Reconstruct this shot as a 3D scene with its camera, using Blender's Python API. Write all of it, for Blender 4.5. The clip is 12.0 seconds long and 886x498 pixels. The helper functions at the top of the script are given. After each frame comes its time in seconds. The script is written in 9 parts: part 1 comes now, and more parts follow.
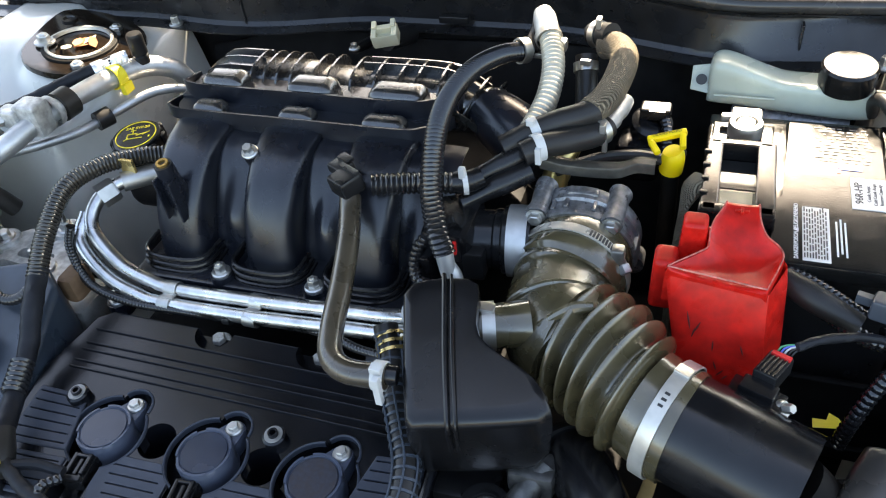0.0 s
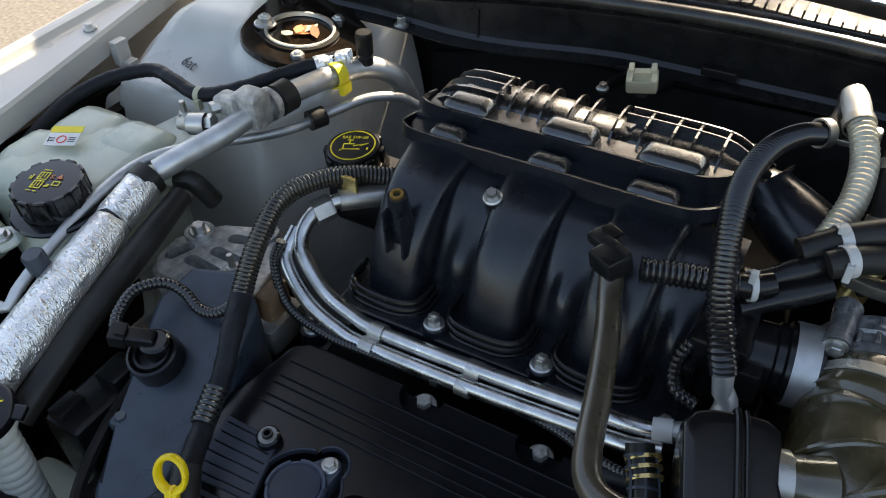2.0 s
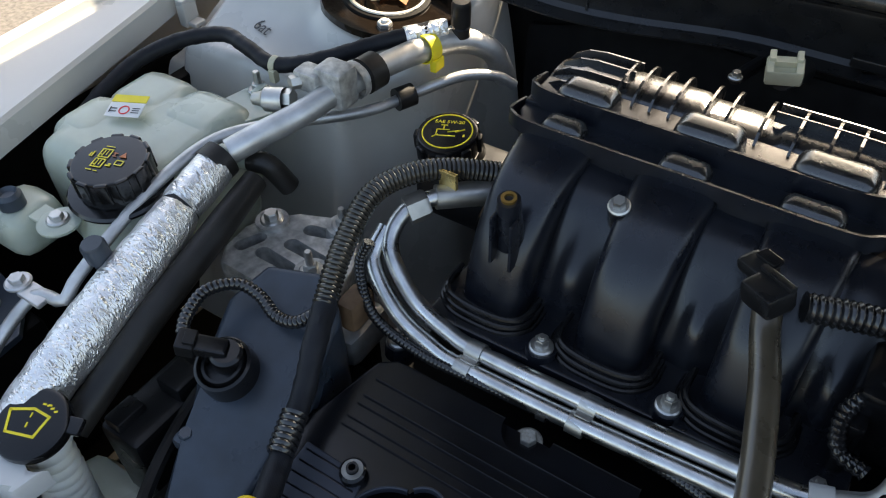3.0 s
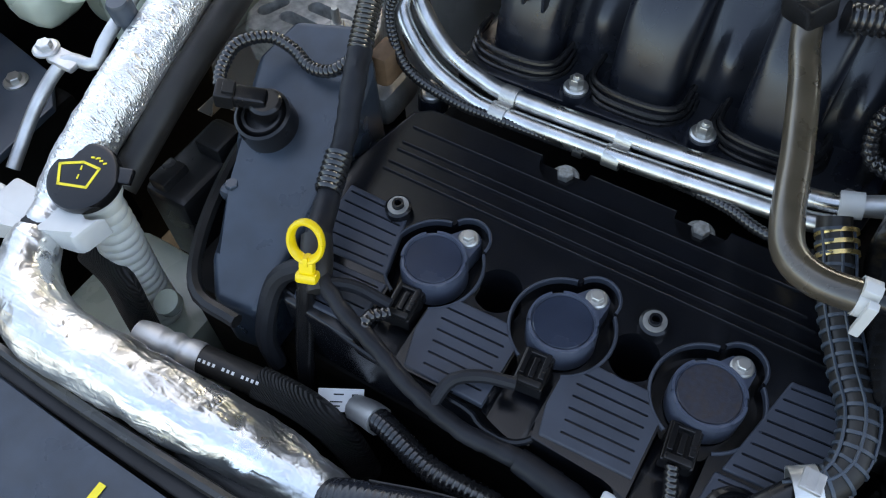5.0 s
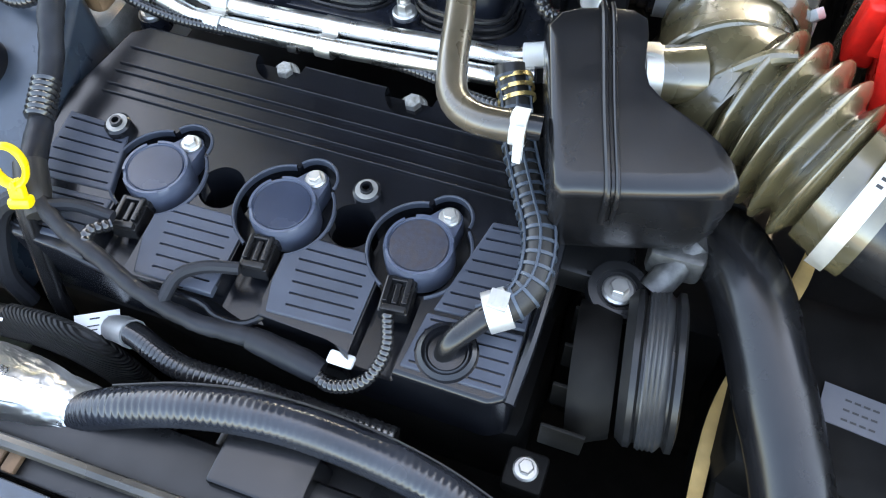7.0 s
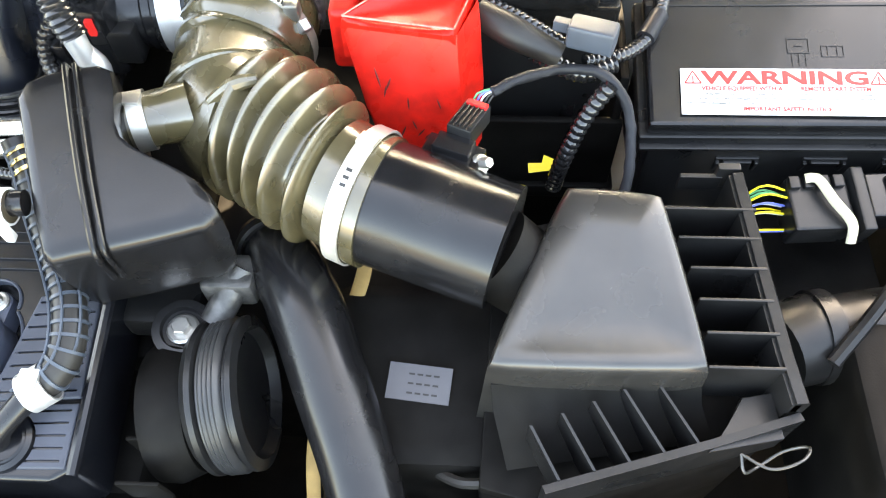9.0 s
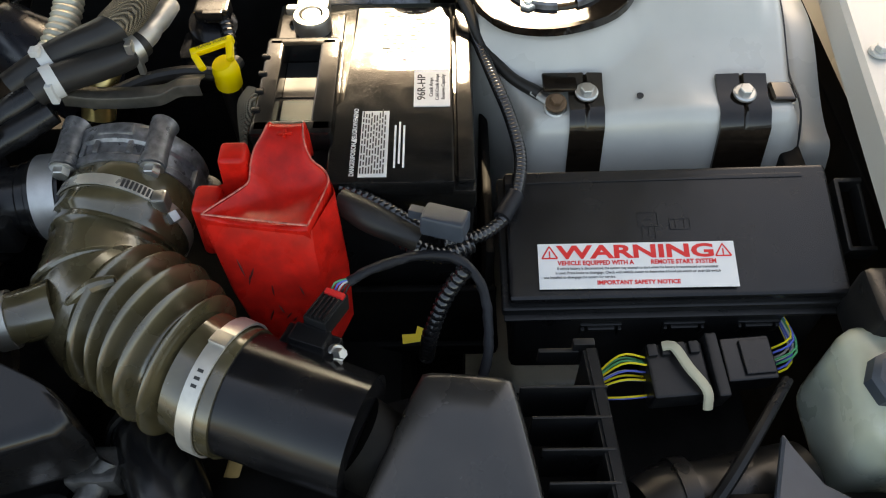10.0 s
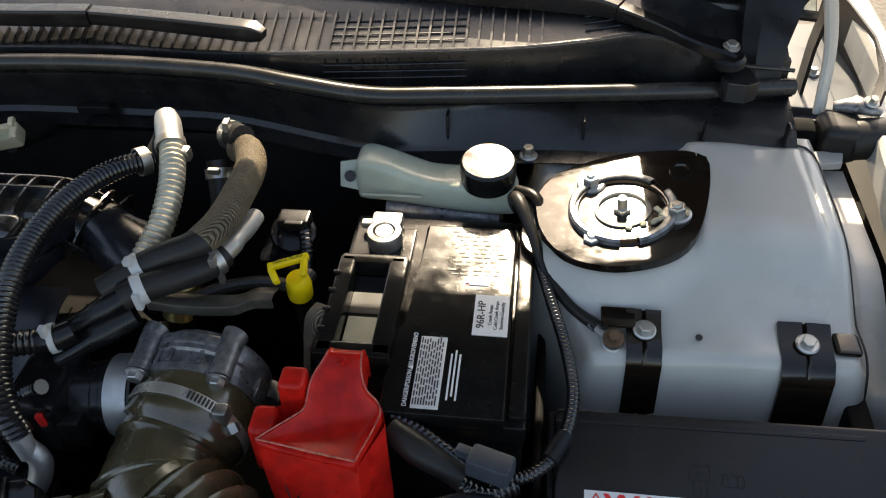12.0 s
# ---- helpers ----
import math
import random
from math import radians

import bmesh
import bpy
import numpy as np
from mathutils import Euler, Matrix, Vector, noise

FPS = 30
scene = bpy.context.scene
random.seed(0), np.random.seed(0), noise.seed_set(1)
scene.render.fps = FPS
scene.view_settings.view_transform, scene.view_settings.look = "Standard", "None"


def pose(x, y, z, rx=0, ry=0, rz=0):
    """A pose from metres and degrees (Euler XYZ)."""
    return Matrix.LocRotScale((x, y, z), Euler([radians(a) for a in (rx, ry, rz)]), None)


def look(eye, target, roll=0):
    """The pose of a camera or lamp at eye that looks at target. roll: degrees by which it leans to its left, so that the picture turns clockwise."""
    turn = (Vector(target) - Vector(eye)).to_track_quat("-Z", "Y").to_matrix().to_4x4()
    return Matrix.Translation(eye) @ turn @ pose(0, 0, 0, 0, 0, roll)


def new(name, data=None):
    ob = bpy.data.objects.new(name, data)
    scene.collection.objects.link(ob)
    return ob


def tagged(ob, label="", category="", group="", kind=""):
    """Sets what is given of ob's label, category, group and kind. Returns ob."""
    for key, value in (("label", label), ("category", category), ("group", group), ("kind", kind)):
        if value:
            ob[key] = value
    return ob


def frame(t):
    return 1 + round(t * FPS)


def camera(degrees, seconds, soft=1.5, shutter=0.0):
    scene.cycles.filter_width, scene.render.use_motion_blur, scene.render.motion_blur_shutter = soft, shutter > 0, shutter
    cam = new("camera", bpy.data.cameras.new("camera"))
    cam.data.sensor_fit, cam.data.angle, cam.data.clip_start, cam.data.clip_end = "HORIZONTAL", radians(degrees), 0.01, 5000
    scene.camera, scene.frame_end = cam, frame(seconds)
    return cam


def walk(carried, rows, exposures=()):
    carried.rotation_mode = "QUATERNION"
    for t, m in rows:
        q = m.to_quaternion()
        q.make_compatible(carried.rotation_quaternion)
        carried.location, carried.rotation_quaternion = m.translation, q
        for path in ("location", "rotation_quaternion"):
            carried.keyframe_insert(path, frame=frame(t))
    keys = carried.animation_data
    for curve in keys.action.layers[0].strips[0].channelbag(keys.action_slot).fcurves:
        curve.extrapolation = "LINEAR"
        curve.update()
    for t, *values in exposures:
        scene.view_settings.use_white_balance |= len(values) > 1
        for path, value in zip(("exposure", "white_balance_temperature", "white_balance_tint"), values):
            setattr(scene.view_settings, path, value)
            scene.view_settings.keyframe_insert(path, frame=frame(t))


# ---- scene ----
cam = camera(58.90, 12.0, soft=1.1)
PATH = [
    (0.0, 0.2719, -0.3202, 1.3532, 48.23, 5.68, 17.98),
    (0.5, 0.2248, -0.3029, 1.3539, 49.55, 4.10, 21.55),
    (1.0, 0.1722, -0.2920, 1.3604, 49.22, 3.53, 24.30),
    (1.5, 0.1252, -0.2870, 1.3565, 49.15, 2.88, 27.67),
    (2.0, 0.0811, -0.2646, 1.3493, 48.44, 1.59, 29.55),
    (2.5, 0.0165, -0.2260, 1.3338, 47.77, 0.76, 31.98),
    (2.7, -0.0027, -0.2119, 1.3258, 47.05, 1.08, 32.68),
    (4.3, -0.0587, -0.2544, 1.2972, 37.96, 1.91, 33.82),
    (4.5, -0.0479, -0.2668, 1.2887, 36.77, 2.21, 33.32),
    (5.0, -0.0148, -0.2914, 1.2714, 34.58, 2.45, 31.45),
    (5.5, 0.0232, -0.2981, 1.2609, 33.28, 2.86, 29.77),
    (6.0, 0.0523, -0.3037, 1.2632, 32.44, 3.33, 27.38),
    (6.5, 0.0899, -0.3007, 1.2608, 31.95, 3.48, 24.12),
    (6.7, 0.1060, -0.2984, 1.2577, 31.76, 2.73, 22.37),
    (8.3, 0.2723, -0.2333, 1.2551, 28.81, 1.78, 8.56),
    (8.5, 0.3001, -0.2374, 1.2592, 29.41, 2.33, 6.65),
    (9.0, 0.3541, -0.2336, 1.2781, 30.34, 1.34, 2.39),
    (9.5, 0.3889, -0.2206, 1.2998, 33.83, 1.14, -0.21),
    (10.0, 0.4350, -0.1854, 1.3275, 36.84, 0.84, -0.32),
    (10.5, 0.4768, -0.1458, 1.3442, 38.91, 0.84, 1.69),
    (11.0, 0.4926, -0.1249, 1.3735, 42.17, 1.32, 3.52),
    (11.5, 0.4720, -0.1177, 1.3815, 44.04, 1.63, 4.65),
    (12.0, 0.4518, -0.1276, 1.3971, 45.79, 2.14, 6.71),
]
EXPOSURE = [(0.0, 2.85, 7600, 10), (0.7, 1.95, 7750, 10), (1.5, 1.74, 7700, 10), (2.5, 1.82, 7650, 10), (4.5, 2.22, 7750, 10), (5.5, 3.2, 7900, 10), (6.5, 3.73, 7950, 10), (8.5, 5.25, 9650, 10), (9.0, 4.7, 9750, 10), (9.5, 3.7, 10050, 10), (10.0, 2.27, 9350, 10), (10.5, 1.42, 8250, 10), (11.5, 1.42, 8150, 10), (12.0, 1.52, 7950, 10)]
walk(cam, [(t, pose(x, y, z, rx, ry, rz)) for t, x, y, z, rx, ry, rz in PATH], EXPOSURE)

# ---- light: low afternoon sun from behind the windshield, open sky ----
SUN_AZ, SUN_EL = 0.0, 40.0
world = bpy.data.worlds.new("world")
scene.world = world
world.use_nodes = True
wn = world.node_tree.nodes
sky = wn.new("ShaderNodeTexSky")
sky.sky_type, sky.sun_disc = "NISHITA", False
sky.sun_elevation, sky.sun_rotation = radians(SUN_EL), radians(SUN_AZ)
sky.dust_density, sky.air_density, sky.ozone_density = 3.0, 1.0, 1.2
wn["Background"].inputs["Strength"].default_value = 0.125
world.node_tree.links.new(sky.outputs[0], wn["Background"].inputs["Color"])
lamp = bpy.data.lights.new("sun", "SUN")
lamp.energy, lamp.angle, lamp.color = 4.2, radians(0.8), (1.0, 0.91, 0.78)
sun = new("sun", lamp)
sun_way = Vector((math.sin(radians(SUN_AZ)) * math.cos(radians(SUN_EL)), math.cos(radians(SUN_AZ)) * math.cos(radians(SUN_EL)), math.sin(radians(SUN_EL))))
sun.matrix_world = look(sun_way * 20, (0, 0, 0))

HOOD_FOOT, HOOD_ANGLE = (0.605, 1.112), 66.0

# ---- materials ----
def surface(name, colour, rough=0.5, metal=0.0, vary=0.25, scale=40.0, bump=0.15, grain=600.0, dust=0.0, dust_colour=(0.32, 0.27, 0.2), coat=0.0, transmission=0.0, sss=0.0, spec=0.5, rvary=0.1):
    """Principled surface with mottling at two scales, dust in patches and a fine relief; sizes per metre."""
    m = bpy.data.materials.new(name)
    m.use_nodes = True
    nt, b = m.node_tree, m.node_tree.nodes["Principled BSDF"]
    nodes, link = nt.nodes, nt.links.new
    where = nodes.new("ShaderNodeTexCoord")
    big, small, patch = (nodes.new("ShaderNodeTexNoise") for _ in range(3))
    for n, s, d in ((big, scale, 4), (small, grain, 2), (patch, scale * 0.6, 6)):
        n.inputs["Scale"].default_value, n.inputs["Detail"].default_value = s, d
        link(where.outputs["Object"], n.inputs["Vector"])
    ramp = nodes.new("ShaderNodeMapRange")
    ramp.inputs[1].default_value, ramp.inputs[2].default_value = 0.3, 0.7
    ramp.inputs[3].default_value, ramp.inputs[4].default_value = 1 - vary, 1 + vary
    link(big.outputs[0], ramp.inputs[0])
    rough_map = nodes.new("ShaderNodeMapRange")
    rough_map.inputs[1].default_value, rough_map.inputs[2].default_value = 0.3, 0.7
    rough_map.inputs[3].default_value, rough_map.inputs[4].default_value = max(0.04, rough - rvary), min(1, rough + rvary)
    link(patch.outputs[0], rough_map.inputs[0])
    link(rough_map.outputs[0], b.inputs["Roughness"])
    tint = nodes.new("ShaderNodeMix")
    tint.data_type, tint.blend_type = "RGBA", "MULTIPLY"
    tint.inputs[0].default_value = 1.0
    tint.inputs[6].default_value = (*colour, 1)
    link(ramp.outputs[0], tint.inputs[7])
    out = tint.outputs[2]
    if dust:
        cover = nodes.new("ShaderNodeMapRange")
        cover.inputs[1].default_value, cover.inputs[2].default_value = 0.45, 0.75
        cover.inputs[3].default_value, cover.inputs[4].default_value = dust * 0.25, dust
        link(patch.outputs[0], cover.inputs[0])
        mix = nodes.new("ShaderNodeMix")
        mix.data_type = "RGBA"
        link(cover.outputs[0], mix.inputs[0])
        link(out, mix.inputs[6])
        mix.inputs[7].default_value = (*dust_colour, 1)
        out = mix.outputs[2]
    link(out, b.inputs["Base Color"])
    b.inputs["Metallic"].default_value = metal
    b.inputs["Coat Weight"].default_value = coat
    b.inputs["Coat Roughness"].default_value = 0.08
    b.inputs["Transmission Weight"].default_value = transmission
    b.inputs["Specular IOR Level"].default_value = spec
    if sss:
        b.inputs["Subsurface Weight"].default_value = sss
        b.inputs["Subsurface Radius"].default_value = (0.012, 0.011, 0.008)
        b.inputs["Subsurface Scale"].default_value = 0.6
    relief = nodes.new("ShaderNodeBump")
    relief.inputs["Strength"].default_value, relief.inputs["Distance"].default_value = bump, 0.00028
    link(small.outputs[0], relief.inputs["Height"])
    link(relief.outputs[0], b.inputs["Normal"])
    return m


def with_waves(m, scale, strength, distance=0.002, kind="DIAGONAL", distort=3.0):
    """Adds a banded relief (weave or crinkle) on top of a surface's own grain."""
    nt = m.node_tree
    b, where = nt.nodes["Principled BSDF"], nt.nodes.new("ShaderNodeTexCoord")
    wave, relief = nt.nodes.new("ShaderNodeTexWave"), nt.nodes.new("ShaderNodeBump")
    wave.bands_direction = kind
    wave.inputs["Scale"].default_value, wave.inputs["Distortion"].default_value, wave.inputs["Detail"].default_value = scale, distort, 3
    nt.links.new(where.outputs["Object"], wave.inputs["Vector"])
    relief.inputs["Strength"].default_value, relief.inputs["Distance"].default_value = strength, distance
    nt.links.new(wave.outputs["Fac"], relief.inputs["Height"])
    old = b.inputs["Normal"].links[0].from_socket
    nt.links.new(old, relief.inputs["Normal"])
    nt.links.new(relief.outputs[0], b.inputs["Normal"])
    return m


def creased(m, stretch, strength, distance, detail=3.0):
    """Adds sharp creases, as in foil; stretch gives the creases per metre along each axis."""
    nt = m.node_tree
    b, where = nt.nodes["Principled BSDF"], nt.nodes.new("ShaderNodeTexCoord")
    fold, relief = nt.nodes.new("ShaderNodeTexNoise"), nt.nodes.new("ShaderNodeBump")
    fold.noise_type = "RIDGED_MULTIFRACTAL"
    fold.inputs["Scale"].default_value, fold.inputs["Detail"].default_value, fold.inputs["Distortion"].default_value = 1.0, detail, 0.6
    bend = nt.nodes.new("ShaderNodeMapping")
    bend.inputs["Scale"].default_value = stretch
    nt.links.new(where.outputs["Object"], bend.inputs["Vector"])
    nt.links.new(bend.outputs[0], fold.inputs["Vector"])
    relief.inputs["Strength"].default_value, relief.inputs["Distance"].default_value = strength, distance
    nt.links.new(fold.outputs[0], relief.inputs["Height"])
    old = b.inputs["Normal"].links[0].from_socket
    nt.links.new(old, relief.inputs["Normal"])
    nt.links.new(relief.outputs[0], b.inputs["Normal"])
    return m



def droplets(m, scale, strength, size=0.3):
    """Adds a scatter of small beads of dew to a surface's relief."""
    nt = m.node_tree
    b, where = nt.nodes["Principled BSDF"], nt.nodes.new("ShaderNodeTexCoord")
    cells, bead, relief = nt.nodes.new("ShaderNodeTexVoronoi"), nt.nodes.new("ShaderNodeMapRange"), nt.nodes.new("ShaderNodeBump")
    cells.inputs["Scale"].default_value = scale
    nt.links.new(where.outputs["Object"], cells.inputs["Vector"])
    bead.interpolation_type = "SMOOTHSTEP"
    bead.inputs[1].default_value, bead.inputs[2].default_value = 0.0, size
    bead.inputs[3].default_value, bead.inputs[4].default_value = 1.0, 0.0
    nt.links.new(cells.outputs["Distance"], bead.inputs[0])
    relief.inputs["Strength"].default_value, relief.inputs["Distance"].default_value = strength, 0.0012
    nt.links.new(bead.outputs[0], relief.inputs["Height"])
    nt.links.new(b.inputs["Normal"].links[0].from_socket, relief.inputs["Normal"])
    nt.links.new(relief.outputs[0], b.inputs["Normal"])
    return m


BLACK = surface("black_plastic", (0.01, 0.01, 0.0105), 0.34, vary=0.3, dust=0.010, bump=0.2, grain=1500, spec=0.35)
BLACK_FINE = surface("black_satin_plastic", (0.007, 0.007, 0.0078), 0.22, vary=0.25, dust=0.008, bump=0.1, grain=1500, spec=0.42)
COVER = surface("valve_cover_plastic", (0.005, 0.0055, 0.0072), 0.2, vary=0.25, dust=0.002, bump=0.08, grain=1800, spec=0.4, rvary=0.05)
BLUEGREY = surface("painted_metal_cover", (0.024, 0.035, 0.050), 0.32, vary=0.25, dust=0.03, bump=0.15, grain=900)
COIL_TOP = surface("coil_cap_resin", (0.022, 0.029, 0.047), 0.26, vary=0.15, bump=0.05, spec=0.5, rvary=0.04)
COIL = surface("coil_plastic", (0.055, 0.066, 0.095), 0.36, vary=0.12, dust=0.015, bump=0.2, grain=1600)
RUBBER = surface("black_rubber", (0.017, 0.016, 0.015), 0.42, vary=0.3, dust=0.03, bump=0.3, grain=900, spec=0.35)
LOOM = surface("convoluted_loom", (0.010, 0.010, 0.011), 0.2, vary=0.3, dust=0.012, bump=0.1, spec=0.75)
TAPE = with_waves(surface("harness_tape", (0.012, 0.013, 0.016), 0.46, vary=0.3, dust=0.006, spec=0.2), 420, 0.10, 0.0006)
BROWN_RUBBER = surface("aged_rubber", (0.046, 0.036, 0.023), 0.28, vary=0.35, dust=0.05, bump=0.2, grain=700, coat=0.35, spec=0.7)
BOOT = surface("intake_rubber", (0.070, 0.057, 0.029), 0.24, spec=0.9, vary=0.3, dust=0.07, dust_colour=(0.13, 0.10, 0.055), coat=0.5, bump=0.15, grain=700)
# Near-black for grimy lower parts; also stands in for deep shade among them.
DARK = surface("grimy_shaded_dark", (0.0045, 0.0042, 0.004), 0.6, vary=0.5, dust=0.012, bump=0.3, grain=700, spec=0.1)
CAST = surface("cast_aluminium", (0.24, 0.24, 0.245), 0.38, metal=0.6, vary=0.45, scale=140, dust=0.5, dust_colour=(0.045, 0.046, 0.05), bump=0.35, grain=900, rvary=0.15)
CAST_DULL = surface("dull_casting", (0.27, 0.265, 0.25), 0.5, metal=0.6, vary=0.25, scale=60, dust=0.35, dust_colour=(0.15, 0.14, 0.12), bump=1.0, grain=700)
CLAMP = surface("clamp_steel", (0.58, 0.555, 0.50), 0.36, metal=0.6, vary=0.2, dust=0.05, bump=0.1)
STEEL = surface("zinc_steel", (0.52, 0.51, 0.48), 0.4, metal=0.95, vary=0.2, dust=0.08, bump=0.2)
TUBE = surface("bright_tube", (0.60, 0.60, 0.59), 0.30, metal=1.0, vary=0.25, scale=60, dust=0.10, bump=0.12)
ALU = surface("brushed_aluminium", (0.60, 0.60, 0.59), 0.48, metal=0.85, vary=0.2, dust=0.14, bump=0.3)
FOIL = creased(creased(surface("foil_wrap", (0.92, 0.91, 0.89), 0.36, metal=0.9, vary=0.1, bump=0.3, grain=500), (260, 480, 260), 0.9, 0.0022), (70, 160, 70), 0.7, 0.003)
FOIL_SOFT = creased(creased(surface("foil_wrap_soft", (0.74, 0.735, 0.72), 0.34, metal=0.95, vary=0.1, bump=0.3, grain=420), (10, 150, 150), 0.45, 0.0022, 3.0), (150, 150, 150), 0.45, 0.0016, 4.0)
BRASS = surface("brass", (0.6, 0.38, 0.12), 0.35, metal=1.0)
GOLD = surface("yellow_zinc", (0.75, 0.55, 0.22), 0.3, metal=0.9, vary=0.3)
GUN = surface("dark_spring_steel", (0.10, 0.098, 0.095), 0.4, metal=0.8, vary=0.2)
# Paler than the other black plastic: a bright reflection is put into the colour.
LID = surface("air_box_lid", (0.024, 0.0225, 0.021), 0.27, vary=0.2, scale=25, dust=0.012, bump=0.12, grain=1500, spec=0.65, rvary=0.06)
COIL_DIRT = surface("dusty_coil_cap", (0.022, 0.026, 0.040), 0.5, vary=0.3, scale=300, dust=0.75, dust_colour=(0.040, 0.024, 0.014), bump=0.4, grain=900)
TAN = surface("tan_fibre", (0.42, 0.26, 0.09), 0.75, vary=0.25, bump=0.6, grain=500)
BOLT_DIRT = surface("dirty_bolt", (0.34, 0.33, 0.30), 0.5, metal=0.4, vary=0.5, scale=250, dust=0.4, bump=0.6)
MOUNT = surface("mount_casting", (0.52, 0.52, 0.50), 0.45, metal=0.5, vary=0.35, scale=120, dust=0.45, dust_colour=(0.13, 0.125, 0.115), bump=0.4, grain=900, rvary=0.15)
NECK = surface("milky_neck", (0.74, 0.75, 0.68), 0.35, vary=0.12, scale=30, dust=0.06, sss=0.3)
RUST_GREY = surface("dusty_stay", (0.045, 0.042, 0.036), 0.5, metal=0.3, vary=0.4, scale=90, dust=0.3, bump=0.4)
RUST = surface("rusty_steel", (0.17, 0.10, 0.055), 0.7, metal=0.3, vary=0.5, bump=0.6, grain=900)
PAINT = surface("silver_white_paint", (0.52, 0.52, 0.49), 0.3, vary=0.05, scale=9, dust=0.10, coat=0.35, bump=0.04)
PAINT_DULL = surface("apron_paint", (0.50, 0.49, 0.45), 0.32, vary=0.08, scale=14, dust=0.12, coat=0.6, bump=0.05)
ECOAT = droplets(surface("gloss_black_steel", (0.010, 0.007, 0.005), 0.10, vary=0.4, scale=160, rvary=0.03, dust=0.02, dust_colour=(0.2, 0.12, 0.06), bump=0.05, grain=300), 380, 0.06, 0.25)
MILKY = surface("milky_plastic", (0.47, 0.515, 0.425), 0.30, vary=0.14, scale=22, dust=0.12, sss=0.28, bump=0.1, coat=0.2)
WHITE = surface("white_plastic", (0.58, 0.58, 0.56), 0.4, vary=0.06, dust=0.08)
YELLOW = surface("yellow_plastic", (0.85, 0.6, 0.01), 0.35, vary=0.1, bump=0.1)
INK_YELLOW = surface("yellow_print", (0.88, 0.70, 0.03), 0.5, vary=0.08)
RED = surface("red_cover_plastic", (0.62, 0.015, 0.010), 0.32, vary=0.25, scale=75, dust=0.3, dust_colour=(0.06, 0.006, 0.005), spec=0.25, sss=0.04, bump=0.15)
INK_RED = surface("red_print", (0.75, 0.02, 0.018), 0.5, vary=0.05)
INK_ORANGE = surface("orange_print", (0.55, 0.16, 0.05), 0.5, vary=0.2)
GLOSS_BLACK = surface("gloss_black_plastic", (0.006, 0.006, 0.0062), 0.13, vary=0.2, dust=0.004, bump=0.06, spec=0.55, rvary=0.04)
INK_BLACK = surface("black_print", (0.02, 0.02, 0.02), 0.5, vary=0.1)
INK_BLUE = surface("blue_print", (0.03, 0.12, 0.5), 0.5, vary=0.1)
LABEL = surface("white_label", (0.74, 0.74, 0.72), 0.42, vary=0.04, dust=0.04, bump=0.03)
WET_BLACK = droplets(surface("battery_lid", (0.008, 0.0078, 0.0075), 0.14, vary=0.35, scale=90, dust=0.012, bump=0.2, grain=900, rvary=0.07, spec=0.35), 330, 0.07, 0.3)
BRAID = with_waves(surface("woven_sleeve", (0.21, 0.165, 0.105), 0.65, vary=0.3, dust=0.2), 230, 0.9, 0.002, distort=0.5)
with_waves(BRAID, 260, 0.8, 0.002, "Y", 0.5)
GREEN = surface("green_wire", (0.05, 0.35, 0.15), 0.4)
BLUE_WIRE = surface("blue_wire", (0.1, 0.15, 0.6), 0.4)
CREAM = surface("cream_plastic", (0.5, 0.47, 0.33), 0.5, vary=0.1)
BELT = surface("ribbed_belt", (0.020, 0.021, 0.023), 0.36, vary=0.25, dust=0.05)
BLANKET = surface("firewall_blanket", (0.007, 0.007, 0.007), 0.85, vary=0.4, bump=0.8, grain=350, spec=0.2)
SEAL = surface("rubber_seal", (0.02, 0.02, 0.02), 0.25, vary=0.2, dust=0.1)
COWL = surface("cowl_plastic", (0.01, 0.0105, 0.012), 0.28, vary=0.4, scale=40, dust=0.04, bump=0.3, grain=900, spec=0.6)
ASPHALT = surface("asphalt", (0.12, 0.11, 0.098), 0.9, vary=0.4, scale=60, dust=0.3, dust_colour=(0.22, 0.20, 0.17), bump=1.0, grain=220)
LEAF = surface("dry_leaf", (0.45, 0.16, 0.05), 0.7, vary=0.4)
PAD = surface("grained_pad_plastic", (0.030, 0.036, 0.050), 0.5, vary=0.15, dust=0.004, bump=0.2, grain=1400, spec=0.4)
SLATE = surface("slate_plastic", (0.038, 0.050, 0.066), 0.4, vary=0.15)
GLASS = bpy.data.materials.new("windshield_glass")
GLASS.use_nodes = True
GLASS.node_tree.nodes["Principled BSDF"].inputs["Transmission Weight"].default_value = 1.0
GLASS.node_tree.nodes["Principled BSDF"].inputs["Roughness"].default_value = 0.02
GLASS.node_tree.nodes["Principled BSDF"].inputs["Base Color"].default_value = (0.7, 0.8, 0.78, 1)
# Black plastic whose blue cast imitates the reflected sky.
MANIFOLD = surface("manifold_plastic", (0.008, 0.0095, 0.014), 0.3, vary=0.25, dust=0.004, bump=0.1, grain=1500, spec=0.6)
# Paler, warmer copy for the top: thin dust, plus sun glare painted in.
MANIFOLD_TOP = surface("dusty_sunlit_manifold", (0.022, 0.021, 0.020), 0.26, vary=0.35, scale=90, dust=0.012, bump=0.12, grain=1200, spec=1.0, coat=0.5)

# ---- mesh helpers ----
BASE = {}


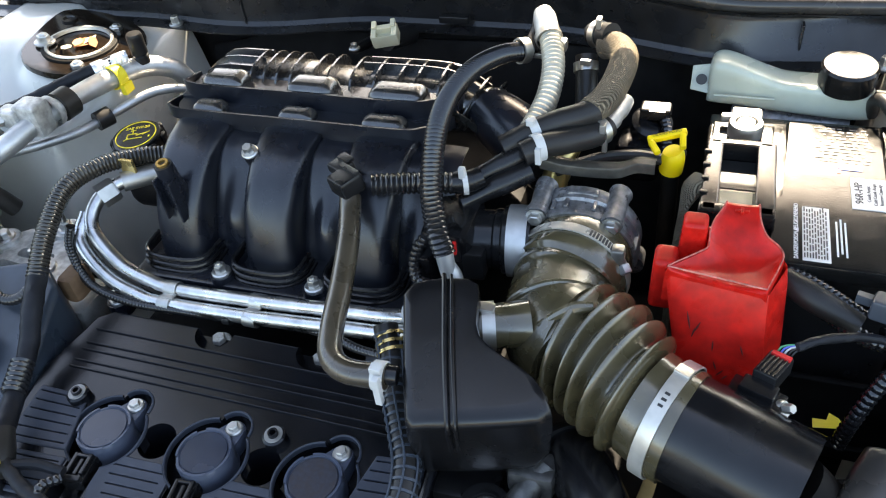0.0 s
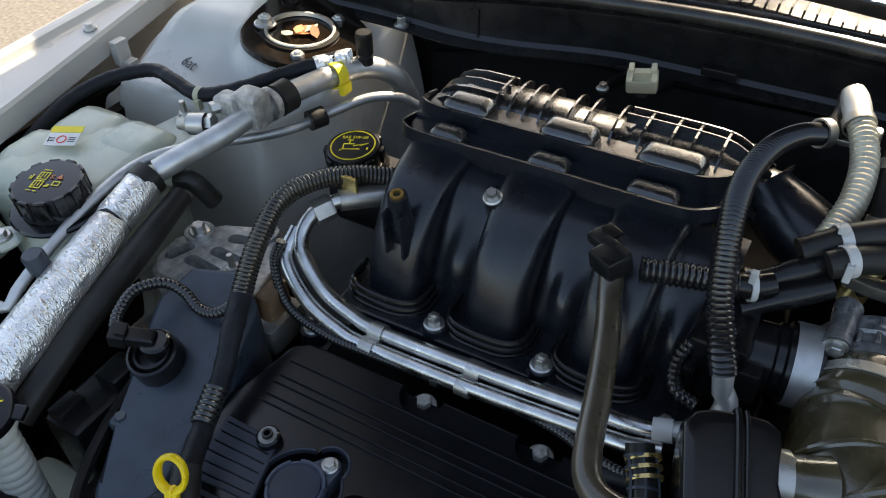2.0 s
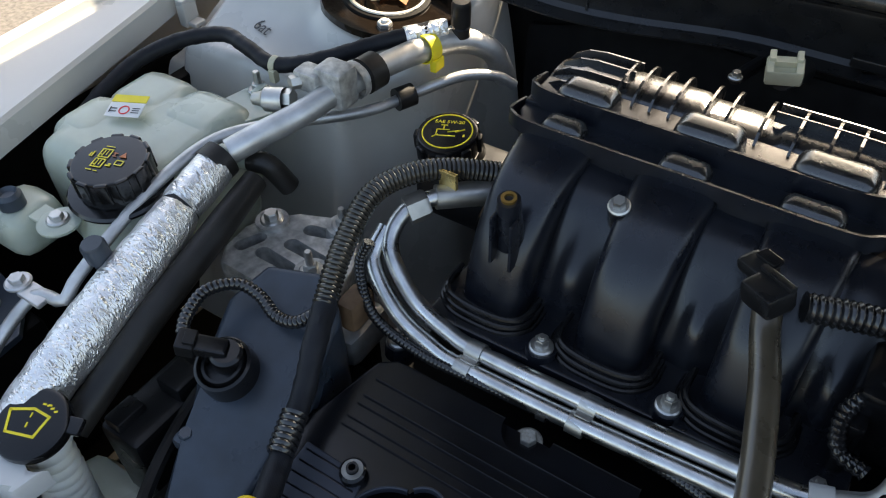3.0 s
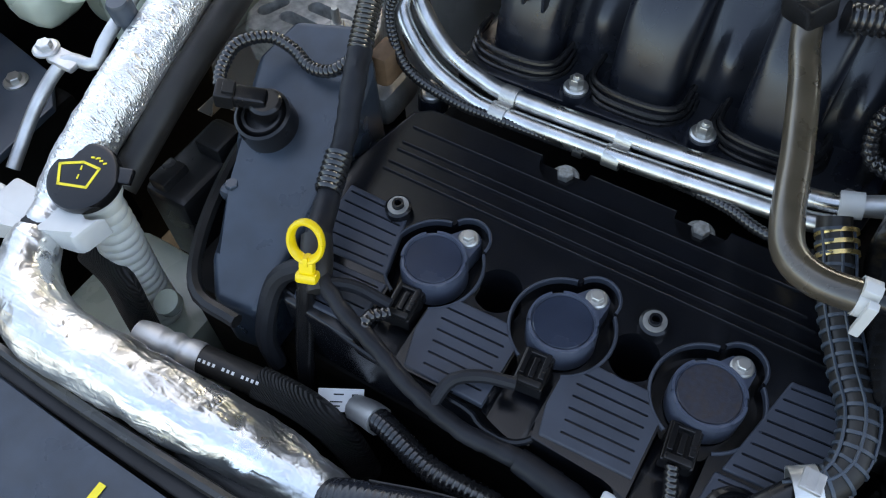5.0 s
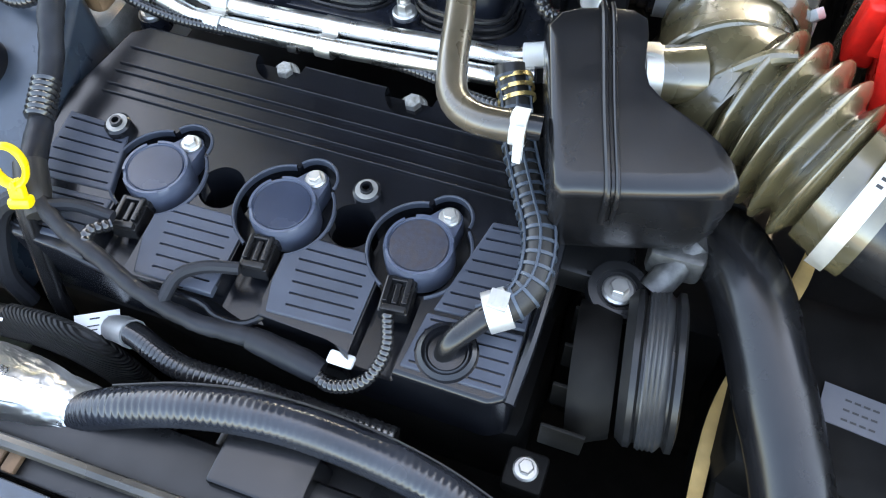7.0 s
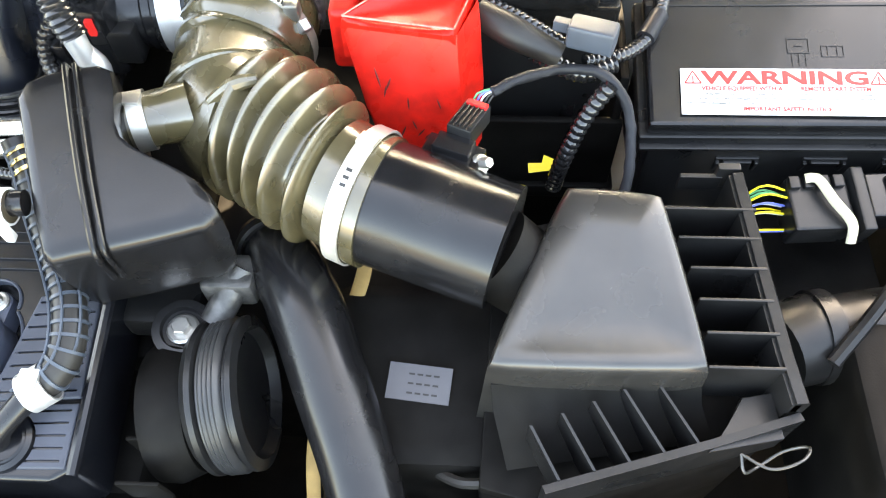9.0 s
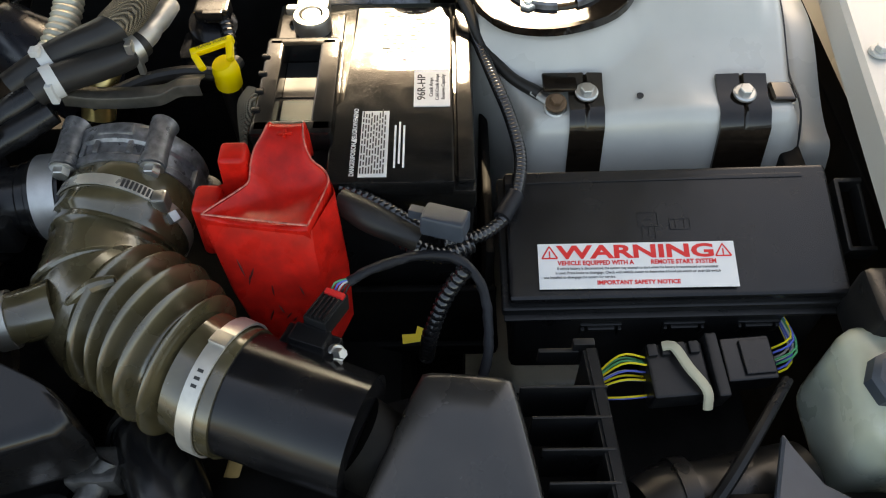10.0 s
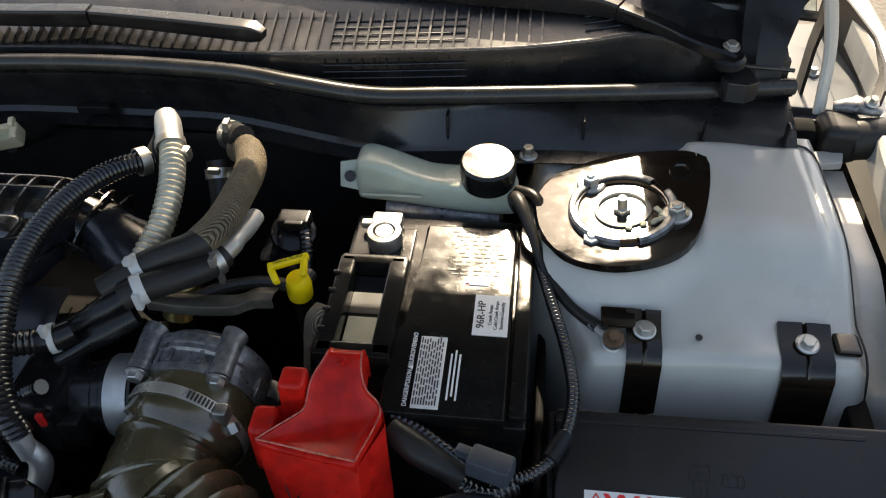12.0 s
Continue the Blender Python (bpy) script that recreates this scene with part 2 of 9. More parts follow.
def finish(bm, name, mat, smooth=35):
    bmesh.ops.remove_doubles(bm, verts=bm.verts, dist=1e-6)
    bmesh.ops.recalc_face_normals(bm, faces=bm.faces)
    me = bpy.data.meshes.new(name)
    bm.to_mesh(me)
    bm.free()
    me.materials.append(mat)
    me.polygons.foreach_set("use_smooth", [smooth > 0] * len(me.polygons))
    if smooth > 0:
        me.set_sharp_from_angle(angle=radians(smooth))
    return me


def weighted(ob, smooth):
    """Lets large flat faces keep their flatness beside rounded edges."""
    if smooth > 0:
        mod = ob.modifiers.new("flat_faces", "WEIGHTED_NORMAL")
        mod.keep_sharp, mod.weight = True, 50
    return ob


def thing(name, base, label, category, group="", kind=""):
    ob = new(name)
    ob.empty_display_size = 0.02
    ob.location = base
    BASE[ob.name] = Vector(base)
    return tagged(ob, label, category, group, kind)


def part(name, bm, mat, parent, label="", smooth=35):
    """Links a bmesh in world coordinates as one mesh under a thing or a part."""
    base = BASE[parent.name]
    bmesh.ops.translate(bm, verts=bm.verts, vec=-base)
    ob = weighted(new(name, finish(bm, name, mat, smooth)), smooth)
    ob.parent = parent
    BASE[ob.name] = base
    return tagged(ob, label)


def solid(name, bm, mat, label, category, group="", kind="", smooth=35):
    """One mesh as a thing of its own, its origin at its lowest middle."""
    lo = Vector([min(v.co[i] for v in bm.verts) for i in range(3)])
    hi = Vector([max(v.co[i] for v in bm.verts) for i in range(3)])
    base = Vector(((lo.x + hi.x) / 2, (lo.y + hi.y) / 2, lo.z))
    bmesh.ops.translate(bm, verts=bm.verts, vec=-base)
    ob = weighted(new(name, finish(bm, name, mat, smooth)), smooth)
    ob.location = base
    BASE[ob.name] = base
    return tagged(ob, label, category, group, kind)


def joined(*bms):
    out = bms[0]
    for b in bms[1:]:
        me = bpy.data.meshes.new("tmp")
        b.to_mesh(me)
        b.free()
        out.from_mesh(me)
        bpy.data.meshes.remove(me)
    return out


def axis_matrix(at, way, twist=0.0):
    """A matrix whose z axis points along way."""
    q = Vector(way).normalized().to_track_quat("Z", "Y").to_matrix().to_4x4()
    return Matrix.Translation(at) @ q @ pose(0, 0, 0, 0, 0, twist)


def box(cx, cy, cz, sx, sy, sz, bevel=0.002, m=None, segs=2, taper=1.0):
    bm = bmesh.new()
    bmesh.ops.create_cube(bm, size=1)
    for v in bm.verts:
        k = taper if v.co.z > 0 else 1.0
        v.co = Vector((v.co.x * sx * k, v.co.y * sy * k, v.co.z * sz))
    if bevel:
        bmesh.ops.bevel(bm, geom=bm.edges[:], offset=bevel, segments=segs, profile=0.5, affect="EDGES")
    bmesh.ops.transform(bm, matrix=(m if m else Matrix()) @ Matrix.Translation((cx, cy, cz)), verts=bm.verts)
    return bm


def prism(poly, z0, z1, bevel=0.002, m=None, segs=2, inset=1.0):
    """An outline (x, y) raised from z0 to z1, its top edge rounded; inset scales the top about its middle."""
    bm = bmesh.new()
    mx, my = sum(p[0] for p in poly) / len(poly), sum(p[1] for p in poly) / len(poly)
    low = [bm.verts.new((x, y, z0)) for x, y in poly]
    top = [bm.verts.new((mx + (x - mx) * inset, my + (y - my) * inset, z1)) for x, y in poly]
    n = len(poly)
    bm.faces.new(low[::-1])
    bm.faces.new(top)
    for i in range(n):
        bm.faces.new((low[i], low[(i + 1) % n], top[(i + 1) % n], top[i]))
    if bevel:
        edges = [e for e in bm.edges if e.verts[0] in top or e.verts[1] in top]
        bmesh.ops.bevel(bm, geom=edges, offset=bevel, segments=segs, profile=0.5, affect="EDGES")
    if m:
        bmesh.ops.transform(bm, matrix=m, verts=bm.verts)
    return bm


def loft(rings, closed=True, caps=True):
    bm = bmesh.new()
    rows = [[bm.verts.new(p) for p in ring] for ring in rings]
    n = len(rings[0])
    for a, b in zip(rows, rows[1:]):
        for i in range(n if closed else n - 1):
            bm.faces.new((a[i], a[(i + 1) % n], b[(i + 1) % n], b[i]))
    if caps and closed:
        bm.faces.new(rows[0][::-1])
        bm.faces.new(rows[-1])
    return bm


def lathe(profile, m, n=24, start=0.0, sweep=360.0):
    """Turns (radius, height) pairs about m's z axis."""
    bm = bmesh.new()
    rings, full = [], abs(sweep - 360) < 1e-6
    count = n if full else n + 1
    for r, z in profile:
        if r < 1e-6:
            rings.append([bm.verts.new(m @ Vector((0, 0, z)))])
        else:
            rings.append([bm.verts.new(m @ Vector((r * math.cos(a), r * math.sin(a), z))) for a in (radians(start + sweep * i / n) for i in range(count))])
    for a, b in zip(rings, rings[1:]):
        for i in range(n if full else n):
            j = (i + 1) % count
            if len(a) == 1 and len(b) > 1:
                bm.faces.new((a[0], b[j], b[i]))
            elif len(b) == 1 and len(a) > 1:
                bm.faces.new((a[i], a[j], b[0]))
            elif len(a) > 1:
                bm.faces.new((a[i], a[j], b[j], b[i]))
    return bm


def smooth_line(points, step):
    """Points at even steps along a Catmull-Rom curve; each carries its extra values (x, y, z, radius ...)."""
    P = [np.array(p, float) for p in points]
    if len(P) == 2:
        dense = [P[0] + (P[1] - P[0]) * k / 40 for k in range(41)]
    else:
        Q = [2 * P[0] - P[1], *P, 2 * P[-1] - P[-2]]
        dense = []
        for a, b, c, d in zip(Q, Q[1:], Q[2:], Q[3:]):
            for k in range(24):
                t = k / 24
                dense.append(0.5 * (2 * b + (c - a) * t + (2 * a - 5 * b + 4 * c - d) * t * t + (3 * b - a - 3 * c + d) * t ** 3))
        dense.append(P[-1])
    D = np.array(dense)
    s = np.concatenate([[0], np.cumsum(np.linalg.norm(np.diff(D[:, :3], axis=0), axis=1))])
    n = max(2, int(round(s[-1] / step)) + 1)
    at = np.linspace(0, s[-1], n)
    return np.stack([np.interp(at, s, D[:, k]) for k in range(D.shape[1])], 1), at


def tube(points, radius=0.01, n=12, step=0.006, rib=None, caps=True, squash=1.0, rough=0.0, rough_scale=60.0):
    """A hose along a smooth line. rib=(pitch, depth) makes it convoluted; rough displaces it like crumpled wrap."""
    pts = [(*p[:3], p[3] if len(p) > 3 else radius) for p in points]
    if rib:
        step = rib[0] / 4
    line, at = smooth_line(pts, step)
    centre, rad = [Vector(p[:3]) for p in line], line[:, 3]
    bm, rows, side = bmesh.new(), [], None
    for i, c in enumerate(centre):
        way = (centre[min(i + 1, len(centre) - 1)] - centre[max(i - 1, 0)]).normalized()
        if side is None:
            side = way.orthogonal().normalized() if abs(way.z) > 0.9 else way.cross(Vector((0, 0, 1))).normalized()
        side = (side - way * side.dot(way)).normalized()
        up = side.cross(way)
        r = rad[i]
        if rib:
            r -= rib[1] * (0.0, 0.35, 1.0, 0.35)[i % 4]
        ring = []
        for k in range(n):
            a = 2 * math.pi * k / n
            p = c + side * (r * math.cos(a)) + up * (r * squash * math.sin(a))
            if rough:
                p += (p - c).normalized() * rough * (noise.noise(p * rough_scale) + 0.4 * noise.noise(p * rough_scale * 3.1))
            ring.append(bm.verts.new(p))
        rows.append(ring)
    for a, b in zip(rows, rows[1:]):
        for k in range(n):
            bm.faces.new((a[k], a[(k + 1) % n], b[(k + 1) % n], b[k]))
    if caps:
        bm.faces.new(rows[0][::-1])
        bm.faces.new(rows[-1])
    return bm


def ring_band(at, way, r, width, thick=0.0015, n=32):
    """A flat band round a hose."""
    m = axis_matrix(at, way)
    return lathe([(r, -width / 2), (r + thick, -width / 2), (r + thick, width / 2), (r, width / 2), (r, -width / 2)], m, n)


def hex_head(at, way, r, h):
    m = axis_matrix(at, way)
    return lathe([(0, 0), (r, 0), (r, h * 0.85), (r * 0.88, h), (0, h)], m, 6)


def washer(at, way, r, h):
    return lathe([(0, 0), (r, 0), (r, h * 0.6), (r * 0.86, h), (0, h)], axis_matrix(at, way), 20)


def bolt(parent, at, way=(0, 0, 1), r=0.007, h=0.007, mat=None, stud=0.0, name="bolt"):
    """A flanged hex head, with a stud end where one stands out."""
    way, r, h = Vector(way).normalized(), r * 0.8, h * 0.9
    bm = joined(washer(at, way, r * 1.65, 0.003), hex_head(Vector(at) + way * 0.0025, way, r, h))
    if stud:
        bm = joined(bm, lathe([(0, 0), (r * 0.55, 0), (r * 0.55, stud), (r * 0.4, stud + 0.002), (0, stud + 0.002)], axis_matrix(Vector(at) + way * h, way), 10))
    return part(name, bm, mat or STEEL, parent, smooth=30)


def lettering(parent, words, at, size, way_x=(1, 0, 0), up=(0, 0, 1), mat=None, name="lettering", wide=1.0, bold=0.0, align="CENTER"):
    """Flat raised words in the built-in font, as a mesh part."""
    cu = bpy.data.curves.new(name, "FONT")
    cu.body, cu.size, cu.extrude, cu.align_x, cu.align_y, cu.offset = words, size, 0.00012, align, "CENTER", bold
    cu.resolution_u = 3
    tmp = new("tmp", cu)
    bpy.context.view_layer.update()
    me = bpy.data.meshes.new_from_object(tmp.evaluated_get(bpy.context.evaluated_depsgraph_get()))
    bpy.data.objects.remove(tmp)
    x, z = Vector(way_x).normalized(), Vector(up).normalized()
    z = (z - x * z.dot(x)).normalized()
    y = z.cross(x)
    turn = Matrix((x, y, z)).transposed().to_4x4()
    bm = bmesh.new()
    bm.from_mesh(me)
    bpy.data.meshes.remove(me)
    bmesh.ops.transform(bm, matrix=Matrix.Translation(at) @ turn @ Matrix.Diagonal((wide, 1, 1, 1)), verts=bm.verts)
    return part(name, bm, mat or INK_BLACK, parent, smooth=0)


def plane_frame(at, way_x, up):
    """A matrix with x along way_x and z along up."""
    x, z = Vector(way_x).normalized(), Vector(up).normalized()
    z = (z - x * z.dot(x)).normalized()
    return Matrix.Translation(at) @ Matrix((x, z.cross(x), z)).transposed().to_4x4()


def bars(m, rows):
    """Print too small to read: thin bars (x, y, width, height) in m's plane."""
    return joined(*[box(x, y, 0.0002, w, h, 0.0003, 0, m) for x, y, w, h in rows])


def grid(x0, x1, y0, y1, nx, ny, height, skirt=None):
    """A sheet z = height(x, y)."""
    bm = bmesh.new()
    rows = []
    for j in range(ny + 1):
        y = y0 + (y1 - y0) * j / ny
        rows.append([bm.verts.new((x0 + (x1 - x0) * i / nx, y, height(x0 + (x1 - x0) * i / nx, y))) for i in range(nx + 1)])
    for a, b in zip(rows, rows[1:]):
        for i in range(nx):
            bm.faces.new((a[i], a[i + 1], b[i + 1], b[i]))
    return bm


def thick(bm, t):
    """Gives a sheet a thickness, downwards along its normals."""
    bmesh.ops.recalc_face_normals(bm, faces=bm.faces)
    bmesh.ops.solidify(bm, geom=bm.faces[:], thickness=t)
    return bm


def ease(a, b, x):
    t = min(1, max(0, (x - a) / (b - a)))
    return t * t * (3 - 2 * t)


def carve(bm, tools, operation="DIFFERENCE"):
    """Cuts the tool shapes out of a shape (or joins them to it) and returns one clean shape."""
    obs = []
    for b in [bm, *tools]:
        bmesh.ops.recalc_face_normals(b, faces=b.faces)
        me = bpy.data.meshes.new("tmp")
        b.to_mesh(me)
        b.free()
        obs.append(new("tmp", me))
    for o in obs[1:]:
        mod = obs[0].modifiers.new("cut", "BOOLEAN")
        mod.object, mod.operation, mod.solver = o, operation, "EXACT"
    bpy.context.view_layer.update()
    me = bpy.data.meshes.new_from_object(obs[0].evaluated_get(bpy.context.evaluated_depsgraph_get()))
    out = bmesh.new()
    out.from_mesh(me)
    bpy.data.meshes.remove(me)
    for o in obs:
        bpy.data.objects.remove(o)
    return out


def drum(x, y, z0, z1, r, n=36):
    return lathe([(0, z0), (r, z0), (r, z1), (0, z1)], Matrix.Translation((x, y, 0)), n)


def capsule(a, ra, b, rb, n=14):
    """Outline round two circles, as an ear or a lug has it."""
    a, b = Vector(a), Vector(b)
    d = b - a
    base = math.atan2(d.y, d.x)
    off = math.acos((ra - rb) / d.length)
    return [(a.x + ra * math.cos(t), a.y + ra * math.sin(t)) for t in (base + off + (2 * math.pi - 2 * off) * k / n for k in range(n + 1))] + [(b.x + rb * math.cos(t), b.y + rb * math.sin(t)) for t in (base - off + 2 * off * k / n for k in range(n + 1))]


def slotted_pad(poly, z, n, bites=(), spread=0.0):
    """A raised pad with n shallow slots across it; poly runs left-rear, right-rear, right-front, left-front."""
    (ax, ay), (bx, by), (cx, cy), (dx, dy) = poly
    cuts = list(bites)
    for i in range(n):
        f = (i + 0.6) / (n + 0.2)
        x0, y0, x1, y1 = ax + (dx - ax) * f, ay + (dy - ay) * f, bx + (cx - bx) * f, by + (cy - by) * f
        way = Vector((x1 - x0, y1 - y0))
        m = pose((x0 + x1) / 2, (y0 + y1) / 2, z, 0, 0, math.degrees(math.atan2(way.y, way.x)))
        cuts.append(prism(capsule((-way.length * 0.43, 0), 0.0009, (way.length * 0.43, 0), 0.00085, 5), -0.0035, 0.003, 0, m))
    grow = [(ax - spread, ay + spread / 4), (bx + spread, by + spread / 4), (cx + 0.6 * spread, cy - spread / 5), (dx - 0.6 * spread, dy - spread / 5)]
    return carve(prism(grow, z - 0.006, z, 0.0016, segs=3), cuts)

# ---- ground and car body ----
solid("ground", box(0, 0, -0.05, 300, 300, 0.1, 0), ASPHALT, "pale sunlit asphalt of a car park", "ground", kind="structure", smooth=0)


def fender(side):
    """Outer wing: inner flange with a lip, crown, and the skin that falls to the sill."""
    name = "fender_left" if side < 0 else "fender_right"
    t = thing(name, (side * 0.86, 0.1, 0.25), "silver-white painted front wing with a bolted inner flange", "fender", kind="structure")
    section = [(0.752, 0.845), (0.754, 0.872), (0.758, 0.876), (0.822, 0.876), (0.826, 0.879), (0.830, 0.886), (0.842, 0.889), (0.854, 0.884), (0.866, 0.868), (0.876, 0.842), (0.888, 0.79), (0.896, 0.70), (0.894, 0.5), (0.88, 0.28)]
    rings = []
    for k in range(34):
        y = -0.42 + 1.32 * k / 33
        lift = 0.0 + 0.035 * ease(-0.4, 0.9, y) - 0.02 * ease(0.1, -0.42, y)
        pull = -0.10 * ease(0.0, -0.45, y)
        lean = (-0.004 + 0.085 * y) if side > 0 else (-0.036 + 0.19 * y)
        gap = ease(0.605, 0.645, y)
        rings.append([(side * (x + (0.826 - x) * (gap if i < 4 else 0) + pull * (0.6 if i < 5 else 1) + (lean * (1 - gap) if i < 3 else 0)), y, z + lift) for i, (x, z) in enumerate(section)])
    part("skin", thick(loft(rings, closed=False), 0.0015), PAINT, t, smooth=40)
    for y in (0.06, 0.335):
        bolt(t, (side * (0.795 if side > 0 else 0.803), y, 0.877 + 0.035 * ease(-0.4, 0.9, y)), r=0.007, h=0.006, mat=PAINT)
    if side < 0:
        part("clip", joined(box(-0.770, 0.345, 0.868, 0.014, 0.022, 0.035, 0.003), box(-0.760, 0.345, 0.856, 0.02, 0.018, 0.006, 0.002)), PAINT_DULL, t)
    part("slotted_bracket", box(side * 0.735, 0.30, 0.80, 0.02, 0.10, 0.05, 0.004), DARK, t)
    return t


fender(-1)
fender(1)


def hood():
    """Raised bonnet over the bay: it keeps the sun off the engine, all but what slips in above the cowl."""
    t = thing("hood", (0, 0.6, 1.0), "raised silver-white bonnet with a dark liner under it", "hood", kind="structure")
    m = Matrix.Translation((0, HOOD_FOOT[0], HOOD_FOOT[1])) @ pose(0, 0, 0, -HOOD_ANGLE, 0, 0)
    rings = []
    for k in range(13):
        v = k / 12
        half = 0.815 + 0.015 * ease(0, 0.3, v) - 0.16 * ease(0.55, 1.0, v)
        rings.append([m @ Vector((half * u, -1.08 * v - 0.05 * (1 - u * u) * ease(0.6, 1, v), 0.03 * (1 - u ** 4) + 0.03 * ease(0.7, 1.0, v) * -1)) for u in (-1, -0.95, -0.8, -0.6, -0.4, -0.2, 0, 0.2, 0.4, 0.6, 0.8, 0.95, 1)])
    part("skin", thick(loft(rings, closed=False), 0.004), PAINT, t, smooth=50)
    part("liner", prism([(-0.58, -0.10), (0.58, -0.10), (0.60, -0.55), (0.46, -0.95), (-0.46, -0.95), (-0.60, -0.55)], -0.016, -0.002, 0.004, m), BLANKET, t, "black fibre liner")
    for s in (-1, 1):
        # Added panel, no hood part: keeps sun off strut tower and wing flange.
        part("sun_blocker", prism([(-0.11, 0.985), (0.06, 0.985), (0.08, 1.035), (0.18, 1.035), (0.18, 1.25), (-0.11, 1.25)], -0.003, 0.003, 0.002, Matrix.Translation((s * 0.665, 0.685, 0)) @ pose(0, 0, 0, 90, 0, 0) @ Matrix.Diagonal((s, 1, 1, 1))), DARK, t, "added dark panel that blocks the sun")
        part("arm", tube([(s * 0.752, 0.62, 0.90, 0.010), (s * 0.745, 0.635, 0.98, 0.010), (s * 0.70, 0.61, 1.10, 0.010)], n=10, step=0.02, squash=0.5), PAINT, t)
    return t


hood()


def tower(side):
    """Inner wing with its strut tower, as one pressed sheet."""
    name = "inner_wing_left" if side < 0 else "inner_wing_right"
    t = thing(name, (side * 0.6, 0.3, 0.4), "silver-white painted inner wing and strut tower, dusty", "body panel", kind="structure")

    def height(x, y):
        u = abs(x)
        roof = 0.8985 + 0.011 * math.tanh(11 * (u - 0.536)) - 0.042 * ease(0.435, 0.312, y) * (0.12 + 0.88 * ease(0.064, 0.094, math.hypot(u - 0.536, y - 0.437))) - 0.006 * ease(0.62, 0.70, u)
        roof += 0.008 * ease(0.596, 0.608, u) * ease(0.722, 0.710, u) * ease(0.375, 0.405, y) * ease(0.548, 0.537, y)
        roof -= 0.04 * ease(0.728, 0.752, u)
        roof -= 0.36 * ease(0.312, 0.235, y) ** 1.3
        edge = 0.468 + 0.045 * ease(0.40, 0.30, y)
        return roof - 0.32 * ease(edge, edge - 0.07, u) ** 1.2

    lo, hi = (0.39, 0.775)
    bm = grid(side * lo, side * hi, 0.20, 0.565, 77, 73, height)
    part("panel", thick(bm, 0.002), PAINT_DULL, t, smooth=60)
    if side > 0:
        part("seam", tube([(u, y, height(u, y) + 0.0006) for u, y in ((0.700, 0.556), (0.726, 0.545), (0.733, 0.50), (0.735, 0.42), (0.738, 0.36), (0.742, 0.30), (0.755, 0.26))], 0.0011, 6, 0.008), INK_BLACK, t, "dark panel seam")
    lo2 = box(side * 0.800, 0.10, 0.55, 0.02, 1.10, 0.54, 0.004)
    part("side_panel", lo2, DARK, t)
    return t


tower(-1)
tower(1)

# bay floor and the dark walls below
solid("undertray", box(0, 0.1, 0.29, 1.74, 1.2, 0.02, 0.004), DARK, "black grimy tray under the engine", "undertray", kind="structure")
solid("firewall", joined(box(0, 0.60, 0.62, 1.50, 0.03, 0.56, 0.01)), BLANKET, "black insulated steel bulkhead behind the engine", "bulkhead", kind="structure")


def glass_foot(x):
    """Lower edge of the windshield."""
    return 0.705 - 0.03 * (x / 0.78) ** 2, 1.004 - 0.03 * (x / 0.78) ** 2


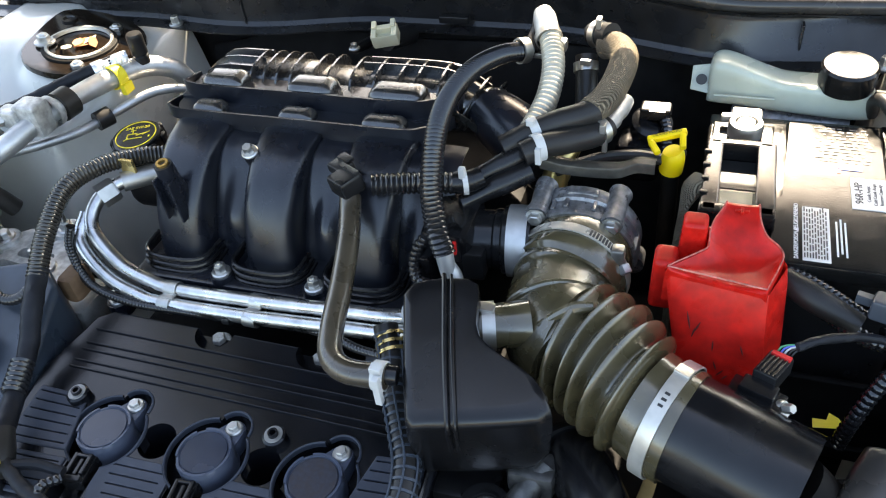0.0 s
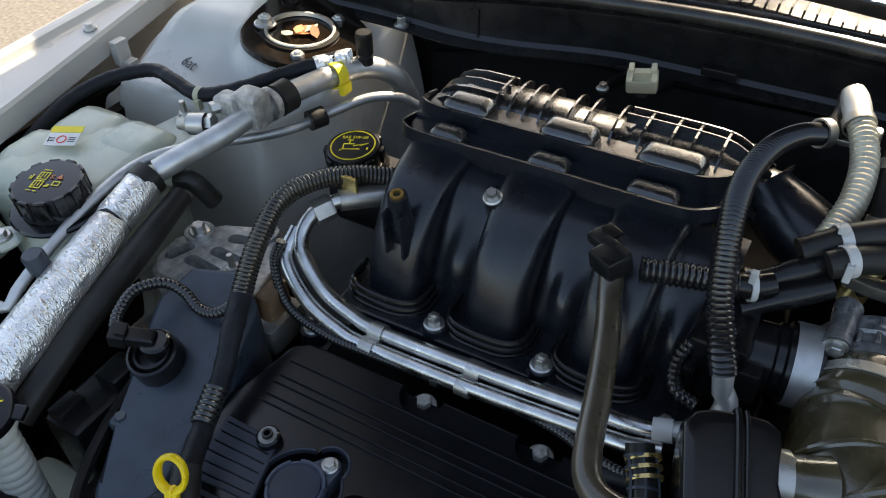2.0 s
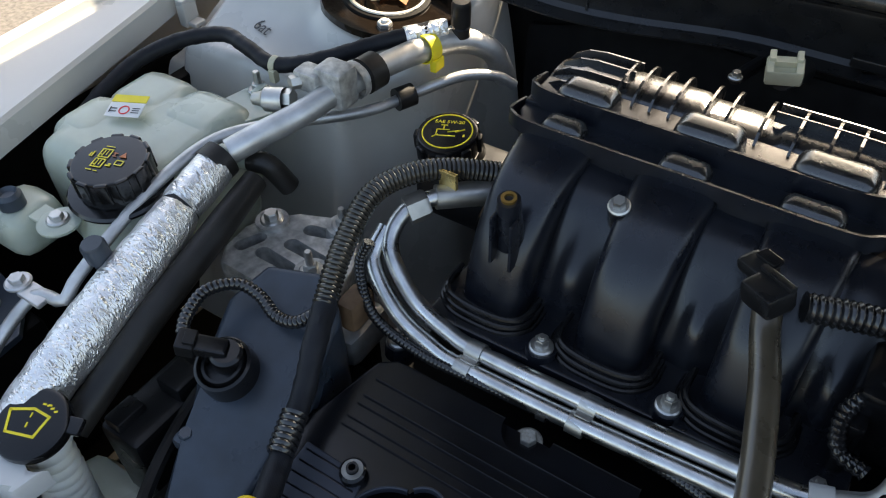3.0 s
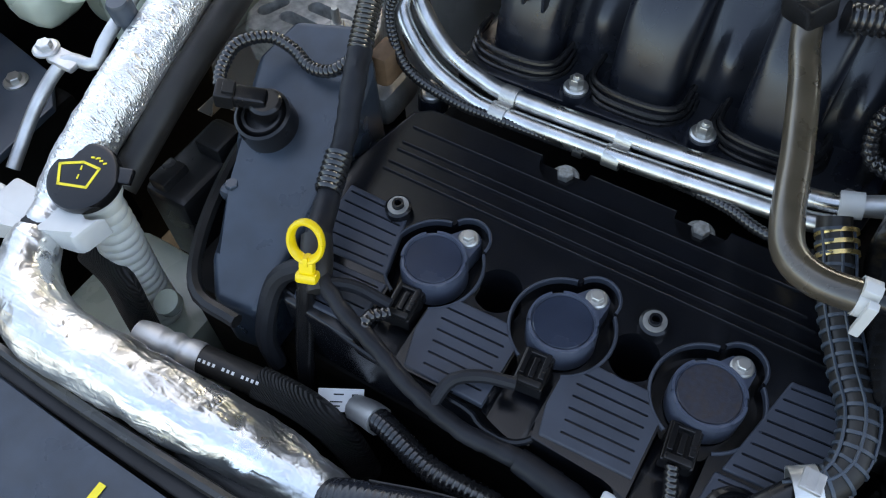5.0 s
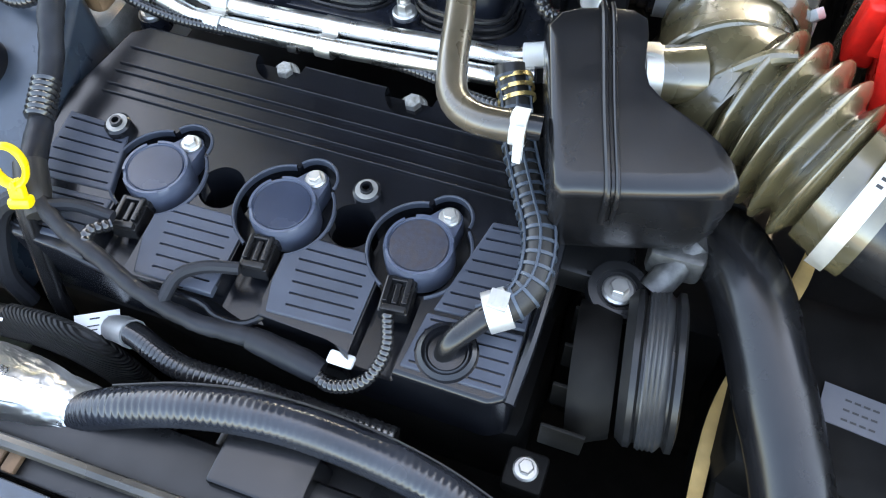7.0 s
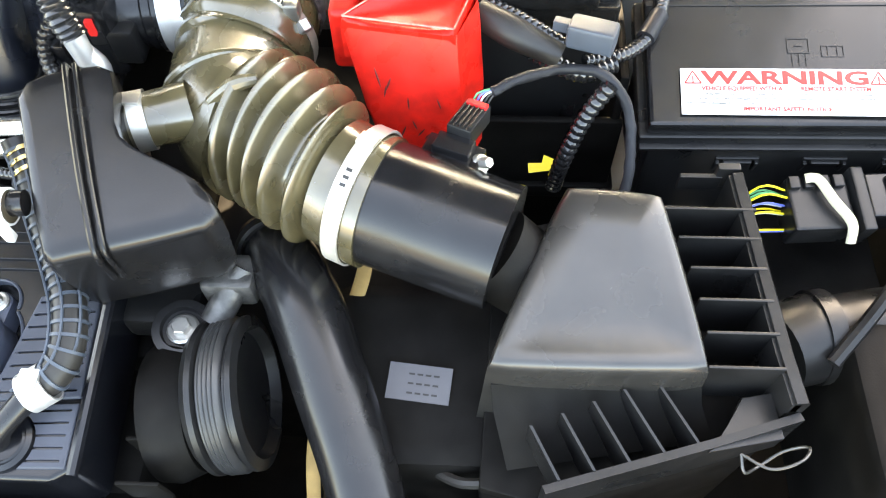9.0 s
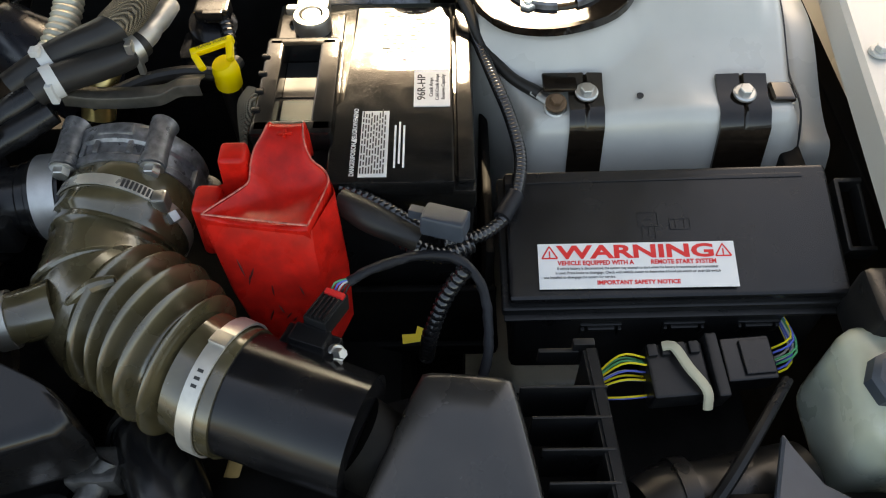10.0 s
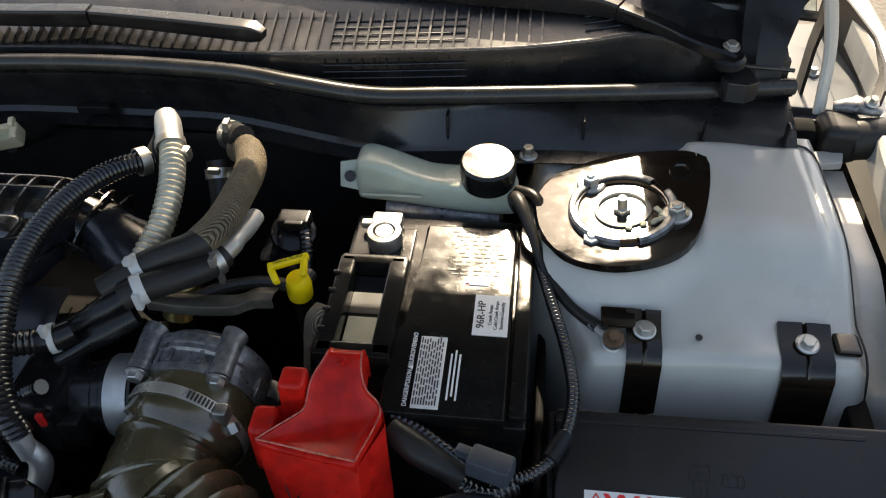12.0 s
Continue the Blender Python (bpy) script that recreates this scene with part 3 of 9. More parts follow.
def cowl():
    t = thing("cowl", (0, 0.6, 0.85), "black plastic windshield cowl with grilles and a rubber seal", "cowl", kind="structure")
    line = [(-0.78, 0.565, 0.925), (-0.62, 0.535, 0.935), (-0.46, 0.522, 0.947), (-0.25, 0.552, 0.963), (-0.05, 0.557, 0.972), (0.12, 0.553, 0.970), (0.20, 0.545, 0.963), (0.28, 0.543, 0.953), (0.36, 0.552, 0.950), (0.48, 0.567, 0.947), (0.60, 0.583, 0.944), (0.712, 0.603, 0.941)]
    pts, _ = smooth_line(line, 0.02)
    # front panel: lip at the top, vertical face, foot flange
    rings = []
    for x, y, z in pts:
        foot = 0.889 + 0.012 * ease(0.25, 0.5, abs(x))
        fy = 0.533 + 0.0 * x
        bow = 0.05 * ease(0.36, 0.1, abs(x + 0.04))
        rings.append([(x, fy - 0.022 + bow, foot), (x, fy - 0.002 + bow, foot + 0.001), (x, fy + 0.003 + bow, foot + 0.006), (x, min(y, fy + 0.02 + bow) + 0.004, z - 0.022), (x, y + 0.004, z - 0.016), (x, y - 0.006, z - 0.008), (x, y + 0.012, z - 0.006), (x, y + 0.03, z - 0.012)])
    part("front_panel", thick(loft(rings, closed=False), 0.002), COWL, t, smooth=40)
    for x in (-0.56, -0.34, 0.36, 0.50, 0.62, 0.70):
        part("rib", box(x, 0.545, 0.915, 0.003, 0.012, 0.036, 0.001), COWL, t)
    part("seal", tube([(x, y, z) for x, y, z in line], 0.0088, 18, 0.008), SEAL, t, "shiny black rubber seal")
    part("seal_lip", tube([(x, y + 0.016, z - 0.004) for x, y, z in line], 0.004, 8, 0.015), SEAL, t)
    # trough behind the seal, then the deck with its louvres up to the windshield
    rim = [(-0.78, 0.600, 0.930), (-0.62, 0.566, 0.938), (-0.46, 0.552, 0.950), (-0.25, 0.580, 0.965), (-0.05, 0.585, 0.972), (0.12, 0.583, 0.970), (0.22, 0.590, 0.970), (0.30, 0.595, 0.971), (0.42, 0.603, 0.974), (0.50, 0.613, 0.979), (0.55, 0.622, 0.983), (0.59, 0.612, 0.981), (0.64, 0.600, 0.966), (0.71, 0.607, 0.955)]
    edge, _ = smooth_line(rim, 0.012)

    def over(x, k):
        return float(np.interp(x, edge[:, 0], edge[:, k]))

    deck = []
    for x, y, z in edge:
        gy, gz = glass_foot(x)
        sy, sz = float(np.interp(x, pts[:, 0], pts[:, 1])), float(np.interp(x, pts[:, 0], pts[:, 2]))
        y = max(y, sy + 0.024)
        deck.append([(x, sy + 0.016, sz - 0.012), (x, sy + 0.018, sz - 0.034), (x, y - 0.004, sz - 0.034), (x, y, z - 0.004), (x, y + 0.001, z), (x, y + 0.004, z + 0.0008), (x, y + 0.006, z - 0.002), (x, y + 0.058, z + 0.012), (x, y + 0.066, z + 0.020), (x, max(gy, y + 0.075), max(gz, z + 0.022))])
    part("deck", thick(loft(deck, closed=False), 0.002), COWL, t, smooth=40)
    part("deck_edge", tube([(x, y + 0.002, z + 0.001) for x, y, z in rim], 0.0022, 8, 0.012), COWL, t)
    for k in range(58):
        x = -0.30 + k * 0.0132
        if x > 0.48:
            break
        y, z, tall = over(x, 1), over(x, 2), 0.35 + 0.65 * ease(-0.14, 0.1, x)
        part("slat", loft([[(x - 0.0011, y + 0.005, z - 0.004), (x + 0.0011, y + 0.005, z - 0.004), (x + 0.0011, y + 0.005, z + 0.003), (x - 0.0011, y + 0.005, z + 0.003)], [(x - 0.0011, y + 0.012 + 0.05 * tall, z + 0.008), (x + 0.0011, y + 0.012 + 0.05 * tall, z + 0.008), (x + 0.0011, y + 0.010 + 0.05 * tall, z + 0.007 + 0.013 * tall), (x - 0.0011, y + 0.010 + 0.05 * tall, z + 0.007 + 0.013 * tall)]]), COWL, t, smooth=0)
    for lo, hi in ((0.228, 0.372), (0.497, 0.533)):
        for k in range(int((hi - lo) / 0.0132)):
            x = lo + 0.0132 * (k + 0.5)
            y, z = over(x, 1), over(x, 2)
            part("grille_opening", loft([[(x - 0.005, y + 0.014, z + 0.0010), (x + 0.005, y + 0.014, z + 0.0010), (x + 0.005, y + 0.014, z + 0.0022), (x - 0.005, y + 0.014, z + 0.0022)], [(x - 0.005, y + 0.052, z + 0.0106), (x + 0.005, y + 0.052, z + 0.0106), (x + 0.005, y + 0.052, z + 0.0118), (x - 0.005, y + 0.052, z + 0.0118)]]), INK_BLACK, t, smooth=0)
        for k in range(4):
            part("grille_bar", tube([(x, over(x, 1) + 0.018 + 0.010 * k, over(x, 2) + 0.0045 + 0.0026 * k) for x in (lo, (lo + hi) / 2, hi)], 0.0008, 6, 0.01), COWL, t)
    for k in range(12):
        x = 0.225 + 0.0132 * k
        part("lower_grille_bar", box(x, over(x, 1) - 0.0035, over(x, 2) - 0.018, 0.0014, 0.003, 0.028, 0), COWL, t, smooth=0)
    for k in range(3):
        part("lower_grille_bar", tube([(x, over(x, 1) - 0.005, over(x, 2) - 0.010 - 0.008 * k) for x in (0.222, 0.30, 0.375)], 0.0009, 6, 0.01), COWL, t)
    part("corner_flap", prism([(0.632, 0.580), (0.662, 0.598), (0.668, 0.570), (0.655, 0.562), (0.636, 0.565)], 0.945, 0.966, 0.002), COWL, t)
    # clips along the foot
    for x, y in ((-0.44, 0.522), (0.445, 0.522), (0.613, 0.518)):
        bolt(t, (x, y, 0.899), r=0.0075, h=0.011)
    part("cable_clip", joined(box(-0.05, 0.575, 0.902, 0.04, 0.012, 0.01, 0.002), box(0.02, 0.59, 0.896, 0.09, 0.006, 0.004, 0.001)), BLACK, t)
    return t


cowl()


def insulation():
    """Moulded blanket that hangs on the bulkhead with a wavy upper edge."""
    rings = []
    for k in range(41):
        x = -0.42 + 0.94 * k / 40
        top = 0.875 + 0.006 * math.sin(x * 14) - 0.05 * ease(0.2, 0.5, x) - 0.03 * ease(-0.25, -0.42, x)
        y = 0.565 - 0.01 * math.sin(x * 9)
        rings.append([(x, y + 0.02, top - 0.004), (x, y + 0.006, top), (x, y, top - 0.008), (x, y - 0.012 + 0.008 * math.sin(x * 25), 0.72), (x, y - 0.012, 0.45)])
    return solid("insulation_blanket", thick(loft(rings, closed=False), 0.006), BLANKET, "black fibre sound blanket hung on the bulkhead", "insulation", smooth=50)


insulation()


def windshield():
    t = thing("windshield", (0, 0.9, 1.0), "curved clear windshield above the cowl", "windshield", kind="structure")
    rings = []
    for k in range(25):
        x = -0.74 + 1.48 * k / 24
        y, z = glass_foot(x)
        rings.append([(x, y + 0.55 * s, z + 0.003 + 0.40 * s) for s in (0, 0.4, 0.8, 1.4)])
    part("pane", thick(loft(rings, closed=False), 0.005), GLASS, t, smooth=60).visible_shadow = False
    part("lower_seal", tube([r[0] for r in rings], 0.006, 8, 0.03), SEAL, t)
    part("dashboard", box(0, 1.26, 0.94, 1.40, 1.0, 0.05, 0.02), COWL, t)
    return t


windshield()


def channel(line):
    """A pressed wiper arm: a rounded box section along a line of (x, y, z, depth, height)."""
    fine, _ = smooth_line(line, 0.012)
    rings = []
    for k, p in enumerate(fine):
        a, b = fine[max(0, k - 1)], fine[min(len(fine) - 1, k + 1)]
        way = Vector((b - a)[:3]).normalized()
        side = Vector((-way.y, way.x, 0)).normalized()
        up, c = way.cross(side), Vector(p[:3])
        up = up if up.z > 0 else -up
        rings.append([c + side * (p[3] / 2 * u) + up * (p[4] / 2 * v) for u, v in ((-1, -1), (1, -1), (1, 0.55), (0.8, 0.95), (0.5, 1), (-0.5, 1), (-0.8, 0.95), (-1, 0.55))])
    return loft(rings)


def wipers():
    t = thing("wiper", (0.638, 0.592, 0.96), "black wiper arm with a bare pivot nut", "wiper", "wipers")
    part("arm", channel([(0.646, 0.588, 0.984, 0.024, 0.010), (0.632, 0.594, 0.986, 0.026, 0.012), (0.606, 0.603, 0.989, 0.017, 0.011), (0.57, 0.626, 0.994, 0.015, 0.012), (0.528, 0.652, 0.998, 0.018, 0.014)]), BLACK_FINE, t)
    part("arm_channel", channel([(0.532, 0.650, 0.999, 0.021, 0.016), (0.50, 0.662, 1.001, 0.026, 0.020), (0.40, 0.672, 1.003, 0.026, 0.020), (0.15, 0.690, 1.006, 0.022, 0.016), (-0.15, 0.705, 1.008, 0.016, 0.012)]), BLACK_FINE, t)
    part("pivot_cup", lathe([(0.017, -0.010), (0.017, -0.003), (0.014, 0.0), (0, 0.0)], Matrix.Translation((0.638, 0.592, 0.982)), 24), BLACK, t)
    part("pivot_nut", joined(washer((0.638, 0.591, 0.991), (0, -0.2, 1), 0.0085, 0.0015), hex_head((0.638, 0.591, 0.9915), (0, -0.2, 1), 0.0058, 0.005)), STEEL, t, "bare steel nut")
    part("blade", channel([(0.44, 0.705, 1.008, 0.010, 0.014), (0.10, 0.722, 1.014, 0.010, 0.014), (-0.12, 0.732, 1.016, 0.008, 0.010)]), BLACK, t)
    w = thing("wiper", (0.165, 0.588, 0.96), "black wiper arm resting over the cowl grille", "wiper", "wipers")
    part("arm", channel([(0.163, 0.590, 0.992, 0.012, 0.010), (0.157, 0.592, 0.994, 0.019, 0.016), (0.13, 0.594, 0.996, 0.020, 0.017), (0.05, 0.603, 0.998, 0.019, 0.016), (-0.02, 0.610, 0.999, 0.018, 0.015), (-0.05, 0.612, 0.999, 0.018, 0.015)]), BLACK_FINE, w)
    part("arm_channel", channel([(-0.036, 0.610, 0.999, 0.020, 0.019), (-0.10, 0.608, 0.999, 0.020, 0.018), (-0.25, 0.606, 0.997, 0.018, 0.016), (-0.50, 0.60, 0.985, 0.014, 0.012)]), BLACK_FINE, w)
    part("pivot_cup", lathe([(0.012, -0.02), (0.012, 0.002), (0.010, 0.004), (0, 0.004)], Matrix.Translation((0.168, 0.597, 0.966)), 20), BLACK, w)
    return t


wipers()


def hinge():
    t = thing("hood_hinge", (0.77, 0.62, 0.85), "black steel bonnet hinge and rubber stop beside the cowl", "hinge")
    part("rubber_stop", joined(box(0.768, 0.592, 0.888, 0.045, 0.045, 0.046, 0.012, None, 3), lathe([(0.019, -0.020), (0.022, -0.014), (0.022, 0.014), (0.018, 0.020), (0, 0.021)], axis_matrix((0.797, 0.588, 0.890), (1, 0.1, 0.05)), 24)), RUBBER, t, "worn black rubber stop")
    part("stop_bracket", tube([(0.762, 0.615, 0.912, 0.005), (0.772, 0.613, 0.914, 0.009), (0.786, 0.610, 0.916, 0.011), (0.802, 0.606, 0.913, 0.008), (0.808, 0.604, 0.911, 0.004)], n=14, step=0.003, squash=0.7, rough=0.0022, rough_scale=120), CAST, t, "pale weathered bracket")
    bolt(t, (0.795, 0.606, 0.922), (0.1, -0.3, 1), r=0.006)
    # Floor, step and wall are coloured dark to imitate the shade in the well.
    part("well_floor", prism([(0.690, 0.632), (0.826, 0.620), (0.836, 0.70), (0.832, 0.88), (0.700, 0.88)], 0.855, 0.866, 0.003), SLATE, t, "well beside the cowl, its shade painted as dark grey")
    part("well_step", prism([(0.735, 0.665), (0.790, 0.660), (0.795, 0.80), (0.742, 0.81)], 0.866, 0.876, 0.003), SLATE, t)
    part("well_wall", loft([[(x, y, 0.86), (x + 0.003, y, 0.86), (x + 0.003, y, 0.925), (x, y, 0.925)] for x, y in ((0.812, 0.625), (0.826, 0.68), (0.832, 0.74), (0.824, 0.82), (0.812, 0.88))]), BLACK, t)
    part("hinge_leaf", loft([[(x, y - 0.010, z), (x + 0.004, y - 0.010, z), (x + 0.004, y + 0.014, z), (x, y + 0.014, z)] for x, y, z in ((0.752, 0.70, 0.872), (0.753, 0.705, 0.93), (0.756, 0.70, 1.00), (0.758, 0.68, 1.10))]), BLACK, t)
    bolt(t, (0.776, 0.735, 0.876), r=0.006)
    part("drain_slot", prism(capsule((0.745, 0.640), 0.010, (0.762, 0.646), 0.008), 0.866, 0.8675, 0), INK_BLACK, t)
    part("rear_shelf", prism([(0.612, 0.538), (0.700, 0.545), (0.766, 0.552), (0.772, 0.575), (0.612, 0.556)], 0.876, 0.884, 0.002), PAINT_DULL, t, "pale painted ledge")
    part("post_trim", loft([[(x - w, y, z), (x - w * 0.4, y - 0.008, z + 0.004), (x + w, y + 0.004, z), (x + w, y + 0.03, z - 0.004), (x - w, y + 0.03, z - 0.006)] for x, y, z, w in smooth_line([(0.682, 0.604, 0.930, 0.020), (0.680, 0.622, 0.962, 0.022), (0.690, 0.66, 1.00, 0.030), (0.715, 0.74, 1.07, 0.040)], 0.012)[0]]), BLACK, t)
    return t


hinge()


def radiator_support():
    t = thing("radiator_support", (0, -0.35, 0.3), "black plastic panel over the radiator with a service label", "panel", kind="structure")
    part("panel", prism([(-0.62, -0.62), (0.62, -0.62), (0.62, -0.262), (-0.35, -0.262), (-0.62, -0.25)], 0.735, 0.75, 0.006), BLUEGREY, t)
    part("edge_bead", tube([(-0.64, -0.236, 0.747), (-0.40, -0.245, 0.752), (-0.16, -0.240, 0.752), (0.1, -0.235, 0.745), (0.35, -0.235, 0.74)], 0.005, 8, 0.02), SEAL, t)
    part("front_wall", box(0, -0.42, 0.52, 1.3, 0.04, 0.42, 0.01), DARK, t)
    part("lip", box(-0.1, -0.250, 0.735, 1.1, 0.018, 0.01, 0.003), BLACK, t)
    m = plane_frame((-0.268, -0.309, 0.751), (0.99, 0.03, 0), (0, 0, 1))
    part("label_frame", joined(box(-0.052, 0.020, 0.0002, 0.006, 0.026, 0.0004, 0, m), *[box(0.0, yy, 0.0002, 0.105, 0.0009, 0.0004, 0, m) for yy in (0.012, -0.008, -0.022)], box(-0.02, 0.012, 0.0002, 0.0012, 0.02, 0.0004, 0, m), box(0.016, 0.004, 0.0002, 0.0012, 0.024, 0.0004, 0, m)), INK_YELLOW, t, "yellow printed service label")
    rows = []
    rnd = random.Random(4)
    for yy in (0.025, 0.02, 0.007, 0.002, -0.003, -0.012, -0.016, -0.026, -0.03):
        x = -0.046
        while x < 0.045:
            w = rnd.uniform(0.006, 0.014)
            rows.append((x + w / 2, yy, w, 0.0011))
            x += w + 0.0018
    part("small_print", bars(m, rows), CREAM, t)
    for k in range(4):
        part("fin", box(-0.243 + 0.013 * k, -0.2495, 0.744, 0.0105, 0.017, 0.006, 0.002), RUST, t, "brown ridged vent fin")
    part("sticker", box(-0.196, -0.297, 0.7512, 0.030, 0.03, 0.0006, 0), surface("orange_print", (0.75, 0.24, 0.03), 0.45, vary=0.05), t, "orange warning sticker")
    return t


radiator_support()

# ---- engine ----
def engine_block():
    t = thing("engine_block", (-0.1, 0.15, 0.33), "dark grimy engine block and heads below the covers", "engine")
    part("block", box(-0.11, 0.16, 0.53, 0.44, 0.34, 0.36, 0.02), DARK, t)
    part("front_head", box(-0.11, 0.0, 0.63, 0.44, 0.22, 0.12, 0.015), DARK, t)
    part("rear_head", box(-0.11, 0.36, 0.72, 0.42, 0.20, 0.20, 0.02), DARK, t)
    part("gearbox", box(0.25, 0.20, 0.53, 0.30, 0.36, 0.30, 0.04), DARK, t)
    return t


engine_block()


def ignition_coil(x, dirty=False):
    t = thing("ignition_coil", (x, -0.03, 0.785), "blue-black round ignition coil bolted on the valve cover", "ignition coil", "coils on the valve cover")
    m = Matrix.Translation((x, -0.03, 0.782))
    part("body", lathe([(0, -0.012), (0.0255, -0.012), (0.0255, 0.007), (0.0248, 0.0105), (0.0238, 0.0122), (0.0222, 0.0125), (0.0215, 0.0115), (0, 0.0112)], m, 44), COIL, t)
    part("cap_disc", lathe([(0, 0.0108), (0.0212, 0.0108), (0.0210, 0.0122), (0.0204, 0.0127), (0, 0.0127)], m, 44), COIL_DIRT if dirty else COIL_TOP, t, "brown dirt on the flat disc" if dirty else "glossy flat resin disc")
    ear = prism(capsule((x + 0.004, -0.02), 0.016, (x + 0.0120, 0.0008), 0.0098), 0.772, 0.7895, 0.002)
    part("mounting_ear", ear, COIL, t)
    bolt(t, (x + 0.0120, 0.0008, 0.7895), r=0.0062, h=0.005, mat=STEEL)
    m2 = plane_frame((x - 0.002, -0.068, 0.780), (1, 0.12, 0), (0, 0, 1))
    plug = part("connector", joined(box(0, 0, 0, 0.022, 0.030, 0.014, 0.002, m2), box(-0.007, 0.002, 0.0085, 0.004, 0.020, 0.005, 0.0008, m2), box(0.007, 0.002, 0.0085, 0.004, 0.020, 0.005, 0.0008, m2), box(0, 0.010, 0.0085, 0.014, 0.003, 0.005, 0.0008, m2), box(0, 0.0, 0.0075, 0.004, 0.016, 0.003, 0.0008, m2)), BLACK_FINE, t)
    part("latch", box(0, -0.012, 0.008, 0.018, 0.005, 0.005, 0.001, m2), BLACK, plug)
    for a0, sweep in ((20, 95), (135, 70), (225, 80), (325, 40)):
        part("rim_arc", lathe([(0.0224, 0.0118), (0.0226, 0.0138), (0.0246, 0.0138), (0.0254, 0.0095)], m, 16, a0, sweep), COIL, t)
    t.location.z -= 0.004
    return t


def valve_cover():
    t = thing("valve_cover", (-0.1, 0, 0.70), "black plastic valve cover with grooved pads and spark plug wells", "valve cover")
    xs = (-0.207, -0.101, 0.005)
    # the plate, with wells and coil pockets cut through a skin of quads: built as a bordered plate plus raised rims
    outline = [(-0.318, 0.02), (-0.300, 0.088), (-0.285, 0.098), (0.02, 0.098), (0.075, 0.085), (0.095, 0.03), (0.098, -0.112), (0.085, -0.12), (-0.015, -0.12), (-0.03, -0.108), (-0.10, -0.112), (-0.125, -0.105), (-0.20, -0.112), (-0.29, -0.11), (-0.305, -0.09)]
    pockets = []
    for x in xs:
        pockets += [drum(x, -0.03, 0.762, 0.80, 0.0365), drum(x + 0.0115, 0.0, 0.762, 0.80, 0.0165, 24), box(x - 0.002, -0.085, 0.785, 0.034, 0.075, 0.046, 0.006)]
    pockets += [drum(x, -0.027, 0.70, 0.80, 0.0178) for x in (-0.154, -0.048)]
    pockets += [drum(-0.161, 0.095, 0.767, 0.80, 0.021, 28), drum(-0.048, 0.095, 0.767, 0.80, 0.021, 28), prism([(-0.15, -0.125), (-0.08, -0.125), (-0.085, -0.10), (-0.14, -0.10)], 0.765, 0.80, 0)]
    part("plate", carve(prism(outline, 0.715, 0.7805, 0.004, segs=3), pockets), COVER, t)
    for k, y in enumerate((0.026, 0.034, 0.047, 0.055, 0.072)):
        part("ridge", box(-0.112 - 0.004 * k, y, 0.7815, 0.356 - 0.008 * k, 0.0013, 0.0022, 0.0005), COVER, t)
    for poly, n in (([(-0.185, -0.052), (-0.126, -0.050), (-0.1235, -0.1045), (-0.1735, -0.1065)], 6), ([(-0.079, -0.050), (-0.0205, -0.048), (-0.0170, -0.1000), (-0.0700, -0.1035)], 6), ([(-0.303, 0.000), (-0.247, -0.001), (-0.233, -0.056), (-0.300, -0.060)], 6), ([(-0.298, -0.066), (-0.228, -0.062), (-0.228, -0.102), (-0.284, -0.104)], 4), ([(0.048, 0.006), (0.092, 0.010), (0.094, -0.066), (0.030, -0.070)], 8)):
        bites = [drum(x, -0.03, 0.77, 0.80, 0.0385, 40) for x in xs] + [drum(x, -0.027, 0.77, 0.80, 0.0195, 28) for x in (-0.154, -0.048)] + [box(x - 0.002, -0.095, 0.785, 0.037, 0.075, 0.046, 0.006) for x in xs] if n == 6 and poly[0][0] > -0.2 else ()
        part("grooved_pad", slotted_pad(poly, 0.7824, n, bites, 0.016 if bites else 0.0), PAD, t)
    part("grooved_pad", slotted_pad([(0.027, -0.073), (0.094, -0.069), (0.094, -0.112), (0.022, -0.114)], 0.7824, 5, [drum(0.049, -0.096, 0.77, 0.80, 0.0215, 32)]), PAD, t)
    for x, y in ((-0.255, -0.004), (-0.046, -0.001)):
        part("stud_sleeve", lathe([(0.0105, 0), (0.0105, 0.009), (0.0085, 0.0105), (0.006, 0.009), (0.006, 0.006), (0.0045, 0.006), (0.0045, 0.014), (0.0028, 0.014), (0.0028, 0.006), (0, 0.006)], Matrix.Translation((x, y, 0.779)), 24), COVER, t)
        part("sleeve_ring", lathe([(0.0048, 0.0070), (0.0048, 0.0110), (0.0082, 0.0110), (0.0088, 0.0098)], Matrix.Translation((x, y, 0.779)), 24), CAST_DULL, t, "dull metal ring")
    for x, y in ((-0.161, 0.096), (-0.048, 0.096)):
        bolt(t, (x, y, 0.7635), r=0.0088, h=0.0075, mat=BOLT_DIRT)
    # raised lips round the coil pockets
    lip = [(0.0362, -0.004), (0.0364, 0.0012), (0.0372, 0.0018), (0.0384, 0.0012), (0.0390, -0.001)]
    ear_lip = [(r - 0.0200, z) for r, z in lip]
    for x in xs:
        for start, sweep in ((99, 146), (295, 104)):
            part("pocket_lip", lathe(lip, Matrix.Translation((x, -0.03, 0.7805)), 26, start, sweep), PAD, t)
        part("pocket_lip", lathe(ear_lip, Matrix.Translation((x + 0.0115, 0.0, 0.7805)), 18, -14, 160), PAD, t)
    part("breather_port", lathe([(0.0195, 0), (0.020, 0.005), (0.017, 0.007), (0.0155, 0.005), (0.014, 0.006), (0.0125, 0.004), (0, 0.005)], Matrix.Translation((0.049, -0.096, 0.779)), 32), COVER, t)
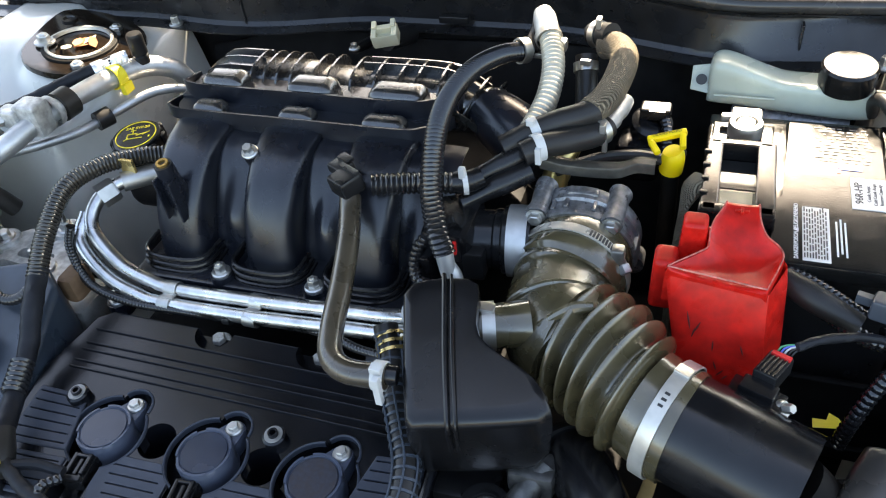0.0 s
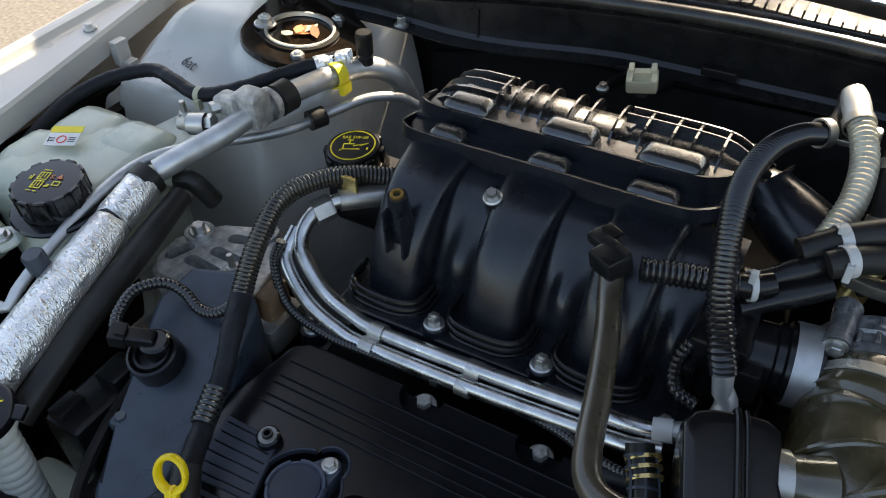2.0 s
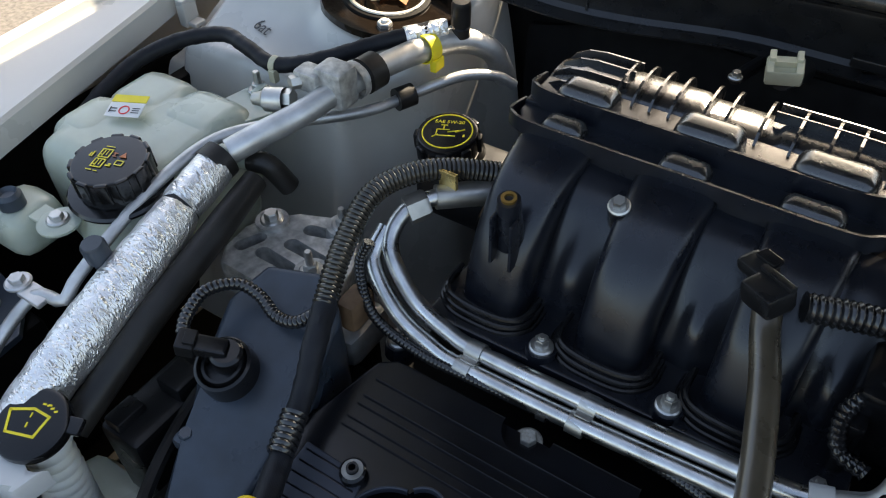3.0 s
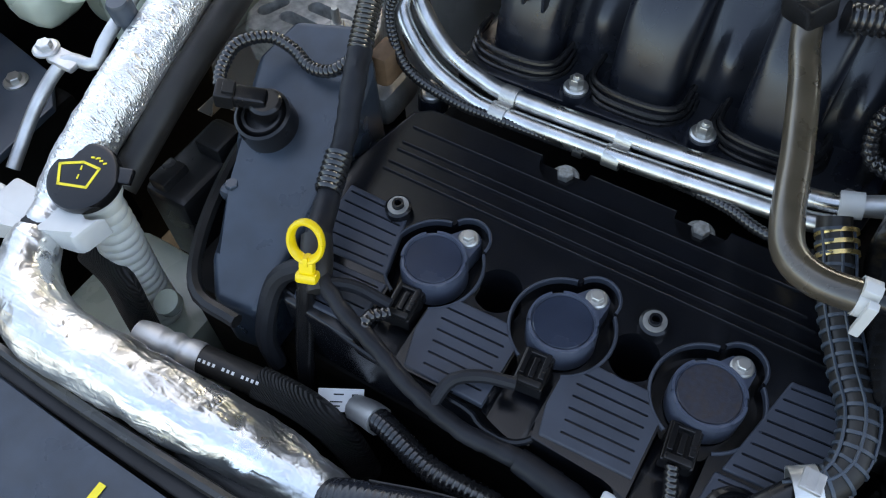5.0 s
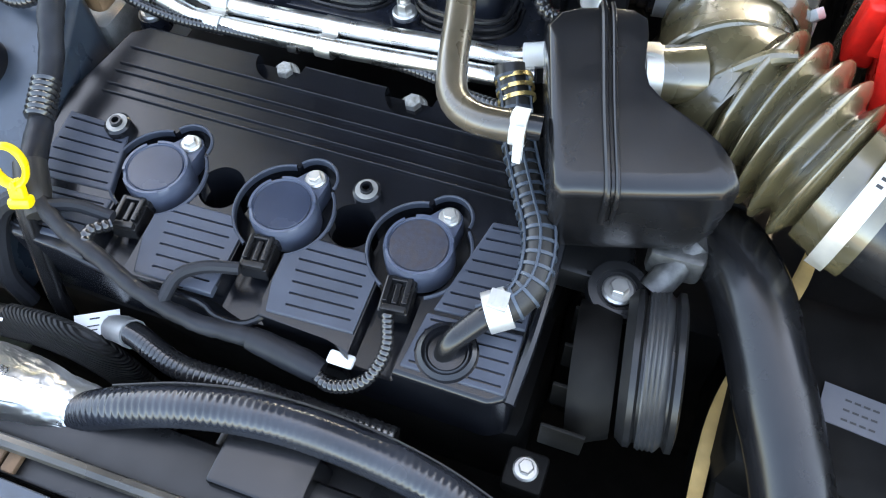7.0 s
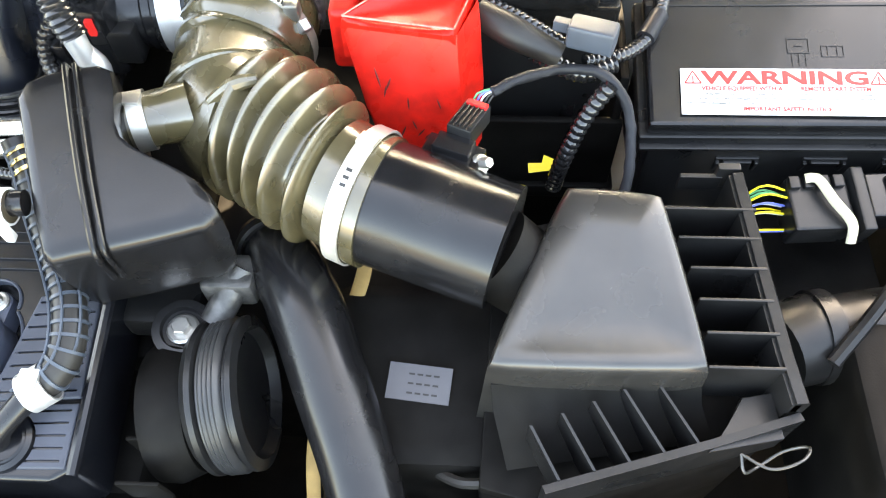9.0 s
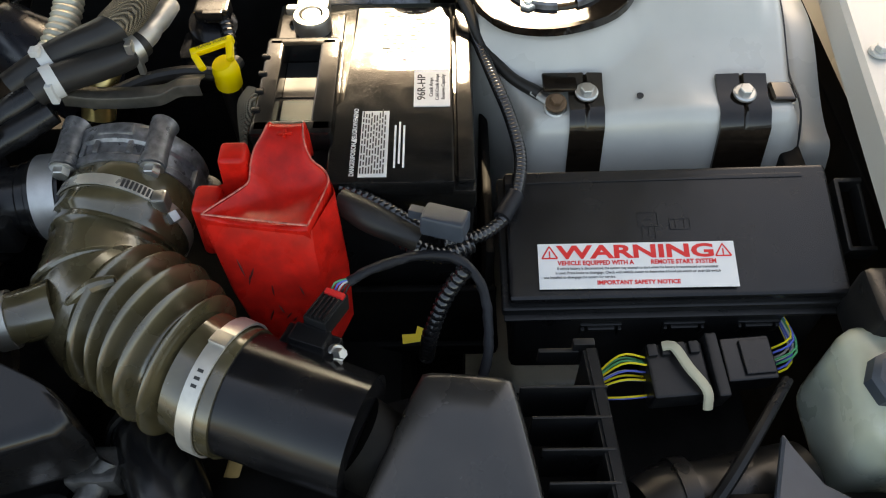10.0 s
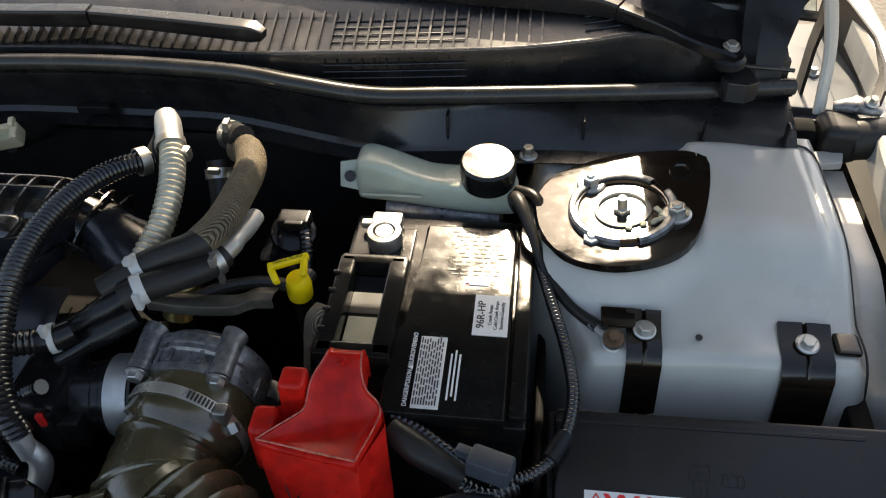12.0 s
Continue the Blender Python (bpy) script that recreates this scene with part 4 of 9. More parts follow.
    part("elbow_spout", tube([(0.047, -0.098, 0.780, 0.007), (0.052, -0.091, 0.793, 0.0075), (0.070, -0.069, 0.800, 0.0085)], n=14, step=0.004), BLACK_FINE, t, "glossy black plastic spout")
    part("end_wall", tube([(0.098, 0.02, 0.783), (0.1, -0.06, 0.784), (0.098, -0.115, 0.778)], 0.004, 8, 0.01), COVER, t)
    part("gutter", tube([(-0.30, -0.10, 0.779), (-0.21, -0.113, 0.776), (-0.135, -0.112, 0.773), (-0.115, -0.118, 0.772), (-0.09, -0.116, 0.774), (-0.07, -0.095, 0.78)], 0.0025, 8, 0.006), COVER, t)
    # the whole cover leans a little towards the front
    for ob in t.children:
        for v in ob.data.vertices:
            v.co.z += 0.09 * (v.co.y + 0.035) + 0.003
    for x in xs:
        ignition_coil(x, x > 0)
    return t


valve_cover()


def timing_cover():
    t = thing("timing_cover", (-0.37, 0.0, 0.40), "blue-grey painted timing chain cover with a cam sensor", "timing cover")
    top = prism([(-0.352, -0.128), (-0.312, -0.122), (-0.318, 0.02), (-0.335, 0.09), (-0.37, 0.115), (-0.425, 0.10), (-0.438, 0.06), (-0.415, -0.01), (-0.388, -0.04), (-0.375, -0.10)], 0.69, 0.757, 0.008, segs=3)
    for v in top.verts:
        if v.co.z > 0.72:
            v.co.z += 0.36 * (v.co.y + 0.115)
    part("top_plate", top, BLUEGREY, t)
    part("flange", tube([(-0.44, 0.07, 0.765), (-0.42, -0.02, 0.765), (-0.395, -0.09, 0.76), (-0.365, -0.13, 0.757), (-0.32, -0.135, 0.757)], 0.006, 8, 0.01), BLACK, t)
    part("wall", box(-0.365, 0.0, 0.55, 0.10, 0.24, 0.36, 0.02), DARK, t)
    m = axis_matrix((-0.390, 0.014, 0.786), (0.05, -0.30, 1))
    part("sensor_boss", lathe([(0.025, 0), (0.0245, 0.026), (0.0235, 0.032), (0.0235, 0.037), (0.021, 0.038), (0.019, 0.033), (0.017, 0.038), (0.0145, 0.038), (0.014, 0.033), (0, 0.033)], m, 36), BLACK_FINE, t)
    ms = plane_frame((-0.398, 0.006, 0.832), (1, 0.55, -0.25), (0.12, -0.15, 1)) @ Matrix.Scale(0.78, 4)
    s = part("cam_sensor", joined(box(-0.004, 0, 0, 0.040, 0.020, 0.018, 0.004, ms), lathe([(0.0135, -0.012), (0.0135, 0.004), (0.011, 0.006), (0, 0.006)], axis_matrix((-0.388, 0.010, 0.826), (0.12, -0.1, 1)), 24)), BLACK_FINE, t)
    part("plug", joined(box(-0.026, 0, 0.001, 0.020, 0.024, 0.022, 0.003, ms), box(-0.022, 0, 0.013, 0.012, 0.014, 0.005, 0.001, ms)), BLACK, s)
    part("bolt_ear", joined(box(-0.392, -0.045, 0.772, 0.022, 0.02, 0.016, 0.006), hex_head((-0.392, -0.045, 0.779), (0, 0, 1), 0.006, 0.005)), BLUEGREY, t)
    return t


timing_cover()


def manifold():
    t = thing("intake_manifold", (-0.13, 0.30, 0.80), "black plastic intake manifold with three front runners and a ribbed plenum", "intake manifold")
    # runners: arched boxes with rounded fronts
    spine = [(0.320, 0.906, 0.034, 0.010), (0.292, 0.915, 0.034, 0.014), (0.268, 0.915, 0.033, 0.020), (0.243, 0.908, 0.0320, 0.027), (0.218, 0.892, 0.0310, 0.033), (0.198, 0.869, 0.0305, 0.036), (0.185, 0.842, 0.030, 0.036), (0.177, 0.815, 0.030, 0.036), (0.173, 0.795, 0.030, 0.036)]
    for x in (-0.248, -0.140, -0.033):
        rings = []
        fine, _ = smooth_line(spine, 0.007)
        for k, (y, z, w, depth) in enumerate(fine):
            a, b = fine[max(0, k - 1)], fine[min(len(fine) - 1, k + 1)]
            way = Vector((0, b[0] - a[0], b[1] - a[1])).normalized()
            out = Vector((0, way.z, -way.y))
            ring = []
            for s in range(21):
                ang = math.pi * s / 20
                cx, cy = math.cos(ang), math.sin(ang)
                px = abs(cx) ** 0.55 * (1 if cx > 0 else -1)
                ring.append(Vector((x + w * px, y, z)) + out * (depth * cy ** 0.42 - depth))
            rings.append(ring)
        part("runner", loft(rings), MANIFOLD, t, smooth=50)
    # dished panels between the runners, each with a pillow low down
    inner = [(0.300, 0.903, 0), (0.278, 0.902, 0), (0.257, 0.893, 0), (0.240, 0.873, 0), (0.224, 0.844, 0), (0.212, 0.818, 0), (0.206, 0.798, 0)]
    fine, _ = smooth_line(inner, 0.006)
    for x in (-0.194, -0.086, 0.016):
        rings = []
        for k, (y, z, _n) in enumerate(fine):
            v, ring = k / (len(fine) - 1), []
            for j in range(17):
                u = j / 8 - 1
                pillow = 0.015 * math.exp(-((u - 0.1) / 0.42) ** 2 - ((v - 0.74) / 0.2) ** 2) + 0.004 * math.exp(-((u + 0.55) / 0.18) ** 2)
                dish = 0.010 * u ** 4
                ring.append((x + 0.034 * u, y - 0.8 * (pillow - dish * 0.4), z + 0.55 * pillow - dish * 0.3))
            rings.append(ring)
        part("web_panel", thick(loft(rings, closed=False), 0.003), MANIFOLD, t, smooth=50)
    # base flange with shaped foot round every runner
    part("base_flange", prism([(-0.292, 0.145), (0.055, 0.15), (0.055, 0.225), (-0.292, 0.225)], 0.785, 0.806, 0.005), MANIFOLD, t)
    for x in (-0.248, -0.140, -0.033):
        for z, g in ((0.806, 0.007), (0.812, 0.0045), (0.819, 0.002)):
            part("foot_bead", tube([(x - 0.037 - g, 0.20, z), (x - 0.036 - g, 0.175, z), (x - 0.026, 0.166 - g, z), (x, 0.163 - g, z), (x + 0.026, 0.166 - g, z), (x + 0.036 + g, 0.175, z), (x + 0.037 + g, 0.20, z)], 0.0026, 8, 0.006), BLACK_FINE, t)
    for x, y, z in ((-0.303, 0.122, 0.783), (-0.186, 0.16, 0.812), (-0.078, 0.161, 0.812), (0.035, 0.158, 0.80)):
        part("bolt_boss", lathe([(0.014, -0.015), (0.0125, 0), (0, 0)], Matrix.Translation((x, y, z)), 20), MANIFOLD, t)
        bolt(t, (x, y, z), r=0.0078, h=0.010, stud=0.003)
    part("bolt_boss", tube([(-0.17, 0.262, 0.87, 0.012), (-0.17, 0.246, 0.907, 0.009)], n=14, step=0.01), MANIFOLD, t)
    bolt(t, (-0.17, 0.246, 0.907), (0, -0.35, 1), r=0.007, h=0.009)
    boss = part("insert_boss", joined(tube([(-0.243, 0.205, 0.865, 0.013), (-0.242, 0.197, 0.918, 0.0095)], n=16, step=0.01), box(-0.250, 0.189, 0.880, 0.003, 0.012, 0.05, 0.001), box(-0.232, 0.19, 0.878, 0.003, 0.014, 0.05, 0.001)), MANIFOLD, t)
    part("insert", lathe([(0.0065, 0), (0.0065, 0.0025), (0.0038, 0.0025), (0.0036, -0.004), (0, -0.004)], axis_matrix((-0.242, 0.197, 0.918), (0, -0.15, 1)), 20), BRASS, boss, "brass threaded insert")
    # weld flange above the runners, with a raised edge
    edge = [(-0.298, 0.345), (-0.297, 0.312), (-0.285, 0.293), (-0.26, 0.287), (-0.02, 0.287), (0.005, 0.296), (0.016, 0.318), (0.017, 0.345)]
    part("weld_flange", prism(edge, 0.896, 0.916, 0.003, segs=2), MANIFOLD, t)

    def wall(path, z0, z1, w=0.0016):
        pts, _ = smooth_line(path, 0.006)
        rings = []
        for k, p in enumerate(pts):
            a, b = pts[max(0, k - 1)], pts[min(len(pts) - 1, k + 1)]
            side = Vector((b[1] - a[1], a[0] - b[0], 0)).normalized() * w
            x, y, d = p[0], p[1], p[2]
            rings.append([(x - side.x, y - side.y, z0 - d), (x + side.x, y + side.y, z0 - d), (x + side.x * 0.8, y + side.y * 0.8, z1 - d), (x - side.x * 0.8, y - side.y * 0.8, z1 - d)])
        return loft(rings)

    part("flange_lip", wall([(-0.302, 0.335, 0.012), (-0.302, 0.308, 0.006), (-0.292, 0.292, 0.0), (-0.265, 0.286, 0), (-0.14, 0.286, 0), (-0.02, 0.286, 0), (0.006, 0.293, 0.0), (0.019, 0.312, 0.005), (0.021, 0.345, 0.018)], 0.912, 0.926), MANIFOLD, t)
    part("upper_lip", wall([(-0.300, 0.37, 0.014), (-0.300, 0.345, 0.008), (-0.290, 0.328, 0.0), (-0.262, 0.322, 0), (-0.14, 0.322, 0), (-0.025, 0.322, 0), (0.006, 0.330, 0.0), (0.020, 0.352, 0.006), (0.024, 0.385, 0.02)], 0.915, 0.936), MANIFOLD, t)
    part("upper_deck", prism([(-0.298, 0.322), (-0.02, 0.322), (0.012, 0.34), (0.02, 0.37), (-0.298, 0.37)], 0.905, 0.920, 0.003), MANIFOLD, t)
    for x, w in ((-0.2440, 0.050), (-0.1360, 0.054), (-0.0360, 0.062)):
        part("top_bump", box(x, 0.3400, 0.920, w + 0.012, 0.040, 0.044, 0.010, None, 5, 0.80), MANIFOLD_TOP, t)
        part("front_bump", box(x - 0.004, 0.3030, 0.908, w - 0.004, 0.030, 0.038, 0.009, None, 5, 0.80), MANIFOLD_TOP, t)
    # plenum, a boxy trough set with thin plates across and along it
    def drop(x):
        return 0.016 * ease(-0.01, 0.05, x) + 0.010 * ease(-0.27, -0.305, x)

    def section(x):
        low = 0.005 * ease(-0.158, -0.152, x) * ease(-0.086, -0.092, x)
        half = 0.0305 - 0.010 * ease(0.0, 0.06, x)
        ring = []
        for k in range(28):
            c, s = math.cos(math.pi * 2 * k / 28), math.sin(math.pi * 2 * k / 28)
            ring.append((x, 0.394 + half * abs(c) ** 0.72 * (1 if c > 0 else -1), 0.902 - drop(x) + (0.0235 - low) * (abs(s) ** 0.72) * (1 if s > 0 else -0.8)))
        return ring
    part("plenum", loft([section(x) for x in (-0.300, -0.296, -0.288, -0.27, -0.24, -0.20, -0.16, -0.152, -0.12, -0.092, -0.086, -0.05, -0.02, 0.0, 0.02, 0.035, 0.05, 0.06)]), MANIFOLD_TOP, t, smooth=50)
    part("plenum_neck", tube([(0.045, 0.385, 0.895, 0.028), (0.085, 0.36, 0.882, 0.034), (0.13, 0.335, 0.87, 0.036)], n=20, step=0.01), MANIFOLD, t)
    turn = Matrix(((0, 0, 1, 0), (1, 0, 0, 0), (0, 1, 0, 0), (0, 0, 0, 1)))
    plate = [(0.3555, 0.893), (0.3555, 0.915)] + [(0.394 - 0.0375 * abs(math.cos(q)) ** 0.72 * (1 if math.cos(q) > 0 else -1), 0.902 + 0.0315 * math.sin(q) ** 0.72) for q in (radians(25 + 130 * k / 14) for k in range(15))] + [(0.4325, 0.912), (0.4325, 0.893)]
    for x in (-0.229, -0.212, -0.1955, -0.178, -0.151, -0.1325, -0.1035, -0.0755, -0.0485, -0.028, -0.001):
        part("rib_plate", prism([(y, z - drop(x)) for y, z in plate], x - 0.0012, x + 0.0012, 0.0005, turn), MANIFOLD_TOP, t, smooth=0)
    for k, (x, tilt) in enumerate(((0.018, 14), (0.033, 24), (0.047, 32))):
        lean = pose(x, 0.394, 0.915 - drop(x), 0, tilt, -8 * k) @ turn @ Matrix.Translation((-0.394, -0.915, 0))
        part("rib_plate", prism(plate, -0.0010, 0.0010, 0.0004, lean), MANIFOLD_TOP, t, smooth=0)
    for y, z, x0 in ((0.3565, 0.9165, -0.229), (0.398, 0.9335, -0.03), (0.420, 0.9285, -0.03)):
        part("long_rib", wall([(x0, y, 0), (-0.10, y, 0), (-0.01, y, 0), (0.02, y - 0.002, drop(0.02)), (0.045, y - 0.008, drop(0.05) + 0.004)], z - 0.010, z, 0.0009), MANIFOLD_TOP, t, smooth=0)
    fan = [(-0.225, 0.900), (-0.225, 0.9315), (-0.262, 0.9315), (-0.280, 0.9290), (-0.294, 0.9215), (-0.303, 0.909), (-0.305, 0.892)]
    for y in (0.357, 0.378, 0.398, 0.418):
        part("end_plate", prism([(x, z - 0.10 * abs(y - 0.39) * 0.8) for x, z in fan], -y - 0.0010, -y + 0.0010, 0, Matrix(((1, 0, 0, 0), (0, 0, -1, 0), (0, 1, 0, 0), (0, 0, 0, 1)))), MANIFOLD_TOP, t, smooth=0)
    part("side_pod", joined(box(0.055, 0.225, 0.845, 0.05, 0.07, 0.07, 0.01), box(0.04, 0.20, 0.83, 0.012, 0.05, 0.06, 0.004)), BLACK_FINE, t)
    return t


manifold()


def bulkhead_connector():
    t = thing("bulkhead_connector", (-0.117, 0.505, 0.89), "cream wiring connector clipped to the dark bulkhead", "connector")
    m = plane_frame((-0.117, 0.503, 0.911), (1, 0.25, 0.1), (0, -0.35, 1))
    part("housing", carve(box(0, 0, 0, 0.034, 0.022, 0.020, 0.003, m), [box(0, -0.004, 0.008, 0.020, 0.012, 0.012, 0.001, m)]), CREAM, t)
    for k in (-1, 1):
        part("latch", box(0.012 * k, 0.008, 0.011, 0.006, 0.012, 0.006, 0.001, m), CREAM, t)
    part("base", tube([(-0.117, 0.503, 0.903, 0.012), (-0.112, 0.53, 0.895, 0.013), (-0.108, 0.56, 0.885, 0.013)], n=14, step=0.006), BLACK, t)
    bolt(t, (-0.157, 0.492, 0.896), r=0.0055, h=0.006)
    part("bolt_stay", tube([(-0.157, 0.492, 0.895, 0.006), (-0.155, 0.52, 0.888, 0.007), (-0.15, 0.56, 0.88, 0.007)], n=10, step=0.006), BLACK, t)
    return t


bulkhead_connector()


def fuel_pipes():
    t = thing("coolant_pipes", (-0.15, 0.14, 0.76), "pair of bright steel pipes across the front of the manifold", "pipe")
    up = [(-0.300, 0.232, 0.872), (-0.322, 0.212, 0.873), (-0.338, 0.186, 0.866), (-0.335, 0.160, 0.848), (-0.300, 0.142, 0.822), (-0.262, 0.136, 0.808), (-0.225, 0.134, 0.803), (-0.129, 0.133, 0.808), (-0.03, 0.135, 0.814), (0.016, 0.135, 0.818), (0.045, 0.140, 0.822)]
    part("pipe", tube([(*p, 0.0075) for p in up], n=14, step=0.006), TUBE, t)
    low = [(x - 0.003 - 0.006 * (k < 5), y - 0.014, z - 0.009) for k, (x, y, z) in enumerate(up[2:])]
    part("pipe", tube([(*p, 0.0078) for p in low], n=14, step=0.006), TUBE, t)
    for x, zz in ((-0.232, 0.797), (-0.129, 0.800)):
        part("strap", joined(ring_band((x, 0.1335, zz + 0.006), (1, 0, 0), 0.0077, 0.014), ring_band((x - 0.003, 0.1195, zz - 0.003), (1, 0, 0), 0.008, 0.014), box(x, 0.126, zz + 0.006, 0.014, 0.014, 0.003, 0.001)), STEEL, t)
    part("flare_nut", joined(hex_head((-0.336, 0.188, 0.868), (0.5, 0.75, 0.15), 0.0135, 0.02)), STEEL, t)
    part("stub", tube([(-0.322, 0.212, 0.873, 0.011), (-0.29, 0.245, 0.868, 0.0115), (-0.262, 0.262, 0.862, 0.011)], n=14, step=0.005), STEEL, t)
    part("tab", box(-0.315, 0.222, 0.888, 0.018, 0.004, 0.018, 0.001, None), GOLD, t, "yellow zinc bracket tab")
    part("end_joint", tube([(0.03, 0.137, 0.82, 0.010), (0.045, 0.14, 0.823, 0.010)], n=14, step=0.005), WHITE, t, "white plastic pipe coupling")
    part("elbow", tube([(0.045, 0.14, 0.823, 0.008), (0.068, 0.147, 0.832, 0.009), (0.075, 0.16, 0.852, 0.009), (0.068, 0.163, 0.868, 0.008)], n=12, step=0.004), ALU, t)
    return t


fuel_pipes()

# ---- intake tract ----
def throttle():
    t = thing("throttle_valve", (0.175, 0.25, 0.80), "weathered cast aluminium throttle body with a motor housing", "throttle body")
    way = Vector((-0.02, -1, -0.12))
    part("bore", lathe([(0, -0.03), (0.046, -0.03), (0.052, -0.01), (0.0515, 0.0), (0.050, 0.022), (0.047, 0.022), (0.047, 0.012), (0, 0.012)], axis_matrix((0.174, 0.252, 0.838), way), 40), CAST, t)
    part("flange", joined(lathe([(0, -0.006), (0.0550, -0.006), (0.0562, -0.004), (0.0562, 0.004), (0.0550, 0.006), (0, 0.006)], axis_matrix((0.174, 0.268, 0.839), (0, -1, -0.1)), 44), *[lathe([(0, -0.008), (0.013, -0.008), (0.013, 0.009), (0, 0.009)], axis_matrix((0.174 + dx, 0.268, 0.838 + dz), (0, -1, -0.1)), 18) for dx, dz in ((-0.046, -0.036), (0.048, -0.026))]), CAST, t)
    part("top_web", joined(lathe([(0.050, -0.014), (0.0550, -0.014), (0.0550, -0.009), (0.0525, -0.007), (0.0525, 0.003), (0.0545, 0.005), (0.0545, 0.011), (0.050, 0.012)], axis_matrix((0.174, 0.250, 0.838), way), 44), box(0.174, 0.262, 0.892, 0.030, 0.012, 0.007, 0.003), *[box(0.174 + 0.0525 * math.sin(q), 0.252, 0.838 + 0.0525 * math.cos(q), 0.004, 0.024, 0.005, 0.001, None) for q in (-0.5, -0.25, 0.25, 0.5)]), CAST, t)
    for x in (0.136, 0.206):
        part("screw_post", tube([(x + 0.001, 0.276, 0.884, 0.0115), (x, 0.268, 0.884, 0.0105), (x, 0.246, 0.883, 0.0095), (x - 0.001, 0.238, 0.882, 0.0105), (x - 0.001, 0.232, 0.8815, 0.0105)], n=18, step=0.004), CAST, t)
        part("post_screw", joined(washer((x - 0.001, 0.2315, 0.8815), (0, -1, -0.15), 0.0092, 0.0015), hex_head((x - 0.001, 0.230, 0.8815), (0, -1, -0.15), 0.0068, 0.006)), STEEL, t)
        part("post_web", box(x, 0.258, 0.866, 0.006, 0.040, 0.030, 0.002), CAST, t)
    # a curved dusty stay across the back, turned up at its ends
    stay = [(0.126, 0.2885, 0.9035), (0.133, 0.290, 0.9015), (0.146, 0.2905, 0.8985), (0.165, 0.291, 0.8975), (0.186, 0.292, 0.8975), (0.202, 0.2935, 0.8985), (0.212, 0.296, 0.902), (0.219, 0.298, 0.9035), (0.234, 0.302, 0.9005)]
    fine, _ = smooth_line(stay, 0.004)
    part("top_bracket", thick(loft([[(x, y + 0.020, z - 0.004), (x, y + 0.008, z + 0.002), (x, y + 0.001, z + 0.001), (x, y, z - 0.001), (x, y + 0.0005, z - 0.010)] for x, y, z in fine], closed=False), 0.002), RUST_GREY, t, "dusty curved metal stay")
    m = axis_matrix((0.130, 0.235, 0.846), (-1, -0.12, 0))
    part("motor", lathe([(0.034, 0), (0.034, 0.026), (0.031, 0.028), (0.031, 0.034), (0.029, 0.036), (0.029, 0.056), (0, 0.056)], m, 32), BLACK_FINE, t)
    part("motor_band", lathe([(0.0345, 0.003), (0.0355, 0.003), (0.0355, 0.022), (0.0345, 0.022)], m, 32), ALU, t, "dull grey metal band")
    part("motor_plug", joined(box(0.078, 0.205, 0.842, 0.03, 0.028, 0.034, 0.004), box(0.066, 0.195, 0.855, 0.012, 0.012, 0.014, 0.002)), BLACK, t)
    part("lock_tab", box(0.066, 0.190, 0.866, 0.006, 0.006, 0.014, 0.001), INK_RED, t, "red connector lock")
    part("lower_lug", joined(box(0.220, 0.250, 0.838, 0.020, 0.030, 0.03, 0.007), hex_head((0.221, 0.235, 0.838), (0, -1, 0), 0.007, 0.006)), CAST, t)
    return t


throttle()


